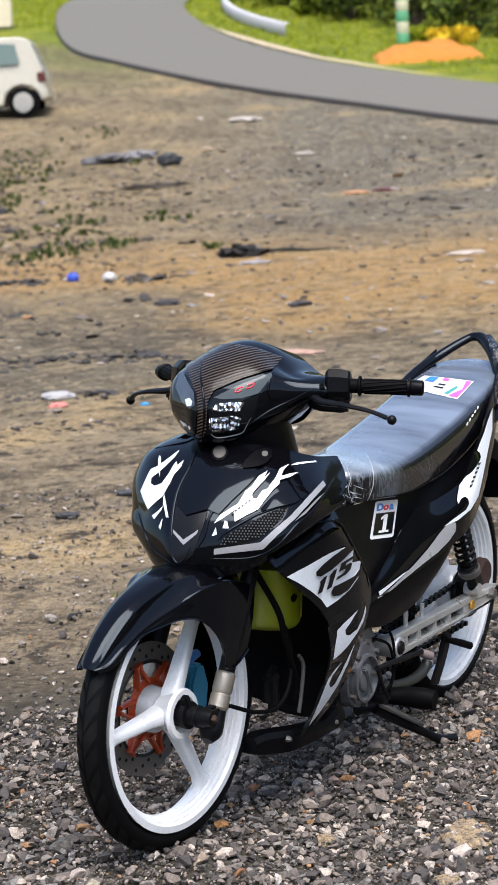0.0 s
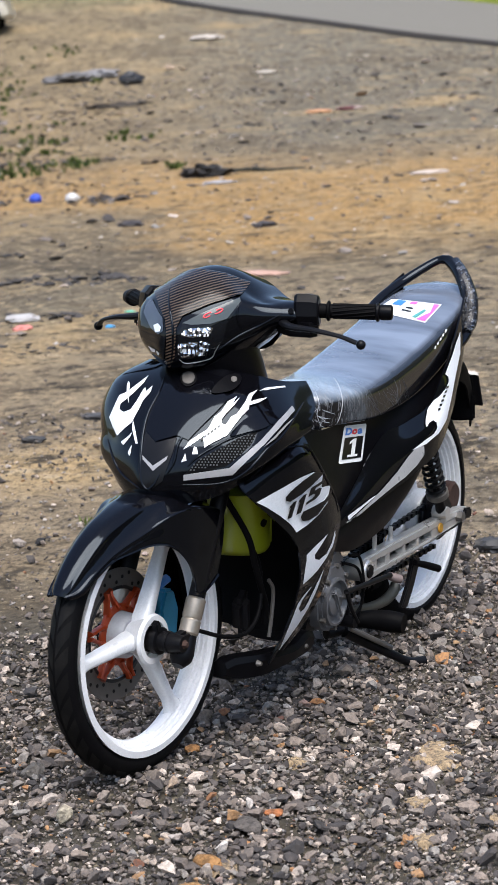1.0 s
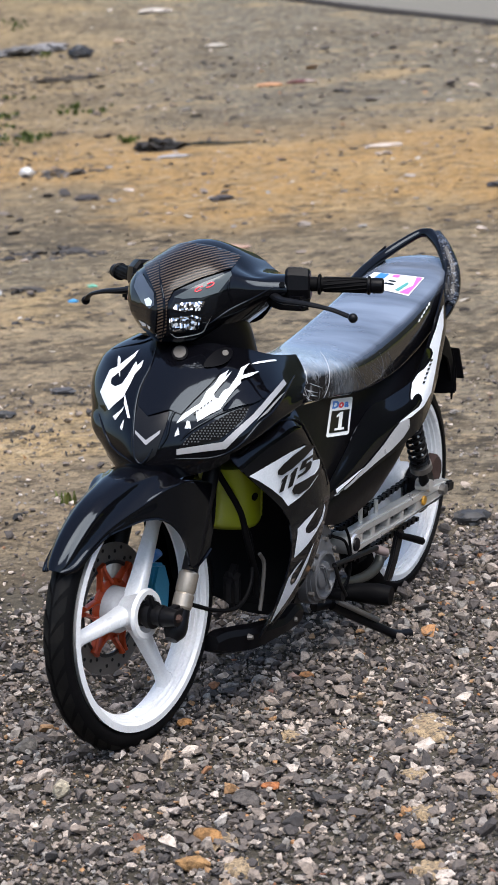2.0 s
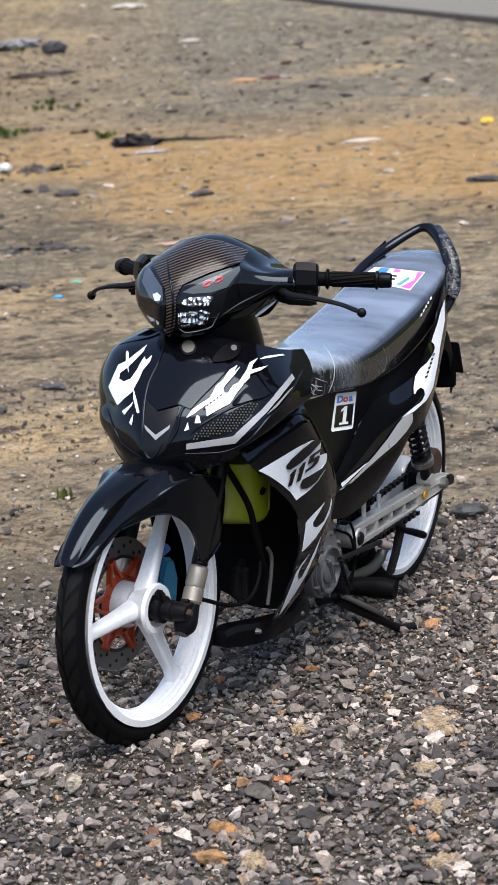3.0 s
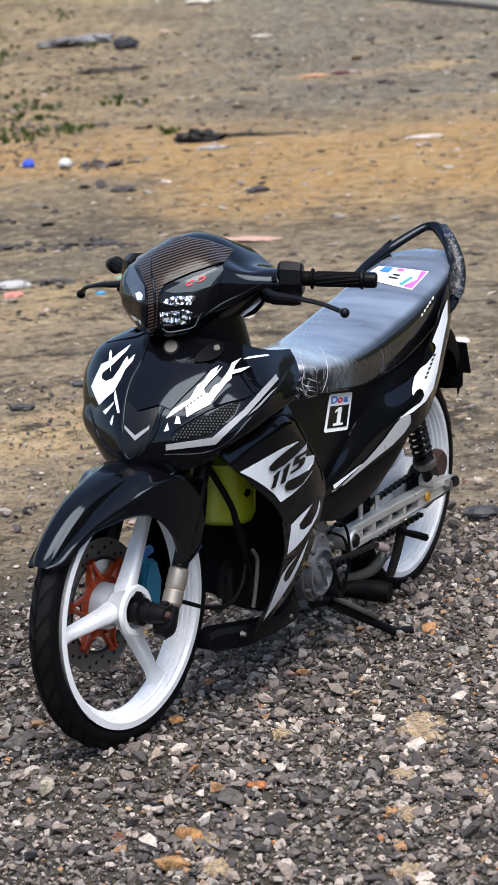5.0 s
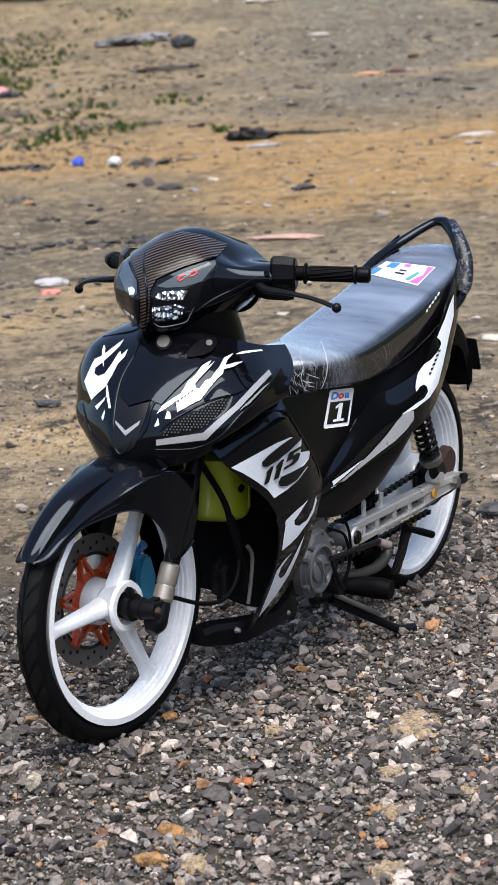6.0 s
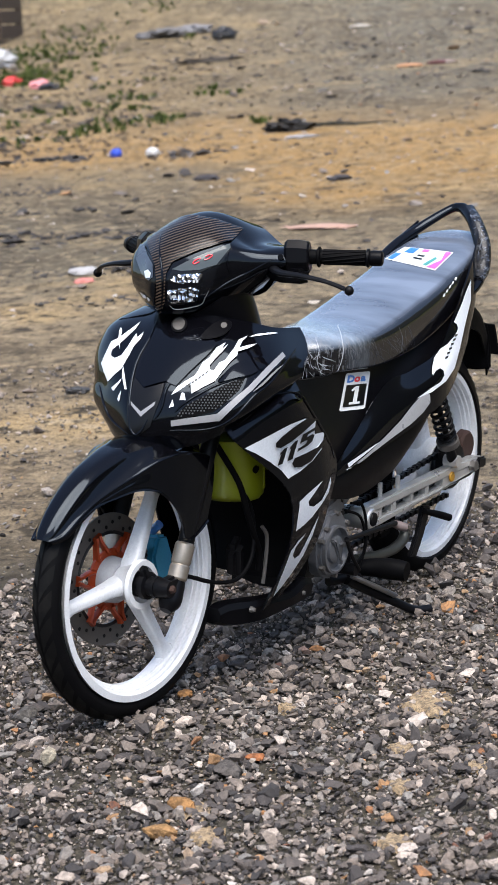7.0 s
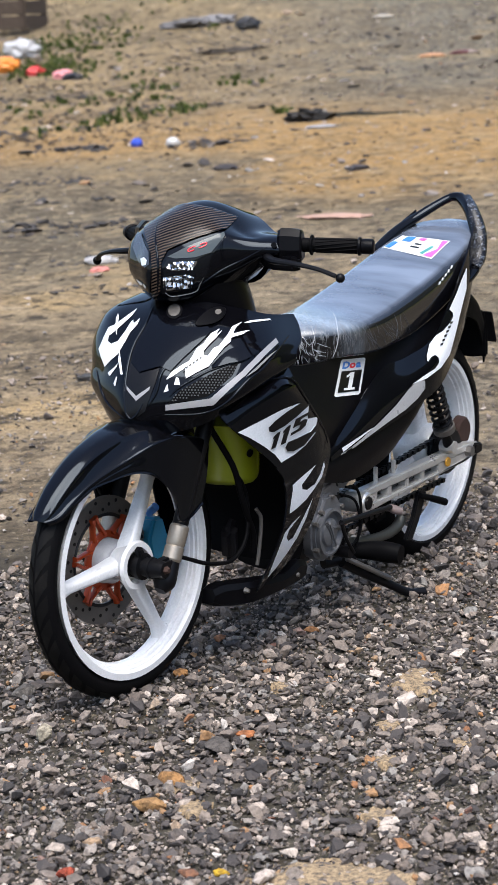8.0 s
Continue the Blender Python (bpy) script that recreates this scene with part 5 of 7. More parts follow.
part("brake_plate", lathe([(0.001, 0.012), (0.031, 0.012), (0.037, 0.006), (0.038, -0.01), (0.001, -0.01)], (-0.080, 0.070, 0.306), 28, loop=False), RUST, rw, "rust-brown brake plate")
# one beam, pierced by four slots: top rail, bottom rail and the webs between
SLOTS = ((0.402, 0.355), (0.334, 0.265), (0.249, 0.188), (0.172, 0.103))


def slot_z(x):
    return 0.2505 + 0.014 * (0.40 - x)


rail_top = [(0.488, 0.262), (0.478, 0.273), (0.460, 0.277), (0.323, 0.281), (0.126, 0.284), (0.0, 0.286), (-0.06, 0.285), (-0.108, 0.279), (-0.108, 0.266)]
rail_low = [(-0.108, 0.264), (-0.105, 0.250), (-0.03, 0.246), (0.124, 0.238), (0.321, 0.228), (0.423, 0.223), (0.452, 0.226), (0.474, 0.234), (0.486, 0.248)]
swing = part("swing_arm", slab(rail_top + [(x, slot_z(x) + 0.009) for x in (-0.03, 0.103, 0.25, 0.402, 0.48)], 0.080, 0.108, 0.004), ALLOY, bike, "brushed alloy swing arm with slotted sides")
part("lower_rail", slab(rail_low + [(x, slot_z(x) - 0.009) for x in (0.47, 0.402, 0.25, 0.103, -0.03)], 0.080, 0.108, 0.004), ALLOY, swing)
ends = [0.476] + [x for pair in SLOTS for x in pair] + [-0.06]
for x1, x0 in zip(ends[::2], ends[1::2]):
    part("web", slab([(x0, slot_z(x0) - 0.012), (x1, slot_z(x1) - 0.012), (x1, slot_z(x1) + 0.012), (x0, slot_z(x0) + 0.012)], 0.084, 0.1055, 0.002), ALLOY, swing)
part("back_plate", slab([(0.42, 0.236), (0.42, 0.264), (0.06, 0.268), (0.06, 0.244)], 0.079, 0.0835, 0.001), PBLACK, swing)
for x in (0.385, 0.300):
    part("guide_pin", tube([(x, 0.09, 0.272), (x, 0.09, 0.312)], 0.0055, 8, 1), ALLOY, swing)
part("pivot", tube([(0.468, 0.045, 0.250), (0.468, 0.114, 0.250), (0.468, 0.118, 0.250)], [0.0245, 0.0245, 0.021], 24, 1), ALLOY, swing)
part("pivot_bolt", tube([(0.468, 0.115, 0.250), (0.468, 0.122, 0.250)], [0.017, 0.014], 18, 1), DARKMETAL, swing)
part("chain_adjuster", slab([(-0.112, 0.278), (-0.075, 0.281), (-0.068, 0.256), (-0.112, 0.252)], 0.104, 0.116, 0.004), DARKMETAL, swing)
part("axle_nut", tube([(-0.045, 0.10, 0.268), (-0.045, 0.122, 0.268)], 0.013, 6, 1), STEEL, swing)
part("adjuster_plate", lathe([(0.001, 0.004), (0.0105, 0.004), (0.012, 0.002), (0.012, 0.0), (0.001, 0.0)], ADJUSTER, 20, loop=False), YELLOW, swing, "yellow adjuster plate")
part("swing_arm", slab([(0.47, 0.285), (0.10, 0.300), (-0.095, 0.266), (-0.095, 0.250), (0.10, 0.243), (0.40, 0.222), (0.485, 0.262)], -0.108, -0.080, 0.005), ALLOY, bike, "brushed alloy swing arm")
for z0, z1, nm in ((0.262, 0.312, "upper"), (0.178, 0.197, "lower")):
    bm = bmesh.new()
    for k in range(44):
        u = k / 43
        x, z = 0.56 - 0.56 * u, z0 + (z1 - z0) * u
        slab([(x - 0.0075, z - 0.005), (x + 0.0045, z - 0.005), (x + 0.0045, z + 0.005), (x - 0.0075, z + 0.005)], 0.058 - 0.003 * (k % 2), 0.066 + 0.003 * (k % 2), 0.0, bm)
    part("chain", bm, DARKMETAL, bike, "oily black drive chain")

# rear shock absorber
SH0, SH1 = Vector((0.055, 0.108, 0.298)), Vector((0.206, 0.112, 0.553))
shock = part("shock_absorber", tube([SH0, SH0.lerp(SH1, 0.35), SH1], [0.014, 0.007, 0.006], 14, 2), DARKMETAL, bike, "black coil-over rear shock absorber")
coil = [SH0.lerp(SH1, 0.20 + 0.70 * k / 132) + Vector((0.021 * math.cos(k * 2 * math.pi / 12) * 0.86, 0.021 * math.sin(k * 2 * math.pi / 12), -0.021 * math.cos(k * 2 * math.pi / 12) * 0.51)) for k in range(133)]
part("spring", tube(coil, 0.0042, 8, 1), DARKMETAL, shock, "black coil spring")
part("spring_seat", tube([SH0.lerp(SH1, 0.18), SH0.lerp(SH1, 0.23)], 0.027, 18, 1), STEEL, shock)
part("shock_eye", tube([SH0 + Vector((0, -0.02, 0)), SH0 + Vector((0, 0.016, 0))], 0.015, 16, 1), ALLOY, shock)
part("top_bolt", tube([SH1 + Vector((0, -0.01, -0.03)), SH1 + Vector((0, 0.025, -0.03))], 0.012, 8, 1), PURPLE, shock, "purple anodised bolt")

# foot controls and side stand
peg = part("footrest", tube([(0.54, 0.08, 0.150), (0.50, 0.13, 0.150), (0.488, 0.18, 0.150), (0.484, 0.212, 0.149)], [0.012, 0.020, 0.024, 0.021], 14, 4), MATT, bike, "black rubber footrest")
part("mount", tube([(0.60, 0.08, 0.135), (0.52, 0.11, 0.135)], 0.012, 10, 2), DARKMETAL, peg)
part("pillion_footrest", tube([(0.182, 0.10, 0.203), (0.135, 0.112, 0.187), (0.092, 0.12, 0.171)], [0.007, 0.009, 0.009], 10, 3), MATT, bike, "folded black pillion footrest")
part("footrest_bracket", slab([(0.135, 0.205), (0.172, 0.212), (0.200, 0.150), (0.235, 0.105), (0.205, 0.098), (0.172, 0.140)], 0.082, 0.094, 0.003), DARKMETAL, bike, "black pillion bracket")
part("curved_pipe", tube([(0.20, 0.06, 0.150), (0.212, 0.06, 0.136), (0.24, 0.06, 0.127), (0.28, 0.06, 0.124), (0.35, 0.06, 0.130), (0.44, 0.06, 0.145)], [0.012, 0.013, 0.013, 0.012, 0.011, 0.010], 14, 5), worn("dull_grey_pipe", (0.09, 0.09, 0.078), 0.4, 0.6, amount=0.4), bike, "dull grey curved pipe below the engine")
part("hanger", slab([(0.265, 0.225), (0.335, 0.222), (0.325, 0.160), (0.272, 0.160)], 0.030, 0.060, 0.006), MATT, bike, "black frame bracket")
gear = part("gear_lever", tube([(0.632, 0.142, 0.245), (0.57, 0.141, 0.241), (0.51, 0.14, 0.237), (0.40, 0.138, 0.229)], [0.006, 0.0055, 0.006, 0.006], 10, 5), DARKMETAL, bike, "black gear lever with a pale rubber toe piece")
part("toe_piece", tube([(0.395, 0.130, 0.226), (0.386, 0.142, 0.220), (0.376, 0.154, 0.215)], [0.008, 0.0105, 0.009], 14, 2), worn("pale_worn_rubber", (0.16, 0.12, 0.115), 0.5, amount=0.4), gear, "worn pale toe piece")
part("link", tube([(0.640, 0.148, 0.246), (0.622, 0.150, 0.208), (0.588, 0.15, 0.168)], 0.0045, 10, 3), DARKMETAL, gear)
stand = part("side_stand", tube([(0.565, 0.108, 0.135), (0.515, 0.130, 0.104), (0.445, 0.165, 0.062), (0.400, 0.190, 0.036), (0.362, 0.208, 0.030)], [0.012, 0.012, 0.010, 0.0105, 0.012], 12, 4), DARKMETAL, bike, "black steel side stand standing on gravel")
part("stand_foot", slab([(0.338, 0.192), (0.372, 0.178), (0.398, 0.190), (0.400, 0.218), (0.366, 0.238), (0.340, 0.230)], 0.008, 0.018, 0.003, axis="z"), DARKMETAL, stand)
part("stand_spring", tube([(0.575, 0.125, 0.148), (0.46, 0.172, 0.082)], 0.006, 8, 2), STEEL, stand)
part("exhaust", tube([(0.62, -0.09, 0.16), (0.45, -0.12, 0.14), (0.30, -0.13, 0.16), (0.12, -0.15, 0.24), (-0.15, -0.16, 0.32)], [0.018, 0.02, 0.03, 0.045, 0.045], 16, 6), STEEL, bike, "dull steel exhaust")

# ---- graphics on the panels ----
VIEW_N = Vector((0.868, 0.45, 0.21)).normalized()
VIEW_U = Vector((-VIEW_N.y, VIEW_N.x, 0)).normalized()
FACE = ((1.0, 0.1, 0.6), VIEW_U, VIEW_N.cross(VIEW_U))     # a plane facing ahead-left: outlines below are metres in it


def graphic(name, outline, tree, mat, parent, label="", lift=0.0012, smooth=0, wall=0.0):
    area = sum(a[0] * b[1] - b[0] * a[1] for a, b in zip(outline, outline[1:] + outline[:1]))
    return decal(name, outline if area > 0 else outline[::-1], *FACE, tree, mat, parent, lift, 0.008, smooth, label, None, wall)


def ring_outline(c, r, n=20, squash=1.0):
    return [(c[0] + r * math.cos(k * 2 * math.pi / n), c[1] + r * squash * math.sin(k * 2 * math.pi / n)) for k in range(n)]


def inside(p, poly):
    hit = False
    for a, b in zip(poly, poly[1:] + poly[:1]):
        if (a[1] > p[1]) != (b[1] > p[1]) and p[0] < (b[0] - a[0]) * (p[1] - a[1]) / (b[1] - a[1]) + a[0]:
            hit = not hit
    return hit


def lettering(text, origin, across, up, height, tree, mat, parent, name, lift=0.003, slant=0.0, bold=0.0):
    """Letters of the built-in font pressed onto a panel; origin: lower left, across and up: ways in the plane FACE."""
    cu = bpy.data.curves.new("letters", "FONT")
    cu.body, cu.resolution_u, cu.offset = text, 3, bold
    ob = bpy.data.objects.new("letters", cu)
    me = bpy.data.meshes.new_from_object(ob)
    xs = [v.co.x for v in me.vertices]
    ys = [v.co.y for v in me.vertices]
    k, x0, y0 = 1 / (max(ys) - min(ys)), min(xs), min(ys)
    bm = bmesh.new()
    bm.from_mesh(me)
    a, b = np.array(across), np.array(up)
    o, u, v = FACE
    n = VIEW_N
    for vert in bm.verts:
        q = np.array(origin) + a * ((vert.co.x - x0) * k * height + slant * (vert.co.y - y0) * k * height) + b * (vert.co.y - y0) * k * height
        p = Vector(o) + u * q[0] + v * q[1]
        hit = tree.ray_cast(p + n * 1.0, -n, 3.0)
        vert.co = (hit[0] if hit[0] else p) + n * lift
    bpy.data.objects.remove(ob)
    return part(name, bm, mat, parent)


def crease(points, radius, tree, mat, parent, name="crease", lift=0.0, taper=0.35):
    """A rounded edge along a panel, given in the plane FACE."""
    o, u, v = FACE
    path = []
    for q in spline(points, 5):
        p = Vector(o) + u * float(q[0]) + v * float(q[1])
        path.append(press(tree, p, VIEW_N)[0] + VIEW_N * lift)
    k = len(path) - 1
    return part(name, tube(path, [radius * (taper + (1 - taper) * min(1, 4 * min(i, k - i) / k)) for i in range(k + 1)], 10, 1), mat, parent)


crease([(-0.1643, 0.1619), (-0.1717, 0.1296), (-0.1901, 0.0894), (-0.1979, 0.0586), (-0.2012, 0.0238), (-0.2025, -0.0193), (-0.199, -0.0493), (-0.1882, -0.0629), (-0.1752, -0.0534), (-0.1633, -0.0319), (-0.1527, -0.0125)], 0.0034, fair_tree, BLACK, fair)
crease([(-0.0423, 0.1152), (-0.0787, 0.0806), (-0.1127, 0.05), (-0.1304, 0.0241), (-0.1385, -0.0124), (-0.1525, -0.0361)], 0.0032, fair_tree, BLACK, fair)
crease([(-0.1119, -0.0187), (-0.0949, -0.0014), (-0.0609, 0.0202), (-0.0267, 0.0377), (0.038, 0.0579)], 0.0028, fair_tree, BLACK, fair)
crease([(0.1071, 0.111), (0.0875, 0.0769), (0.0645, 0.041), (0.038, 0.0167), (-0.0006, -0.0265), (-0.0476, -0.0491), (-0.1204, -0.053)], 0.0036, fair_tree, BLACK, fair)
crease([(-0.2749, 0.0327), (-0.2572, -0.0111), (-0.2387, -0.037), (-0.2022, -0.0623)], 0.0030, fair_tree, BLACK, fair)

crease([(0.0544, 0.0165), (0.0936, 0.0242), (0.1151, 0.0226), (0.1413, -0.0025), (0.1556, -0.0329), (0.1734, -0.0705), (0.1830, -0.1061)], 0.0026, wing_tree, BLACK, wing, lift=0.001)
crease([(-0.0703, 0.2020), (-0.0438, 0.2199), (-0.0172, 0.2378), (0.0204, 0.2568), (0.0636, 0.2808)], 0.0030, cowl_tree, BLACK, cowl)
crease([(-0.0188, 0.3075), (-0.0243, 0.2766), (-0.0139, 0.2410)], 0.0026, cowl_tree, BLACK, cowl)

W_FLAME = "white flame graphic"
graphic("flame", [(-0.0807, 0.0172), (-0.061, 0.0292), (-0.0382, 0.0413), (-0.0252, 0.0598), (-0.0105, 0.0795), (0.0004, 0.0906), (0.0009, 0.0983), (0.0193, 0.1043), (0.0353, 0.1148), (0.0189, 0.1109), (0.0035, 0.1061), (0.0069, 0.1172), (0.0172, 0.13), (0.0002, 0.1204), (-0.0068, 0.1036), (-0.0145, 0.0925), (-0.0212, 0.0815), (-0.0314, 0.0769), (-0.0412, 0.0616), (-0.0485, 0.0625), (-0.0501, 0.0701), (-0.0423, 0.081), (-0.0276, 0.0977), (-0.0171, 0.1133), (-0.0298, 0.1009), (-0.0226, 0.1154), (-0.0387, 0.1051), (-0.0502, 0.0863), (-0.0633, 0.0753), (-0.0699, 0.0612), (-0.0777, 0.0482), (-0.0834, 0.0342)], fair_tree, DECAL, fair, W_FLAME, 0.0045)
graphic("flame", [(-0.1201, 0.0144), (-0.1064, 0.0221), (-0.0856, 0.0373), (-0.0724, 0.0504), (-0.0748, 0.0536), (-0.0904, 0.0437), (-0.109, 0.0306)], fair_tree, DECAL, fair, W_FLAME)
graphic("flame", [(-0.1037, 0.0051), (-0.1, 0.02), (-0.0946, 0.018), (-0.092, 0.0053)], fair_tree, DECAL, fair, W_FLAME)
graphic("flame", [(-0.1236, -0.0101), (-0.1166, 0.007), (-0.1139, -0.0068)], fair_tree, DECAL, fair, W_FLAME)
graphic("flame", [(0.0205, 0.1300), (0.0325, 0.1362), (0.0682, 0.1426), (0.0716, 0.1394), (0.0532, 0.1360), (0.0328, 0.1317)], fair_tree, DECAL, fair, W_FLAME)
for k in range(6):
    a, b = -0.0880 + 0.0062 * k, 0.0305 + 0.0047 * k
    graphic("mark", [(a, b), (a + 0.0036, b + 0.0016), (a + 0.0046, b + 0.0052), (a + 0.0012, b + 0.0040)], fair_tree, PBLACK, fair, "", 0.0058)
graphic("flame", [(-0.2726, 0.0756), (-0.2536, 0.1189), (-0.2382, 0.1254), (-0.2123, 0.147), (-0.1984, 0.1588), (-0.2051, 0.1448), (-0.226, 0.122), (-0.2396, 0.1096), (-0.2497, 0.1019), (-0.2508, 0.0907), (-0.2416, 0.0851), (-0.2277, 0.0906), (-0.2157, 0.1095), (-0.2068, 0.1276), (-0.202, 0.1344), (-0.1994, 0.1263), (-0.1873, 0.1377), (-0.191, 0.1241), (-0.204, 0.1084), (-0.2111, 0.0906), (-0.2168, 0.0795), (-0.2244, 0.0641), (-0.2369, 0.0542), (-0.2529, 0.039), (-0.2641, 0.0578)], fair_tree, DECAL, fair, W_FLAME)
graphic("flame", [(-0.2385, 0.1242), (-0.2396, 0.1392), (-0.2376, 0.1473), (-0.2338, 0.1403), (-0.2337, 0.1276), (-0.2327, 0.1018)], fair_tree, DECAL, fair, W_FLAME, 0.0016)
graphic("flame", [(-0.2220, 0.0520), (-0.2217, 0.0718), (-0.2144, 0.0466), (-0.2088, 0.0239), (-0.2136, 0.0239)], fair_tree, DECAL, fair, W_FLAME)
graphic("flame", [(-0.2441, 0.0270), (-0.2283, 0.0390), (-0.2216, 0.0466), (-0.2243, 0.0379), (-0.2384, 0.0205)], fair_tree, DECAL, fair, W_FLAME)
graphic("flame", [(-0.2284, 0.0055), (-0.2252, 0.0141), (-0.2208, 0.0217), (-0.2222, 0.0066), (-0.2244, 0.0001)], fair_tree, DECAL, fair, W_FLAME)


def ledge(upper, lower, rise, tree, parent, name="moulded_edge"):
    """A moulded step in a panel: flush along its upper line, standing proud along its lower one, and cut back below."""
    o, u, v = FACE
    rows = []
    for line, lift in ((upper, 0.0004), (lower, rise), (lower, -0.004)):
        row = []
        for q in spline(line, 6):
            p = Vector(o) + u * float(q[0]) + v * float(q[1])
            row.append(np.array(press(tree, p, VIEW_N)[0] + VIEW_N * lift))
        rows.append(row)
    half = [0.5 * (a + b) + 0.0012 * np.array(VIEW_N) for a, b in zip(rows[0], rows[1])]
    return part(name, grid_bm(np.array([rows[0], half, rows[1], rows[2]])), BLACK, parent, "", None, 30)


ledge([(-0.0076, -0.0423), (0.0381, -0.0116), (0.0686, 0.0105), (0.0882, 0.0263), (0.1052, 0.0243), (0.1190, 0.0160)], [(0.0023, -0.0464), (0.0297, -0.0311), (0.0688, -0.0111), (0.0995, 0.0091), (0.1118, 0.0126), (0.1201, 0.0094)], 0.011, wing_tree, wing)
ledge([(-0.0331, 0.0447), (-0.0050, 0.0742), (0.0237, 0.0869), (0.0513, 0.0943)], [(-0.0286, 0.0404), (0.0016, 0.0496), (0.0347, 0.0589), (0.0675, 0.0839)], 0.007, fair_tree, fair)
graphic("bonnet", [(-0.1519, 0.1456), (-0.1757, 0.1042), (-0.192, 0.0657), (-0.1925, 0.0483), (-0.1734, 0.0278), (-0.1326, 0.0398), (-0.1111, 0.0313), (-0.09, 0.0551), (-0.0582, 0.0877), (-0.0369, 0.1121), (-0.0478, 0.1209), (-0.0888, 0.1173), (-0.1162, 0.1273), (-0.1367, 0.1185)], fair_tree, BLACK, fair, "raised glossy black bonnet", 0.0035, 0, 0.005)
nose = graphic("nose_insert", [(-0.1935, 0.0461), (-0.1734, 0.0257), (-0.1336, 0.0365), (-0.1407, 0.0065), (-0.1595, -0.0469), (-0.1809, -0.0631), (-0.1981, -0.0526), (-0.2033, 0.0008)], fair_tree, PBLACK, fair, "black nose insert", 0.002)
graphic("chevron", [(-0.1978, 0.0009), (-0.1768, -0.0182), (-0.1492, 0.0012), (-0.1512, -0.0063), (-0.1767, -0.0278), (-0.1966, -0.0066)], fair_tree, GREY, nose, "grey chevron", 0.0035)
graphic("badge_ring", ring_outline((-0.1168, 0.1521), 0.0165), fair_tree, PBLACK, fair, "", 0.002)
graphic("badge", ring_outline((-0.1168, 0.1521), 0.0125), fair_tree, STEEL, fair, "round grey metal badge", 0.0035)
VENT = [(-0.1169, -0.0338), (-0.0925, -0.0059), (-0.0501, 0.0178), (-0.0182, 0.0363), (0.0193, 0.0506), (0.0086, 0.0258), (-0.018, -0.0001), (-0.0392, -0.0173)]
vent = graphic("vent_grille", VENT, fair_tree, MATT, fair, "black grille with grey dots", 0.0015)
bm = bmesh.new()
o, u, v = FACE
for i in range(34):
    for j in range(22):
        q = (-0.115 + 0.0072 * i * 0.86 + 0.0036 * (j % 2), -0.03 + 0.0052 * j)
        if inside(q, VENT) and q[1] > -0.03 + 0.25 * (q[0] + 0.115):
            p = Vector(o) + u * q[0] + v * q[1]
            hit = fair_tree.ray_cast(p + VIEW_N, -VIEW_N, 3.0)
            if hit[0]:
                bmesh.ops.create_circle(bm, cap_ends=True, segments=6, radius=0.0017, matrix=Matrix.Translation(hit[0] + VIEW_N * 0.0035) @ VIEW_N.to_track_quat("Z", "Y").to_matrix().to_4x4())
tagged(part("grille_dot", bm, material("grey_grille_dot", (0.075, 0.077, 0.082), 0.4, spec=0.2), vent), kind="stuff")
graphic("trim", [(-0.119, -0.0338), (-0.0317, -0.0194), (0.0247, 0.0324), (0.0829, 0.1019), (0.0885, 0.0931), (0.0323, 0.026), (-0.0263, -0.0321), (-0.119, -0.0445)], fair_tree, GREY, fair, "grey trim strip", 0.003)
graphic("trim", [(0.0323, 0.0217), (0.0743, 0.0681), (0.0881, 0.0797), (0.0519, 0.0371)], fair_tree, GREY, fair, "grey trim strip", 0.002)

white115 = graphic("flame_panel", [(0.0185, -0.0848), (0.0639, -0.0588), (0.0998, -0.0378), (0.1275, -0.0255), (0.1470, -0.0271), (0.1450, -0.0560), (0.1629, -0.0521), (0.1581, -0.0869), (0.141, -0.1104), (0.1202, -0.129), (0.0964, -0.1451), (0.0841, -0.1281), (0.0637, -0.1112), (0.0386, -0.0946)], wing_tree, DECAL, wing, "white flame panel with black numerals")
graphic("slash", [(0.1300, -0.0240), (0.1049, -0.0422), (0.0834, -0.0609), (0.0721, -0.074), (0.073, -0.0817), (0.0812, -0.0828), (0.1018, -0.0697), (0.1255, -0.0487), (0.1475, -0.0262)], wing_tree, PBLACK, white115, "", 0.004)
graphic("slash", [(0.1645, -0.0600), (0.1494, -0.0813), (0.1254, -0.0943), (0.1068, -0.103), (0.1016, -0.114), (0.1057, -0.1219), (0.1182, -0.1211), (0.1361, -0.1101), (0.1518, -0.0879), (0.1610, -0.0760)], wing_tree, PBLACK, white115, "", 0.004)
crease([(0.0790, -0.0770), (0.0950, -0.0650), (0.1150, -0.0470), (0.1330, -0.0310)], 0.0009, wing_tree, DECAL, white115, "line", 0.004)
crease([(0.1100, -0.1110), (0.1300, -0.1020), (0.1480, -0.0870), (0.1600, -0.0690)], 0.0009, wing_tree, DECAL, white115, "line", 0.004)
ONE = [(0.0, 0), (0.79, 0), (0.79, 1.0), (0.32, 1.0), (-0.21, 0.82), (-0.21, 0.64), (0.0, 0.70)]
FIVE = [(0, 0), (0.74, 0), (1, 0.14), (1, 0.50), (0.78, 0.64), (0.44, 0.64), (0.44, 0.80), (1, 0.80), (1, 1.0), (0.0, 1.0), (0.0, 0.46), (0.41, 0.46), (0.54, 0.40), (0.54, 0.26), (0.41, 0.20), (0.0, 0.20)]
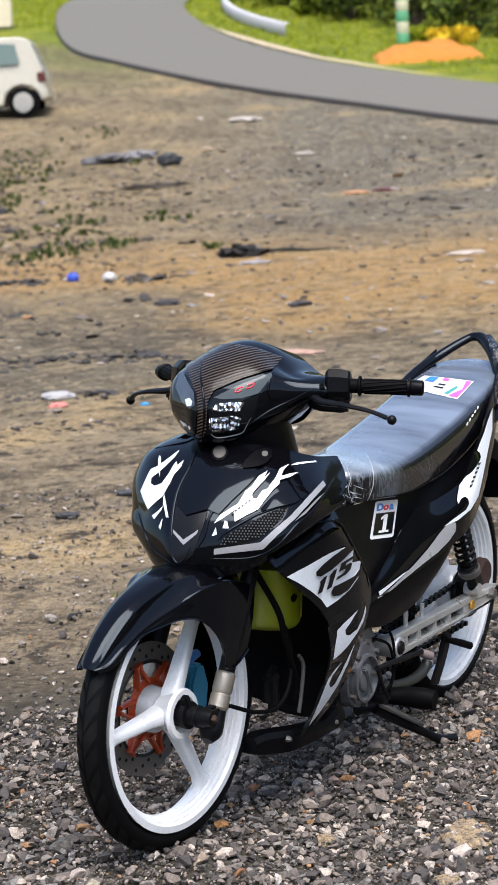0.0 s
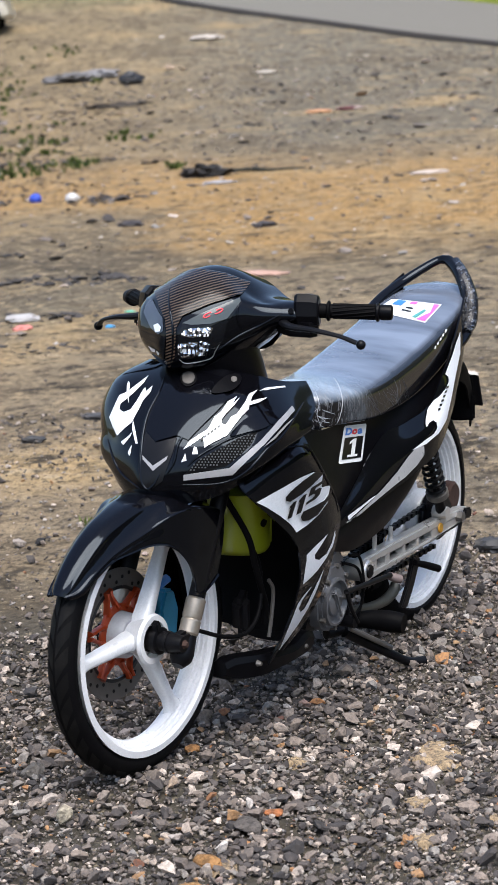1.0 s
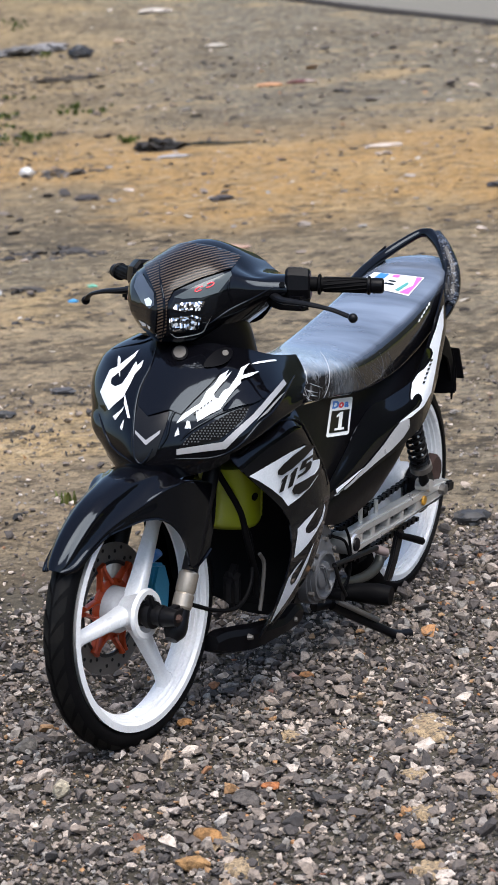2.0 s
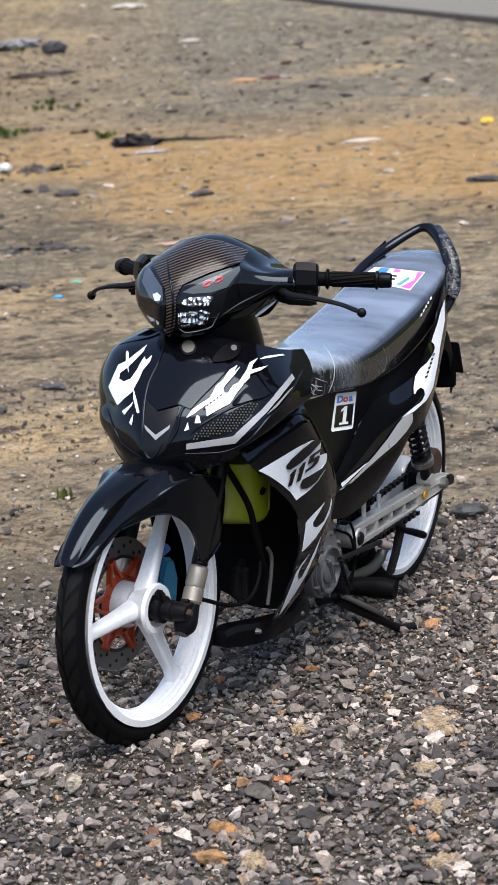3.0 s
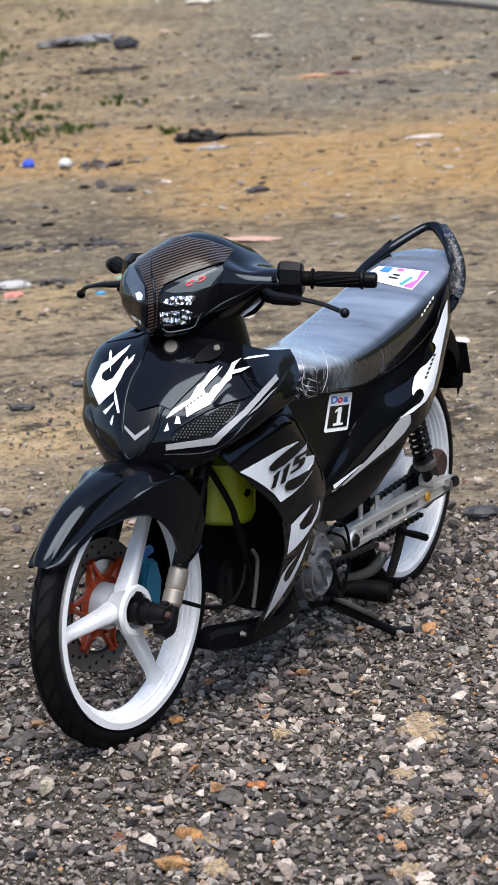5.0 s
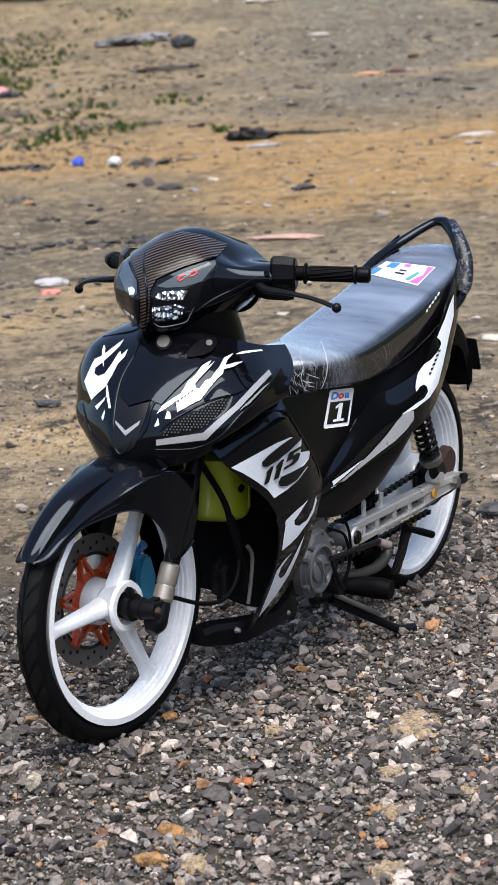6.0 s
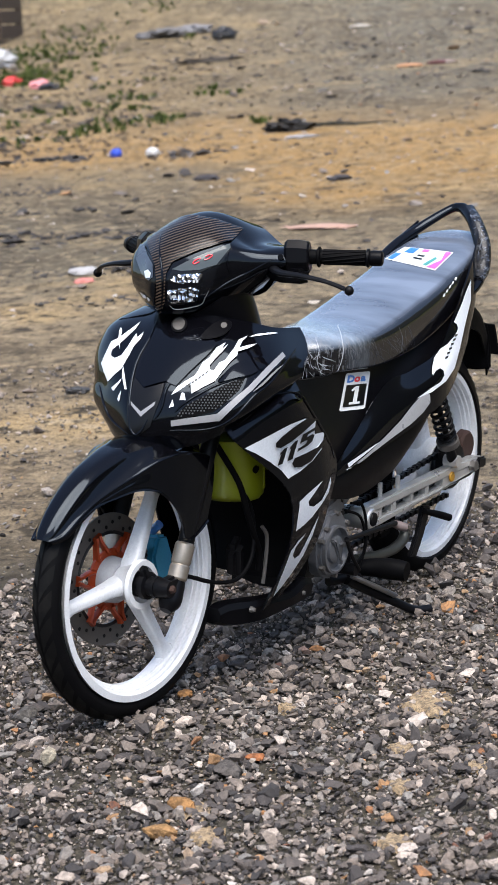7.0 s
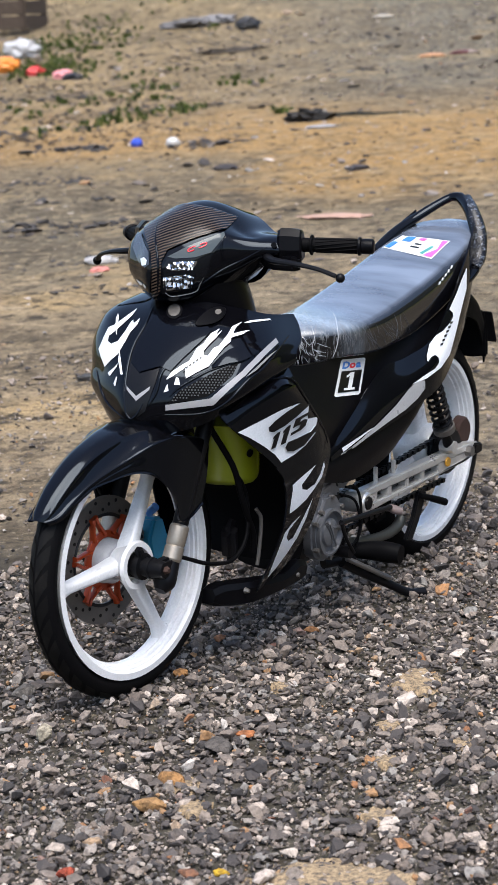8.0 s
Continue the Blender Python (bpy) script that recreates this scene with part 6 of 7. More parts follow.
for digit, (a, b), (ax, az), (ux, uz) in ((ONE, (0.0749, -0.1180), (0.0113, 0.0053), (0.0094, 0.0331)), (ONE, (0.0923, -0.1094), (0.0124, 0.0065), (0.0105, 0.0376)), (FIVE, (0.1105, -0.0905), (0.0265, 0.0165), (0.0105, 0.0345))):
    graphic("numeral", [(a + ax * x + ux * y, b + az * x + uz * y) for x, y in digit], wing_tree, PBLACK, white115, "", 0.0045)
graphic("flame", [(0.1174, -0.1918), (0.131, -0.1778), (0.1605, -0.1507), (0.1468, -0.1729), (0.1341, -0.1917), (0.1352, -0.2009), (0.1436, -0.2026), (0.1585, -0.1909), (0.169, -0.1686), (0.1752, -0.1437), (0.1765, -0.1552), (0.1712, -0.1768), (0.1585, -0.199), (0.1415, -0.2233), (0.1257, -0.2394), (0.111, -0.251), (0.1142, -0.2247), (0.1174, -0.2021)], wing_tree, DECAL, wing, W_FLAME)
graphic("flame", [(0.1306, -0.2554), (0.1148, -0.2715), (0.101, -0.2912), (0.0877, -0.3281), (0.0742, -0.3632), (0.0648, -0.3871), (0.081, -0.3672), (0.1027, -0.3369), (0.1235, -0.3028), (0.1412, -0.2623), (0.1542, -0.221), (0.1412, -0.2482), (0.1271, -0.279), (0.115, -0.303), (0.1068, -0.3089), (0.1039, -0.3011), (0.1094, -0.2849), (0.1222, -0.2674)], wing_tree, DECAL, wing, W_FLAME)

# headlamp face
GLASSY = material("grey_lamp_glass", (0.060, 0.072, 0.076), 0.08, 0.0, 0.15, 0.35)
visor = graphic("visor", [(-0.1532, 0.1737), (-0.1600, 0.1846), (-0.1585, 0.2284), (-0.1611, 0.263), (-0.1789, 0.3011), (-0.1931, 0.3300), (-0.1750, 0.3440), (-0.1544, 0.3560), (-0.1329, 0.3650), (-0.1071, 0.3690), (-0.0504, 0.3595), (-0.0015, 0.3444), (-0.0189, 0.3147), (-0.0773, 0.2942), (-0.1287, 0.2711), (-0.1402, 0.2489), (-0.1429, 0.1945)], cowl_tree, CARBON, cowl, "carbon-fibre pattern visor", 0.004, 0, 0.006)
crease([(-0.1349, 0.3600), (-0.1557, 0.3400), (-0.1565, 0.2991), (-0.1485, 0.2558), (-0.1469, 0.2147), (-0.1515, 0.1759)], 0.0026, cowl_tree, BLACK, visor, "crease", 0.004)
lamp = graphic("headlamp", [(-0.1362, 0.2393), (-0.1266, 0.2611), (-0.0899, 0.2774), (-0.0208, 0.3084), (-0.0165, 0.2984), (-0.0444, 0.2586), (-0.0507, 0.2277), (-0.0723, 0.2008), (-0.1058, 0.1916), (-0.1351, 0.1892)], cowl_tree, LENS, cowl, "smoked headlamp lens with bright reflectors", 0.002)
graphic("lens_glass", [(-0.1290, 0.2570), (-0.0899, 0.2774), (-0.0208, 0.3084), (-0.0185, 0.3010), (-0.0440, 0.2680), (-0.0750, 0.2570), (-0.1100, 0.2540)], cowl_tree, GLASSY, lamp, "grey reflective upper lens", 0.003)
rng = np.random.default_rng(8)
# two rows of faceted reflectors, cut by dark vanes
for row, vanes in (([(-0.1310, 0.2330), (-0.1080, 0.2300), (-0.0740, 0.2400), (-0.0700, 0.2500), (-0.0900, 0.2490), (-0.1290, 0.2450)], 9), ([(-0.1375, 0.2000), (-0.1300, 0.1930), (-0.0830, 0.1990), (-0.0770, 0.2200), (-0.0900, 0.2240), (-0.1370, 0.2180)], 10)):
    graphic("reflector", row, cowl_tree, MIRROR, lamp, "bright faceted reflector", 0.0033)
    lo, hi = np.array(row).min(0), np.array(row).max(0)
    for k in range(vanes):
        x, q, h = lo[0] + (hi[0] - lo[0]) * (k + rng.uniform(0.1, 0.7)) / vanes, lo[1] + (hi[1] - lo[1]) * rng.uniform(-0.05, 0.5), (hi[1] - lo[1]) * rng.uniform(0.35, 0.7)
        w = rng.uniform(0.0012, 0.0034)
        graphic("vane", [(x, q), (x + w, q), (x + w * 1.3, q + h), (x + w * 0.5, q + h)], cowl_tree, LENS, lamp, "", 0.0042)
    for k in range(4):
        x, q = rng.uniform(lo[0], hi[0] - 0.012), rng.uniform(lo[1] + 0.002, hi[1] - 0.010)
        graphic("glint", [(x, q), (x + 0.004, q + 0.001), (x + 0.005, q + 0.006), (x + 0.001, q + 0.005)], cowl_tree, CHROME, lamp, "", 0.0048)
crease([(-0.1348, 0.1880), (-0.1193, 0.1809), (-0.0765, 0.1906), (-0.0651, 0.2065), (-0.0560, 0.2230)], 0.0010, cowl_tree, GREY, lamp, "lens_edge", 0.002)
for c, flip in (((-0.0800, 0.2735), 1), ((-0.0600, 0.2815), -1)):
    loop = [(c[0] + flip * (0.0078 * math.cos(t)) + 0.002 * math.sin(t), c[1] + 0.0044 * math.sin(t) + flip * 0.0026 * math.cos(t)) for t in np.linspace(0.75, 5.5, 15)]
    crease(loop, 0.0013, cowl_tree, RED, lamp, "marker_ring", 0.0035, 1.0)
lamp = graphic("headlamp", [(-0.2050, 0.3160), (-0.19, 0.3040), (-0.1655, 0.2765), (-0.1602, 0.2380), (-0.1640, 0.1880), (-0.1880, 0.1950), (-0.2060, 0.2110), (-0.2150, 0.2400), (-0.2125, 0.2830)], cowl_tree, LENS, cowl, "smoked headlamp lens with bright reflectors", 0.002)
graphic("lens_glass", [(-0.2077, 0.2818), (-0.2029, 0.3026), (-0.194, 0.3114), (-0.1808, 0.2884), (-0.1665, 0.2665), (-0.1650, 0.2422), (-0.1738, 0.2361), (-0.1906, 0.2498)], cowl_tree, material("pale_lamp_glass", (0.05, 0.06, 0.08), 0.10, 0.0, 0.2, 0.4), lamp, "pale reflective lens", 0.003)
graphic("bulb_reflector", [(-0.184, 0.2546), (-0.1747, 0.257), (-0.1681, 0.2499), (-0.1702, 0.2413), (-0.1791, 0.2409)], cowl_tree, CHROME, lamp, "", 0.004)
for shape in ([(-0.196, 0.2176), (-0.1812, 0.2091), (-0.1800, 0.2040), (-0.1889, 0.2067)], [(-0.1780, 0.2070), (-0.1714, 0.2016), (-0.1730, 0.1970), (-0.1770, 0.2010)]):
    graphic("reflector", shape, cowl_tree, CHROME, lamp, "", 0.0035)
key = graphic("lock_cover", [(-0.0694, 0.1207), (-0.0652, 0.1342), (-0.0481, 0.1525), (-0.0296, 0.1596), (-0.0175, 0.1553), (-0.0175, 0.1416), (-0.0294, 0.1278), (-0.051, 0.1208)], fair_tree, SATIN, fair, "oval black lock cover", 0.006, 4, 0.008)
graphic("lock", ring_outline((-0.030, 0.1470), 0.006, 14), fair_tree, STEEL, key, "", 0.0075)

# race-number sticker on the centre body
body_tree = tree_of(body)
TL, TR, BR, BL = (np.array(q) for q in ((0.1972, 0.0726), (0.2483, 0.0805), (0.2382, -0.0022), (0.1848, -0.0099)))


def on_card(a, b):
    p = (1 - b) * ((1 - a) * BL + a * BR) + b * ((1 - a) * TL + a * TR)
    return float(p[0]), float(p[1])


sticker = graphic("sticker", [on_card(a, b) for a, b in ((0.06, 0), (0.94, 0), (1, 0.04), (1, 0.96), (0.94, 1), (0.06, 1), (0, 0.96), (0, 0.04))], body_tree, PAPER, body, "white and black race-number sticker", 0.001)
graphic("field", [on_card(a, b) for a, b in ((0.09, 0.10), (0.91, 0.10), (0.91, 0.68), (0.09, 0.68))], body_tree, PBLACK, sticker, "", 0.002)
acr, upw = (BR - BL) / np.linalg.norm(BR - BL), (TL - BL) / np.linalg.norm(TL - BL)
for ch, a, wd, mt in (("D", 0.12, 0.0, PBLUE), ("o", 0.40, 0.0, RED), ("a", 0.66, 0.0, PBLUE)):
    lettering(ch, on_card(a, 0.74), acr, upw, 0.0165 if ch == "D" else 0.0125, body_tree, mt, sticker, "letter", 0.003, 0.0, 0.05)
graphic("numeral", [on_card(a, b) for a, b in ((0.30, 0.15), (0.72, 0.15), (0.72, 0.21), (0.60, 0.21), (0.60, 0.63), (0.46, 0.63), (0.32, 0.55), (0.32, 0.49), (0.44, 0.53), (0.44, 0.21), (0.30, 0.21))], body_tree, PAPER, sticker, "", 0.003)

tailw = graphic("flame", [(0.471, 0.302), (0.4714, 0.2531), (0.46, 0.2038), (0.4469, 0.143), (0.4346, 0.095), (0.4149, 0.0638), (0.3833, 0.0382), (0.3502, 0.0228), (0.3833, 0.048), (0.4027, 0.0617), (0.4107, 0.0764), (0.4085, 0.0870), (0.4012, 0.0913), (0.3920, 0.0860), (0.3855, 0.0750), (0.3829, 0.0800), (0.3837, 0.0932), (0.3882, 0.1166), (0.4016, 0.1359), (0.4174, 0.1475), (0.4307, 0.1640), (0.4385, 0.1770), (0.4410, 0.1850), (0.4390, 0.1940), (0.4315, 0.1990), (0.4385, 0.2170), (0.4491, 0.242), (0.4595, 0.2738)], cover_tree, DECAL, cover, W_FLAME, 0.003)
for k in range(6):
    a, b = 0.4110 + 0.0042 * k, 0.112 + 0.0105 * k
    graphic("mark", [(a, b), (a + 0.006, b + 0.003), (a + 0.0075, b + 0.008), (a + 0.001, b + 0.006)], cover_tree, PBLACK, tailw, "", 0.0045)
graphic("stripe", [(0.2400, -0.1030), (0.2640, -0.0800), (0.2850, -0.0590), (0.3165, -0.0240), (0.3435, 0.0118), (0.3640, 0.0330), (0.3790, 0.0330), (0.3800, 0.0150), (0.3641, -0.0077), (0.3365, -0.0350), (0.3016, -0.0610), (0.2564, -0.0966), (0.2055, -0.1387), (0.2030, -0.1335)], cover_tree, SILVER, cover, "silver stripe", 0.003)
graphic("stripe", [(0.2038, -0.1197), (0.2588, -0.08), (0.2696, -0.0741), (0.2063, -0.1278)], cover_tree, DECAL, cover, "white stripe", 0.0035)

# printed card under the film on the seat
card = graphic("printed_card", [(0.3199, 0.384), (0.4337, 0.3674), (0.3902, 0.3189), (0.2741, 0.3514)], seat_tree, PAPER, seat, "white, pink and blue printed card", 0.0015)


def on_label(a, b):
    p = (1 - b) * ((1 - a) * np.array((0.2741, 0.3514)) + a * np.array((0.3902, 0.3189))) + b * ((1 - a) * np.array((0.3199, 0.384)) + a * np.array((0.4337, 0.3674)))
    return float(p[0]), float(p[1])


for mt, quad in ((PBLUE, ((0.02, 0.05), (0.13, 0.05), (0.13, 0.5), (0.02, 0.5))), (PBLUE, ((0.14, 0.62), (0.32, 0.62), (0.32, 0.95), (0.14, 0.95))), (PINK, ((0.80, 0.05), (0.98, 0.05), (0.98, 0.95), (0.86, 0.95), (0.93, 0.5))), (PINK, ((0.42, 0.80), (0.55, 0.80), (0.55, 0.95), (0.42, 0.95))), (PTEAL, ((0.70, 0.12), (0.78, 0.10), (0.84, 0.55), (0.78, 0.62))), (PBLACK, ((0.42, 0.34), (0.60, 0.34), (0.60, 0.42), (0.42, 0.42))), (PBLACK, ((0.44, 0.52), (0.58, 0.52), (0.58, 0.60), (0.44, 0.60)))):
    graphic("print", [on_label(a, b) for a, b in quad], seat_tree, mt, card, "", 0.0028)
for k in range(5):
    a, b = 0.4057 + 0.0068 * k, 0.2558 + 0.0102 * k
    graphic("mark", [(a, b), (a + 0.0042, b + 0.001), (a + 0.0062, b + 0.0085), (a + 0.0026, b + 0.0075)], seat_tree, PAPER, seat, "", 0.002)


def strand(points, width, bm=None):
    """A thin ridge of film across the seat, given in the plane FACE."""
    line = spline(points, 5)
    o, u, v = FACE
    path = []
    for q in line:
        p = Vector(o) + u * float(q[0]) + v * float(q[1])
        hit = seat_tree.ray_cast(p + VIEW_N, -VIEW_N, 3.0)
        path.append((hit[0] if hit[0] else seat_tree.find_nearest(p)[0]) + VIEW_N * 0.0008)
    r = [width * (0.25 + math.sin(math.pi * k / (len(path) - 1))) for k in range(len(path))]
    return tube(path, r, 5, 1, bm)


CLEAR = material("clear_film_edge", (0.40, 0.42, 0.46), 0.2, 0.0, 0.4)
CREASE = material("fine_film_crease", (0.20, 0.21, 0.235), 0.25, 0.0, 0.4)
part("film_fold", strand([(0.1751, 0.1791), (0.1853, 0.1574), (0.1924, 0.1207), (0.1869, 0.0907), (0.1778, 0.0701)], 0.0008), CLEAR, seat)
part("film_fold", strand([(0.1300, 0.1540), (0.1420, 0.1200), (0.1380, 0.0950), (0.1480, 0.0680)], 0.0007), CLEAR, seat)
part("film_fold", strand([(0.3090, 0.1800), (0.3180, 0.1550), (0.3150, 0.1250)], 0.0005), CREASE, seat)
rng = np.random.default_rng(17)
web, knot = bmesh.new(), bmesh.new()
FOLD = ((0.095, 0.1380, 0.180, 0.226, 0.268, 0.310, 0.354), (0.166, 0.172, 0.168, 0.153, 0.155, 0.176, 0.205))
for k in range(95):           # hairs that fan out from the fold at the seat's edge
    a = rng.uniform(0.105, 0.33)
    b = float(np.interp(a, *FOLD)) - rng.uniform(0, 0.035)
    t, d = radians(rng.normal(72 - 110 * max(0.0, min(0.3, a - 0.13)), 14)), rng.uniform(0.018, 0.06)
    strand([(a, b), (a + 0.55 * d * math.cos(t), b - 0.45 * d * math.sin(t)), (a + 0.85 * d * math.cos(t), b - d * math.sin(t))], rng.uniform(0.00012, 0.0003), web)
for k in range(26):           # the crumpled corner
    a, b = rng.uniform(0.098, 0.150), rng.uniform(0.070, 0.130)
    t, d = rng.normal(1.0, 0.6), rng.uniform(0.010, 0.028)
    strand([(a, b), (a + 0.5 * d * math.cos(t) + rng.normal(0, 0.003), b - 0.5 * d * math.sin(t)), (a + d * math.cos(t), b - d * math.sin(t))], rng.uniform(0.0003, 0.0007), knot)
tagged(part("film_creases", web, CREASE, seat, "fine pale creases in clear film"), kind="stuff")
tagged(part("film_creases", knot, CLEAR, seat, "bright crumpled corner of clear film"), kind="stuff")

# ---- road, verge and distance ----
NEAR_EDGE = [(-14, 26), (-19, 12), (-24, -4), (-27.35, -11.5), (-29.2, -14.8), (-31.7, -18.9), (-35.7, -24.0), (-38.0, -26.5), (-42.4, -29.9), (-48.3, -33.9), (-52.8, -36.4), (-62, -41), (-80, -47)]
FAR_EDGE = [(-20, 27), (-25, 12), (-29, -6), (-32.2, -13.6), (-35.4, -18.4), (-37.5, -20.8), (-40.3, -23.5), (-42.2, -25.1), (-44.2, -26.7), (-49.0, -30.1), (-52.7, -32.1), (-63, -36.5), (-82, -42)]


def lay_road():
    a, b = spline(NEAR_EDGE, 6), spline(FAR_EDGE, 6)
    rows = []
    for p, q in zip(a, b):
        row = []
        for u in np.linspace(0, 1, 7):
            x, y = p * (1 - u) + q * u
            row.append((x, y, float(ground_z(x, y)) + 0.07 + 0.05 * (1 - (2 * u - 1) ** 2)))
        rows.append(row)
    top = np.array(rows)
    road = part("road", grid_bm(top[:, ::-1]), ASPHALT, None)
    tagged(road, "grey asphalt road curving uphill", "road", kind="structure")
    edge = np.stack([top[:, 0] + (0, 0, 0.012), top[:, 0] + (0.10, 0.04, -0.02), top[:, 0] + (0.13, 0.05, -0.12)], 1)
    tagged(part("road_edge", grid_bm(edge), KERBDARK, None), "dark broken edge of the asphalt", "road edge", kind="structure")


lay_road()


def sandy_shoulder():
    """A pale strip of sand along the far side of the road."""
    m = worn("pale_roadside_sand", (0.46, 0.37, 0.24), 0.95, amount=0.4, grain=30.0)
    b = spline(FAR_EDGE, 6)[14:52]
    rows = []
    for k, (x, y) in enumerate(b):
        wd = 0.25 + 1.0 * math.sin(math.pi * k / (len(b) - 1)) ** 2 + 0.2 * noise.noise((k * 0.4, 0, 3))
        rows.append([(x - u * 0.82 * wd, y - u * 0.4 * wd, float(ground_z(x - u * 0.82 * wd, y - u * 0.4 * wd)) + 0.10 - 0.03 * u) for u in (0, 0.33, 0.67, 1)])
    tagged(part("road_shoulder", grid_bm(np.array(rows)), m, None), "pale sandy strip beside the road", "road shoulder", kind="structure")


sandy_shoulder()


def leaf_mat(name, dark, mid, light):
    m = material(name, mid, 0.65, spec=0.15)
    rnd = add(m, "ShaderNodeNewGeometry").outputs["Random Per Island"]
    wire(m, ramp(m, rnd, [(0.1, dark), (0.5, mid), (0.95, light)]), bsdf(m).inputs["Base Color"])
    return m


LEAF = leaf_mat("bush_leaves", (0.02, 0.035, 0.008), (0.07, 0.11, 0.018), (0.20, 0.23, 0.03))
SUNLEAF = leaf_mat("yellow_green_leaves", (0.04, 0.06, 0.008), (0.13, 0.17, 0.014), (0.30, 0.32, 0.02))
GRASS = leaf_mat("meadow_grass", (0.12, 0.17, 0.010), (0.23, 0.28, 0.012), (0.36, 0.36, 0.018))
WEED = leaf_mat("weeds", (0.018, 0.03, 0.008), (0.045, 0.07, 0.015), (0.11, 0.12, 0.035))
BARK = worn("bark", (0.07, 0.05, 0.035), 0.9, amount=0.4)
FLOWER = leaf_mat("yellow_blossom", (0.35, 0.22, 0.01), (0.70, 0.48, 0.02), (0.80, 0.62, 0.05))


def blades(name, spots, height, mat, label, seed, category="grass", kind="stuff", width=0.12, per=5):
    """Tufts of pointed leaves."""
    rng = np.random.default_rng(seed)
    vs, fs = [], []
    for x, y in spots:
        z = on_ground(x, y)
        h = height * rng.uniform(0.5, 1.3)
        for _ in range(per):
            a, lean = rng.uniform(0, 6.28), rng.uniform(0.1, 0.8) * h
            bx_, by_ = x + rng.normal(0, 0.25 * h), y + rng.normal(0, 0.25 * h)
            wx, wy = -math.sin(a) * width * h, math.cos(a) * width * h
            k = len(vs)
            tx, ty = bx_ + math.cos(a) * lean, by_ + math.sin(a) * lean
            vs += [(bx_ - wx, by_ - wy, z - 0.01), (bx_ + wx, by_ + wy, z - 0.01), ((bx_ + tx) / 2 + wx * 0.7, (by_ + ty) / 2 + wy * 0.7, z + 0.62 * h), (tx, ty, z + h), ((bx_ + tx) / 2 - wx * 0.7, (by_ + ty) / 2 - wy * 0.7, z + 0.62 * h)]
            fs += [(k, k + 1, k + 2, k + 4), (k + 4, k + 2, k + 3)]
    me = bpy.data.meshes.new(name)
    me.from_pydata(vs, [], fs)
    me.materials.append(mat)
    return tagged(new(name, me), label, category, kind=kind)


def verge():
    rng = np.random.default_rng(51)
    spots = []
    while len(spots) < 15000:
        s, w = rng.uniform(33, 75), rng.uniform(-9, 9)
        x, y = at_view(s, w)
        if s + 1.6 * w + rng.normal(0, 0.5) > 45.5 and (w > -1.0 - 0.2 * (s - 45) or w < -3.9 - 0.05 * (s - 45)):
            spots.append((x, y))
    blades("verge_grass", spots, 0.075, GRASS, "bright green grass verge beyond the road", 52, width=0.13, per=5)


verge()


def bush(s, w, radius, height, seed, mat=None, label="dense dark green shrub on the verge", blossom=0):
    """Stems and a crown of many leaves in uneven clumps."""
    rng = np.random.default_rng(seed)
    x, y = at_view(s, w)
    z = float(ground_z(x, y))
    root = thing("shrub", Matrix.Translation((x, y, z)), label, "shrub", group="shrubs on the verge")
    bm = bmesh.new()
    for k in range(6):
        a = k * 1.05 + rng.uniform(0, 0.5)
        tube([(0.05 * math.cos(a), 0.05 * math.sin(a), -0.05), (0.3 * radius * math.cos(a), 0.3 * radius * math.sin(a), 0.45 * height), (0.7 * radius * math.cos(a), 0.7 * radius * math.sin(a), 0.85 * height)], [0.05, 0.03, 0.01], 7, 3, bm)
    part("stem", bm, BARK, root)
    vs, fs = [], []
    clumps = [(rng.normal(0, 0.45 * radius), rng.normal(0, 0.45 * radius), rng.uniform(0.15, 0.95) * height, rng.uniform(0.2, 0.42) * radius) for _ in range(26)]
    for _ in range(2600):
        cx, cy, cz, cr = clumps[rng.integers(len(clumps))]
        d = rng.normal(size=3)
        d = d / np.linalg.norm(d) * cr * rng.uniform(0.55, 1.05)
        p = np.array([cx, cy, cz]) + d
        u = rng.normal(size=3)
        u /= np.linalg.norm(u)
        v = np.cross(u, rng.normal(size=3))
        v /= np.linalg.norm(v)
        r = rng.uniform(0.05, 0.11)
        k = len(vs)
        vs += [tuple(p - u * r), tuple(p + v * r * 0.45), tuple(p + u * r), tuple(p - v * r * 0.45)]
        fs.append((k, k + 1, k + 2, k + 3))
    me = bpy.data.meshes.new("crown")
    me.from_pydata(vs, [], fs)
    me.materials.append(mat or LEAF)
    ob = new("crown", me)
    ob.parent = root
    return root


for k, (s, w, r, h) in enumerate(((47, 5.6, 1.0, 1.6), (45, 6.6, 1.1, 1.8), (49, 4.4, 1.0, 1.5), (52, 3.0, 1.2, 1.2), (53, 6.6, 1.7, 3.0), (57, 4.8, 1.8, 3.2), (60, 2.2, 1.8, 2.2), (62, 0.7, 1.3, 1.2), (58, 1.5, 1.0, 0.9), (65, -0.5, 1.3, 1.2), (54, 2.3, 0.9, 0.8))):
    bush(s, w, r, h, 60 + k, LEAF if k < 7 else SUNLEAF, "dense dark green shrub on the verge" if k < 7 else "bright yellow-green shrub on the verge")
for k, (s, w) in enumerate(((44.2, 4.45), (43.9, 4.95), (44.6, 4.1))):
    bush(s, w, 0.28, 0.30, 80 + k, FLOWER if k != 2 else GRASS, "low shrub with yellow blossom" if k != 2 else "low bright green shrub")


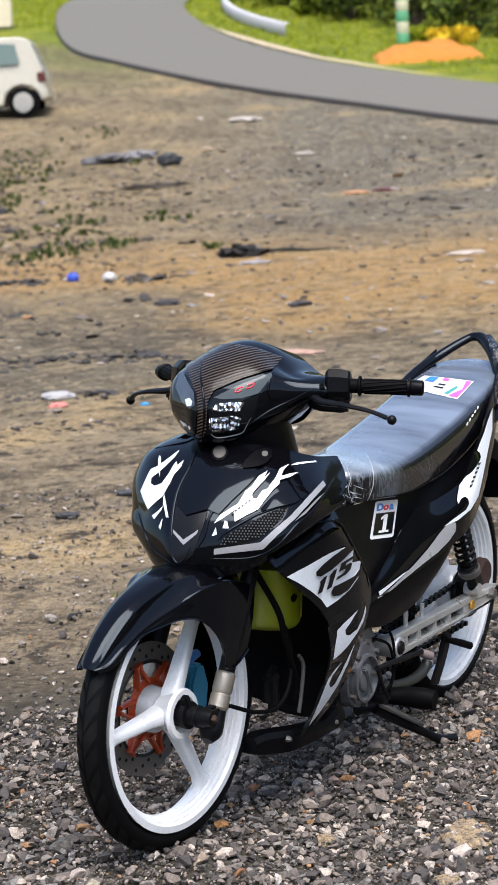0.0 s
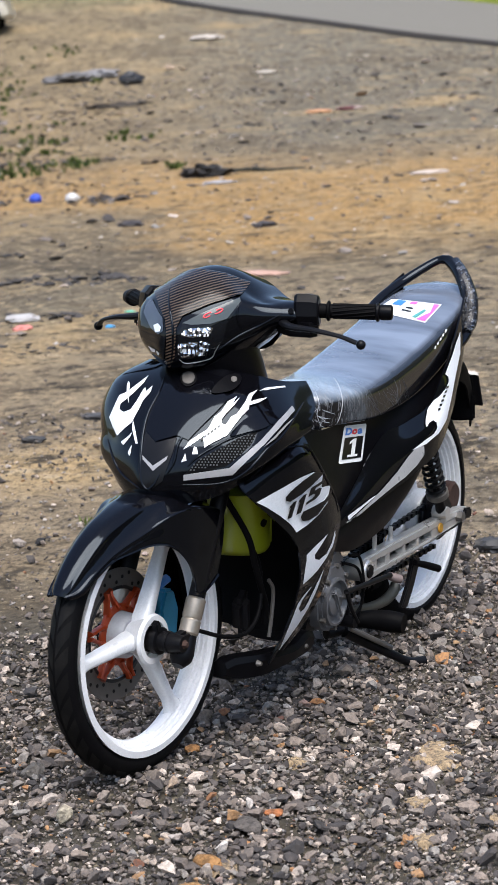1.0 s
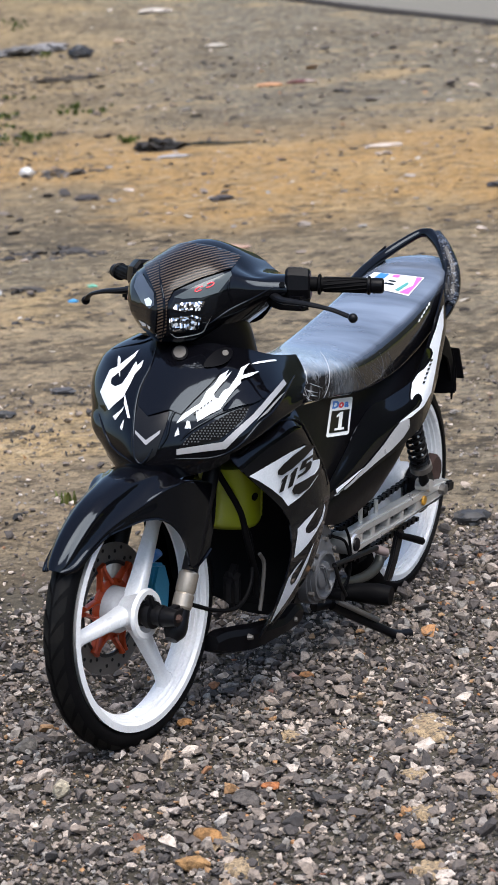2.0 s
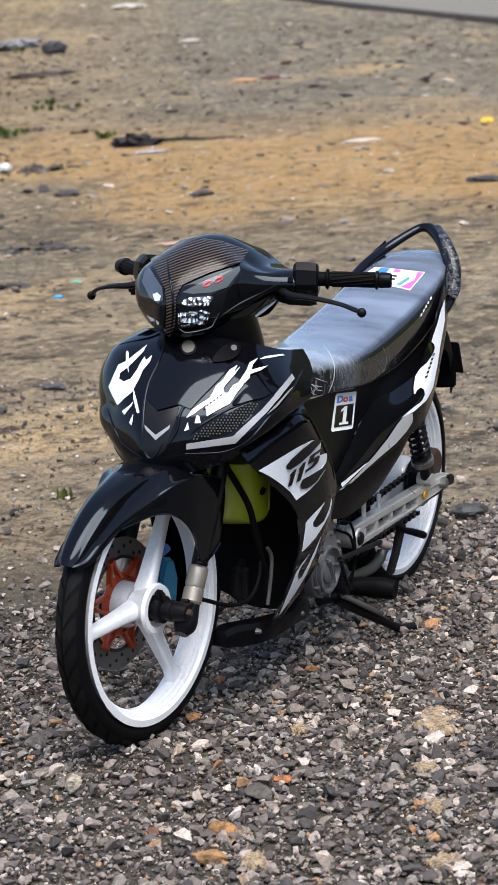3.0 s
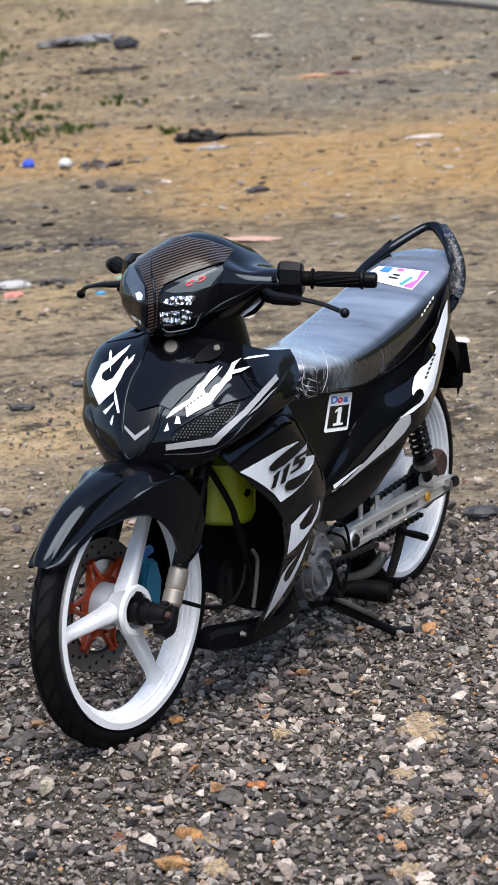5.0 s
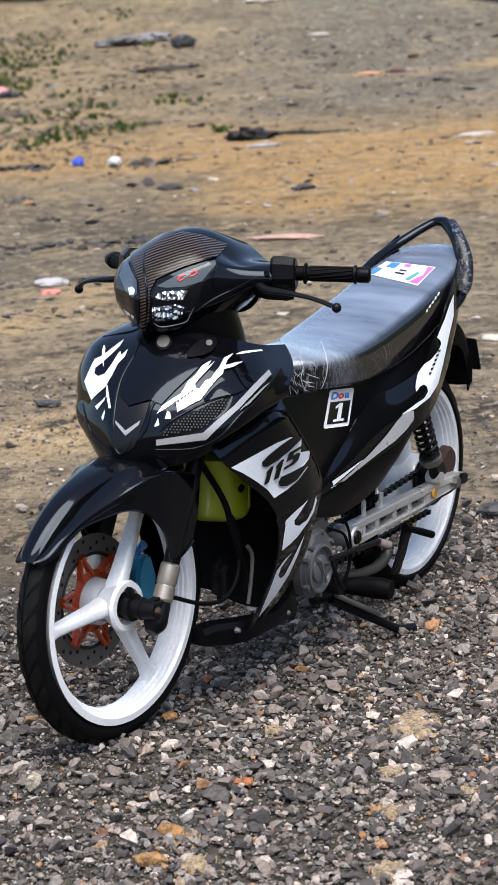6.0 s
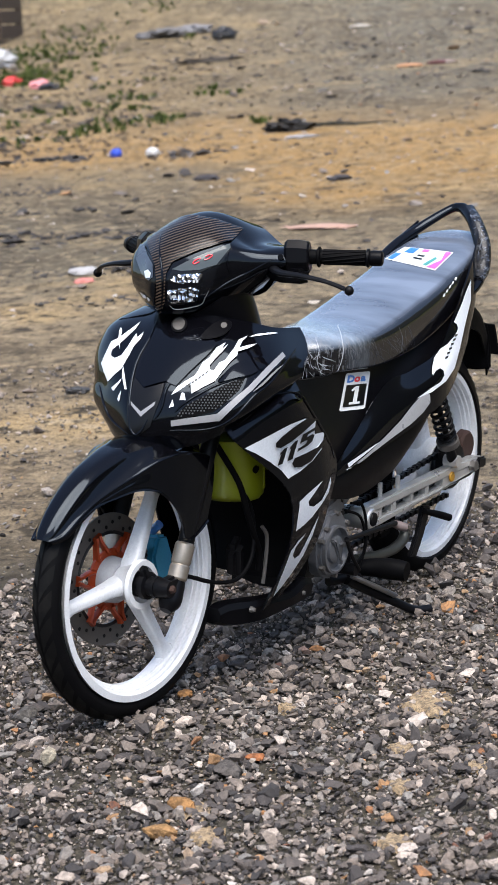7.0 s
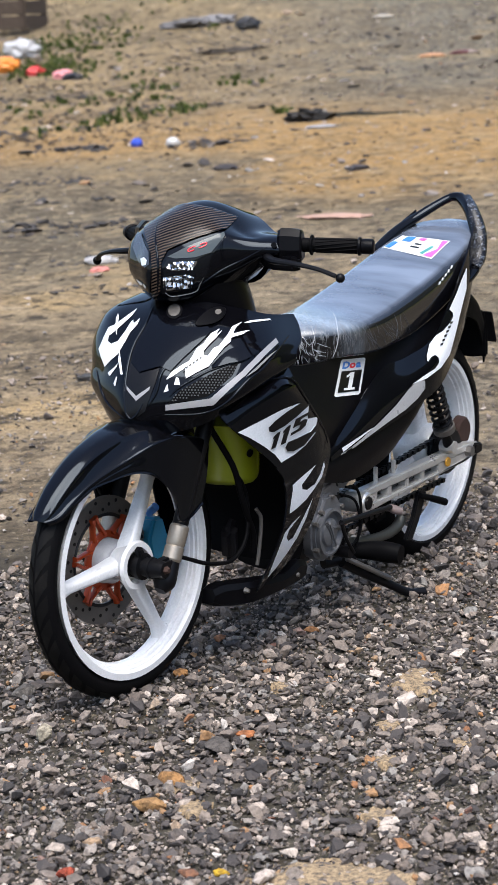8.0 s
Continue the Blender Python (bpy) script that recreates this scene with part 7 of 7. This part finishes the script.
def soil_mound():
    """A heap of orange laterite soil."""
    m = worn("orange_soil", (0.47, 0.17, 0.024), 0.95, amount=0.5, dirt=(0.38, 0.16, 0.06), grain=30.0, relief=0.8)
    g = np.zeros((28, 40, 3))
    for i in range(28):
        for j in range(40):
            a, b = 2 * i / 27 - 1, 2 * j / 39 - 1
            x, y = at_view(41.3 + 1.0 * a, 3.95 + 1.12 * b)
            h = max(0, 1 - a * a) ** 0.6 * max(0, 1 - abs(b) ** 2.2) ** 0.7
            g[i, j] = (x, y, float(ground_z(x, y)) - 0.03 + 0.40 * h * (0.85 + 0.35 * noise.noise((a * 2, b * 3, 4))) + 0.05 * noise.noise((a * 6, b * 8, 1)))
    tagged(part("soil_mound", grid_bm(g), m, None), "heap of bright orange soil on the grass", "soil mound")


soil_mound()


def banded_post():
    x, y = at_view(44.5, 3.70)
    root = thing("roadside_post", pose(x, y, float(ground_z(x, y))), "green and cream banded roadside post", "post")
    cream = worn("cream_paint", (0.52, 0.50, 0.34), 0.7, amount=0.4)
    teal = worn("green_paint", (0.10, 0.34, 0.17), 0.6, amount=0.3)
    for k in range(9):
        part("band", lathe_z(0.14, k * 0.24, k * 0.24 + 0.238), teal if k % 2 == 0 else cream, root)


def lathe_z(r, z0, z1, n=20):
    return tube([(0, 0, z0), (0, 0, z0 + 0.01), (0, 0, z1 - 0.01), (0, 0, z1)], [r * 0.97, r, r, r * 0.97], n, 1)


banded_post()


def guard_rail():
    steel = worn("whitewashed_concrete", (0.60, 0.56, 0.58), 0.6, 0.0, amount=0.3)
    pts = np.array([(-41.6, -22.9), (-42.6, -23.9), (-45.0, -26.0), (-48.0, -28.2), (-51.5, -30.3), (-56.0, -32.4)])
    root = thing("roadside_barrier", pose(pts[0][0], pts[0][1], float(ground_z(*pts[0]))), "low white concrete barrier on the inside of the bend", "barrier")
    line = spline(pts, 6)
    o = np.array(root.matrix_world.translation)
    rows = []
    for x, y in line:
        z = float(ground_z(x, y))
        rows.append([(x + d * 0.82 - o[0], y - d * 0.57 - o[1], z + h - o[2]) for h, d in ((0.0, 0.0), (0.03, 0.03), (0.14, 0.05), (0.25, 0.05), (0.30, 0.02), (0.31, -0.06), (0.28, -0.12))])
    part("wall", grid_bm(np.array(rows), 0.006), steel, root)


guard_rail()


def marker_block():
    x, y = at_view(54.6, -5.95)
    root = thing("concrete_marker", pose(x, y, float(ground_z(x, y)), 0, 0, 30), "cream painted concrete marker by the road", "marker")
    part("block", slab([(-0.28, 0), (0.28, 0), (0.20, 1.3), (-0.12, 1.5), (-0.24, 1.2)], -0.2, 0.2, 0.05), worn("cream_concrete", (0.62, 0.55, 0.40), 0.8, amount=0.4), root)


marker_block()


def white_car():
    paint = worn("cream_white_car_paint", (0.50, 0.465, 0.385), 0.35, coat=0.4, amount=0.2)
    glass = material("tinted_car_glass", (0.10, 0.14, 0.12), 0.08, 0.0, 0.5)
    x, y = -26.95, -20.15
    root = thing("hatchback_car", pose(x, y, float(ground_z(x, y)) + 0.0, 0, 0, -60), "small cream-white hatchback car parked on the gravel", "car")
    side = [(-0.37, 0.30), (-0.39, 0.52), (-0.37, 0.78), (-0.33, 0.86), (-0.14, 1.33), (0.0, 1.38), (1.35, 1.38), (1.60, 1.32), (2.05, 0.90), (2.75, 0.76), (2.86, 0.55), (2.82, 0.28), (2.62, 0.24), (2.55, 0.45), (2.38, 0.55), (2.2, 0.50), (2.08, 0.25), (0.34, 0.22), (0.29, 0.42), (0.15, 0.53), (0.0, 0.56), (-0.15, 0.53), (-0.28, 0.42), (-0.33, 0.27)]
    bm = bmesh.new()
    lay = []
    for yy, tuck in ((0.07, 0.0), (-1.42, 0.0)):
        sgn = 1 if yy > 0 else -1
        lay.append([bm.verts.new((a, yy - sgn * max(0, b - 0.85) * 0.28, b)) for a, b in side])
    n = len(side)
    for i in range(n):
        j = (i + 1) % n
        bm.faces.new((lay[0][i], lay[0][j], lay[1][j], lay[1][i]))
    bm.faces.new(lay[0]), bm.faces.new(lay[1][::-1])
    bmesh.ops.recalc_face_normals(bm, faces=bm.faces)
    bmesh.ops.bevel(bm, geom=list(bm.edges), offset=0.035, segments=3, affect="EDGES", clamp_overlap=True)
    body = part("car_body", bm, paint, root, "cream-white painted body")

    def flat(points, lift=0.004):
        b2 = bmesh.new()
        b2.faces.new([b2.verts.new((a, 0.07 - max(0, b - 0.85) * 0.28 + lift, b)) for a, b in points])
        return b2
    part("side_window", flat([(0.02, 0.92), (0.10, 1.26), (0.60, 1.29), (0.60, 0.90)], 0.006), glass, root, "tinted side window")
    part("side_window", flat([(0.66, 0.90), (0.66, 1.29), (1.32, 1.29), (1.78, 0.90)], 0.006), glass, root, "tinted side window")
    part("rear_window", slab([(-1.2, 0.0), (-0.15, 0.0), (-0.22, 0.42), (-1.13, 0.42)], 0, 0.01, 0.0, axis="x"), glass, root, "", Matrix.Translation((-0.325, 0, 0.89)) @ Matrix.Rotation(radians(22), 4, "Y"))
    part("tail_lamp", slab([(-0.41, 0.60), (-0.28, 0.60), (-0.26, 0.76), (-0.385, 0.78)], -0.06, 0.082, 0.01), worn("dark_red_lamp", (0.09, 0.012, 0.012), 0.2), root, "dark red tail lamp")
    part("bumper", slab([(-0.44, 0.32), (-0.30, 0.30), (-0.31, 0.50), (-0.43, 0.52)], -1.40, 0.085, 0.03), paint, root)
    part("door_handle", slab([(0.70, 0.80), (0.84, 0.80), (0.84, 0.825), (0.70, 0.825)], 0.07, 0.09, 0.005), SATIN, root)
    for wx in (0.0, 2.30):
        for wy in (0.0, -1.35):
            wheel = part("wheel", lathe([(0.262, -0.05), (0.265, 0.0), (0.262, 0.05), (0.20, 0.065), (0.17, 0.05), (0.17, -0.05), (0.20, -0.065)], (wx, wy, 0.265), 32), RUBBER, root, "black tyre with pale wheel cover")
            part("wheel_cover", lathe([(0.001, 0.060), (0.10, 0.066), (0.165, 0.058), (0.172, 0.05), (0.001, 0.045)] if wy == 0 else [(0.001, -0.060), (0.10, -0.066), (0.165, -0.058), (0.172, -0.05), (0.001, -0.045)], (wx, wy, 0.265), 28, loop=False), worn("pale_wheel_cover", (0.36, 0.35, 0.32), 0.5, amount=0.5), wheel)


white_car()


# ---- litter, debris and weeds on the ground ----
def lump(name, s, w, size, color, label, category, seed, rough=0.6, crumple=0.35, coat=0.0):
    """A crumpled or broken bit lying on the ground: size is length, width and height."""
    m = worn(name + "_surface", color, rough, coat=coat, amount=0.4)
    bm = bmesh.new()
    bmesh.ops.create_icosphere(bm, subdivisions=3, radius=0.5)
    for v in bm.verts:
        v.co *= 1 + crumple * noise.noise(v.co * 4.2 + Vector((seed, 0, 0))) + 0.5 * crumple * noise.noise(v.co * 10 + Vector((seed, 5, 0)))
        v.co.z = max(v.co.z, -0.3)
    x, y = at_view(s, w)
    ob = part(name, bm, m, None, matrix=Matrix.Rotation(radians(-60 + 22 * math.sin(seed)), 4, "Z") @ Matrix.Diagonal((*size, 1)), sharp=25)
    ob.matrix_world = Matrix.Translation((x, y, on_ground(x, y) + 0.28 * size[2]))
    return tagged(ob, label, category)


def twig(name, s, w, length, r, color, label, seed, turn=0.0):
    rng = np.random.default_rng(seed)
    pts = [(length * (u - 0.5), rng.normal(0, 0.14 * length), r + abs(rng.normal(0, 0.5 * r))) for u in np.linspace(0, 1, 6)]
    x, y = at_view(s, w)
    ob = part(name, tube(pts, [r * 0.6, r, r * 1.1, r * 0.8, r * 0.6, r * 0.3], 8, 4), worn(name + "_bark", color, 0.9), None)
    ob.matrix_world = pose(x, y, on_ground(x, y), 0, 0, 120 + turn)
    return tagged(ob, label, "branch")


lump("charred_wood", 15.0, -0.08, (0.36, 0.22, 0.13), (0.006, 0.005, 0.005), "lump of charred black wood on sandy ground", "wood", 1, 0.8, 0.9)
twig("stick", 15.2, 0.45, 0.80, 0.016, (0.02, 0.022, 0.016), "thin dark stick lying beside charred wood", 2, 6)
lump("flat_rag", 14.3, 0.05, (0.28, 0.12, 0.03), (0.34, 0.34, 0.36), "pale grey scrap of plastic on sand", "scrap", 3)
lump("blue_cup", 13.2, -1.445, (0.10, 0.10, 0.09), (0.02, 0.06, 0.45), "small blue plastic cup on bare earth", "cup", 4, 0.3, 0.1, 0.5)
lump("white_cup", 13.1, -1.145, (0.12, 0.10, 0.09), (0.48, 0.48, 0.48), "small white plastic cup on bare earth", "cup", 5, 0.3, 0.1, 0.5)
lump("dark_clod", 10.3, 0.30, (0.16, 0.09, 0.05), (0.03, 0.026, 0.03), "small dark clod of earth", "soil", 8)
lump("dark_clod", 10.8, -0.62, (0.18, 0.09, 0.05), (0.03, 0.026, 0.03), "small dark clod of earth", "soil", 9)
lump("dark_clod", 10.2, 2.22, (0.28, 0.14, 0.05), (0.02, 0.02, 0.025), "dark damp clod of earth", "soil", 10)
lump("orange_board", 22.4, 1.35, (0.32, 0.20, 0.05), (0.52, 0.27, 0.14), "faded orange scrap of board on grey gravel", "scrap", 11, 0.8, 0.2)
lump("red_rag", 22.5, 1.72, (0.30, 0.14, 0.05), (0.11, 0.03, 0.035), "dark red rag on grey gravel", "rag", 12)
lump("yellow_wrapper", 15.5, 3.12, (0.12, 0.07, 0.05), (0.75, 0.50, 0.02), "crumpled yellow wrapper on the gravel", "wrapper", 13, 0.4)
lump("white_wrapper", 14.1, 1.83, (0.34, 0.12, 0.04), (0.50, 0.43, 0.38), "pale crumpled paper on sandy ground", "paper", 14)
lump("white_wrapper", 32.0, 0.1, (0.55, 0.3, 0.10), (0.48, 0.43, 0.38), "pale flat stone slab on the gravel", "stone", 15)
lump("white_wrapper", 27.5, 0.9, (0.30, 0.2, 0.06), (0.46, 0.42, 0.36), "pale flat stone on the gravel", "stone", 16)
lump("blue_wrapper", 5.8, -0.58, (0.045, 0.03, 0.02), (0.04, 0.30, 0.62), "scrap of bright blue plastic", "plastic scrap", 17, 0.4)
lump("green_wrapper", 6.3, -0.50, (0.05, 0.03, 0.015), (0.10, 0.42, 0.30), "scrap of green plastic", "plastic scrap", 18, 0.4)
lump("crumpled_paper", 6.15, -1.02, (0.16, 0.10, 0.05), (0.36, 0.35, 0.35), "crumpled grey-white paper on the earth", "paper", 19)
lump("pink_wrapper", 5.85, -1.00, (0.10, 0.06, 0.03), (0.55, 0.20, 0.17), "faded pink wrapper on the earth", "wrapper", 20)
lump("pink_board", 7.6, 0.15, (0.42, 0.16, 0.03), (0.42, 0.26, 0.20), "faded pink scrap of board on the earth", "scrap", 23)
lump("rubble", 27.6, -1.95, (0.60, 0.35, 0.15), (0.13, 0.125, 0.125), "grey broken concrete rubble on the gravel", "rubble", 24, 0.8, 0.9)
lump("rubble", 27.9, -1.50, (0.50, 0.32, 0.14), (0.20, 0.195, 0.20), "grey broken concrete rubble on the gravel", "rubble", 25, 0.8, 0.9)
lump("black_bag", 27.0, -1.02, (0.36, 0.26, 0.22), (0.012, 0.012, 0.013), "black plastic bag beside the rubble", "bag", 26, 0.3)
lump("broken_branch", 24.3, -1.2, (0.8, 0.14, 0.08), (0.05, 0.04, 0.032), "dark fallen branch on the earth", "branch", 27, 0.8, 0.9)
lump("white_stone", 3.9, 0.9, (0.07, 0.05, 0.03), (0.50, 0.46, 0.42), "pale stone on brown earth", "stone", 28)
lump("dark_stone", 3.0, -0.75, (0.09, 0.05, 0.03), (0.03, 0.03, 0.032), "dark stone on brown earth", "stone", 29)
lump("dark_stone", 3.4, -0.55, (0.10, 0.05, 0.03), (0.05, 0.05, 0.055), "dark stone on brown earth", "stone", 30)
lump("dark_stone", 1.1, 0.62, (0.10, 0.06, 0.05), (0.03, 0.03, 0.032), "dark stone behind the rear wheel", "stone", 31)
# rubbish heap with a timber crate
lump("white_sack", 25.0, -3.95, (0.50, 0.35, 0.30), (0.42, 0.42, 0.43), "grubby white sack on the rubbish heap", "sack", 32)
lump("orange_bag", 23.3, -3.95, (0.40, 0.30, 0.24), (0.68, 0.22, 0.03), "bright orange plastic bag on the rubbish heap", "bag", 33, 0.4)
lump("red_bag", 22.7, -3.50, (0.24, 0.18, 0.14), (0.55, 0.03, 0.03), "red plastic bag on the rubbish heap", "bag", 34, 0.4)
lump("pink_bag", 22.2, -3.10, (0.22, 0.16, 0.13), (0.75, 0.28, 0.30), "pink plastic bag on the rubbish heap", "bag", 35, 0.4)
lump("black_bag", 22.0, -2.95, (0.26, 0.18, 0.10), (0.02, 0.02, 0.022), "black plastic bag on the rubbish heap", "bag", 36, 0.3)


def timber_crate():
    x, y = at_view(28.4, -4.55)
    root = thing("timber_crate", pose(x, y, on_ground(x, y), 0, 0, 22), "weathered brown timber crate by the rubbish", "crate")
    wood = worn("weathered_timber", (0.055, 0.038, 0.027), 0.85, amount=0.5)
    for k in range(5):
        part("plank", slab([(-0.6, 0.02 + 0.21 * k), (0.6, 0.02 + 0.21 * k), (0.6, 0.21 + 0.21 * k), (-0.6, 0.21 + 0.21 * k)], 0.36, 0.39, 0.006), wood, root)
        part("plank", slab([(-0.36, 0.02 + 0.21 * k), (0.36, 0.02 + 0.21 * k), (0.36, 0.21 + 0.21 * k), (-0.36, 0.21 + 0.21 * k)], 0.60, 0.63, 0.006, axis="x"), wood, root)
    for a, b in ((-0.57, 0.33), (0.57, 0.33), (-0.57, -0.36), (0.57, -0.36)):
        part("crate_post", slab([(a - 0.04, 0), (a + 0.04, 0), (a + 0.04, 1.1), (a - 0.04, 1.1)], b - 0.04, b + 0.04, 0.006), wood, root)


timber_crate()


def weeds():
    rng = np.random.default_rng(91)
    k = 0
    for s, w, n, spread in ((17.0, -1.54, 12, 0.5), (19.5, -1.9, 14, 0.6), (16.2, -1.9, 10, 0.5), (20.5, -0.9, 8, 0.4), (23.5, -3.5, 90, 0.7), (26.0, -3.7, 60, 0.8), (26.5, -2.9, 16, 0.8), (31.0, -2.2, 8, 0.5), (18.4, -2.6, 12, 0.7), (28.5, -3.3, 14, 0.7), (16.4, -0.35, 4, 0.12), (22.0, -2.2, 10, 0.6), (15.4, -2.2, 8, 0.6), (27.6, -1.5, 4, 0.3)):
        spots = [at_view(s + rng.normal(0, spread), w + rng.normal(0, spread * 0.45)) for _ in range(round(2.2 * n))]
        blades("weed_clump", spots, 0.055, WEED, "low green weeds growing on bare earth", 200 + k, "weeds", "stuff", 0.2, 9)
        k += 1
    blades("weed_sprig", [at_view(1.62, -0.50), at_view(1.60, -0.47)], 0.035, WEED, "small green weed sprig on brown earth", 300, "weeds", "stuff", 0.14, 7)


weeds()


def unseen_hills():
    """Unseen hills added all round, past the clearing: they close the place, darken what the gloss mirrors and show
    only as reflections.
    """
    m = material("unseen_woods", (0.03, 0.05, 0.015), 0.9)
    wire(m, ramp(m, noise_tex(m, 0.12, 8.0, 0.7), [(0.3, (0.012, 0.018, 0.010)), (0.7, (0.045, 0.055, 0.028))]), bsdf(m).inputs["Base Color"])
    rows = []
    n = 120
    for k in range(n + 1):
        a = 2 * math.pi * k / n
        d = math.cos(a - radians(210))
        r = 115 + 20 * noise.noise((math.cos(a) * 2, math.sin(a) * 2, 7))
        h = 15 + 6 * noise.noise((math.cos(a) * 3, math.sin(a) * 3, 2)) + 4 * noise.noise((math.cos(a) * 22, math.sin(a) * 22, 5))
        h *= 1 - 0.92 * max(0.0, min(1.0, 2.4 * math.cos(a - radians(272)) - 0.9))      # lowered on one side, so the mudguard mirrors sky
        h *= 1 + 2.6 * max(0.0, min(1.0, 2.0 * math.cos(a - radians(142)) - 0.8))      # and raised on another, to darken what the fairing end mirrors
        base = max(0.0, 12 * d)
        rows.append([(r * math.cos(a) * q, r * math.sin(a) * q, base * (q > 0.9) + h * z - 3) for q, z in ((0.98, 0.0), (1.02, 0.35), (1.10, 0.75), (1.25, 1.0), (1.8, 1.05))])
    tagged(part("unseen_backdrop_hills", grid_bm(dense(rows, 1, 3)), m, None), "dark green wooded hills added out of view to darken reflections", "hills", kind="structure")


unseen_hills()


lay_stones()
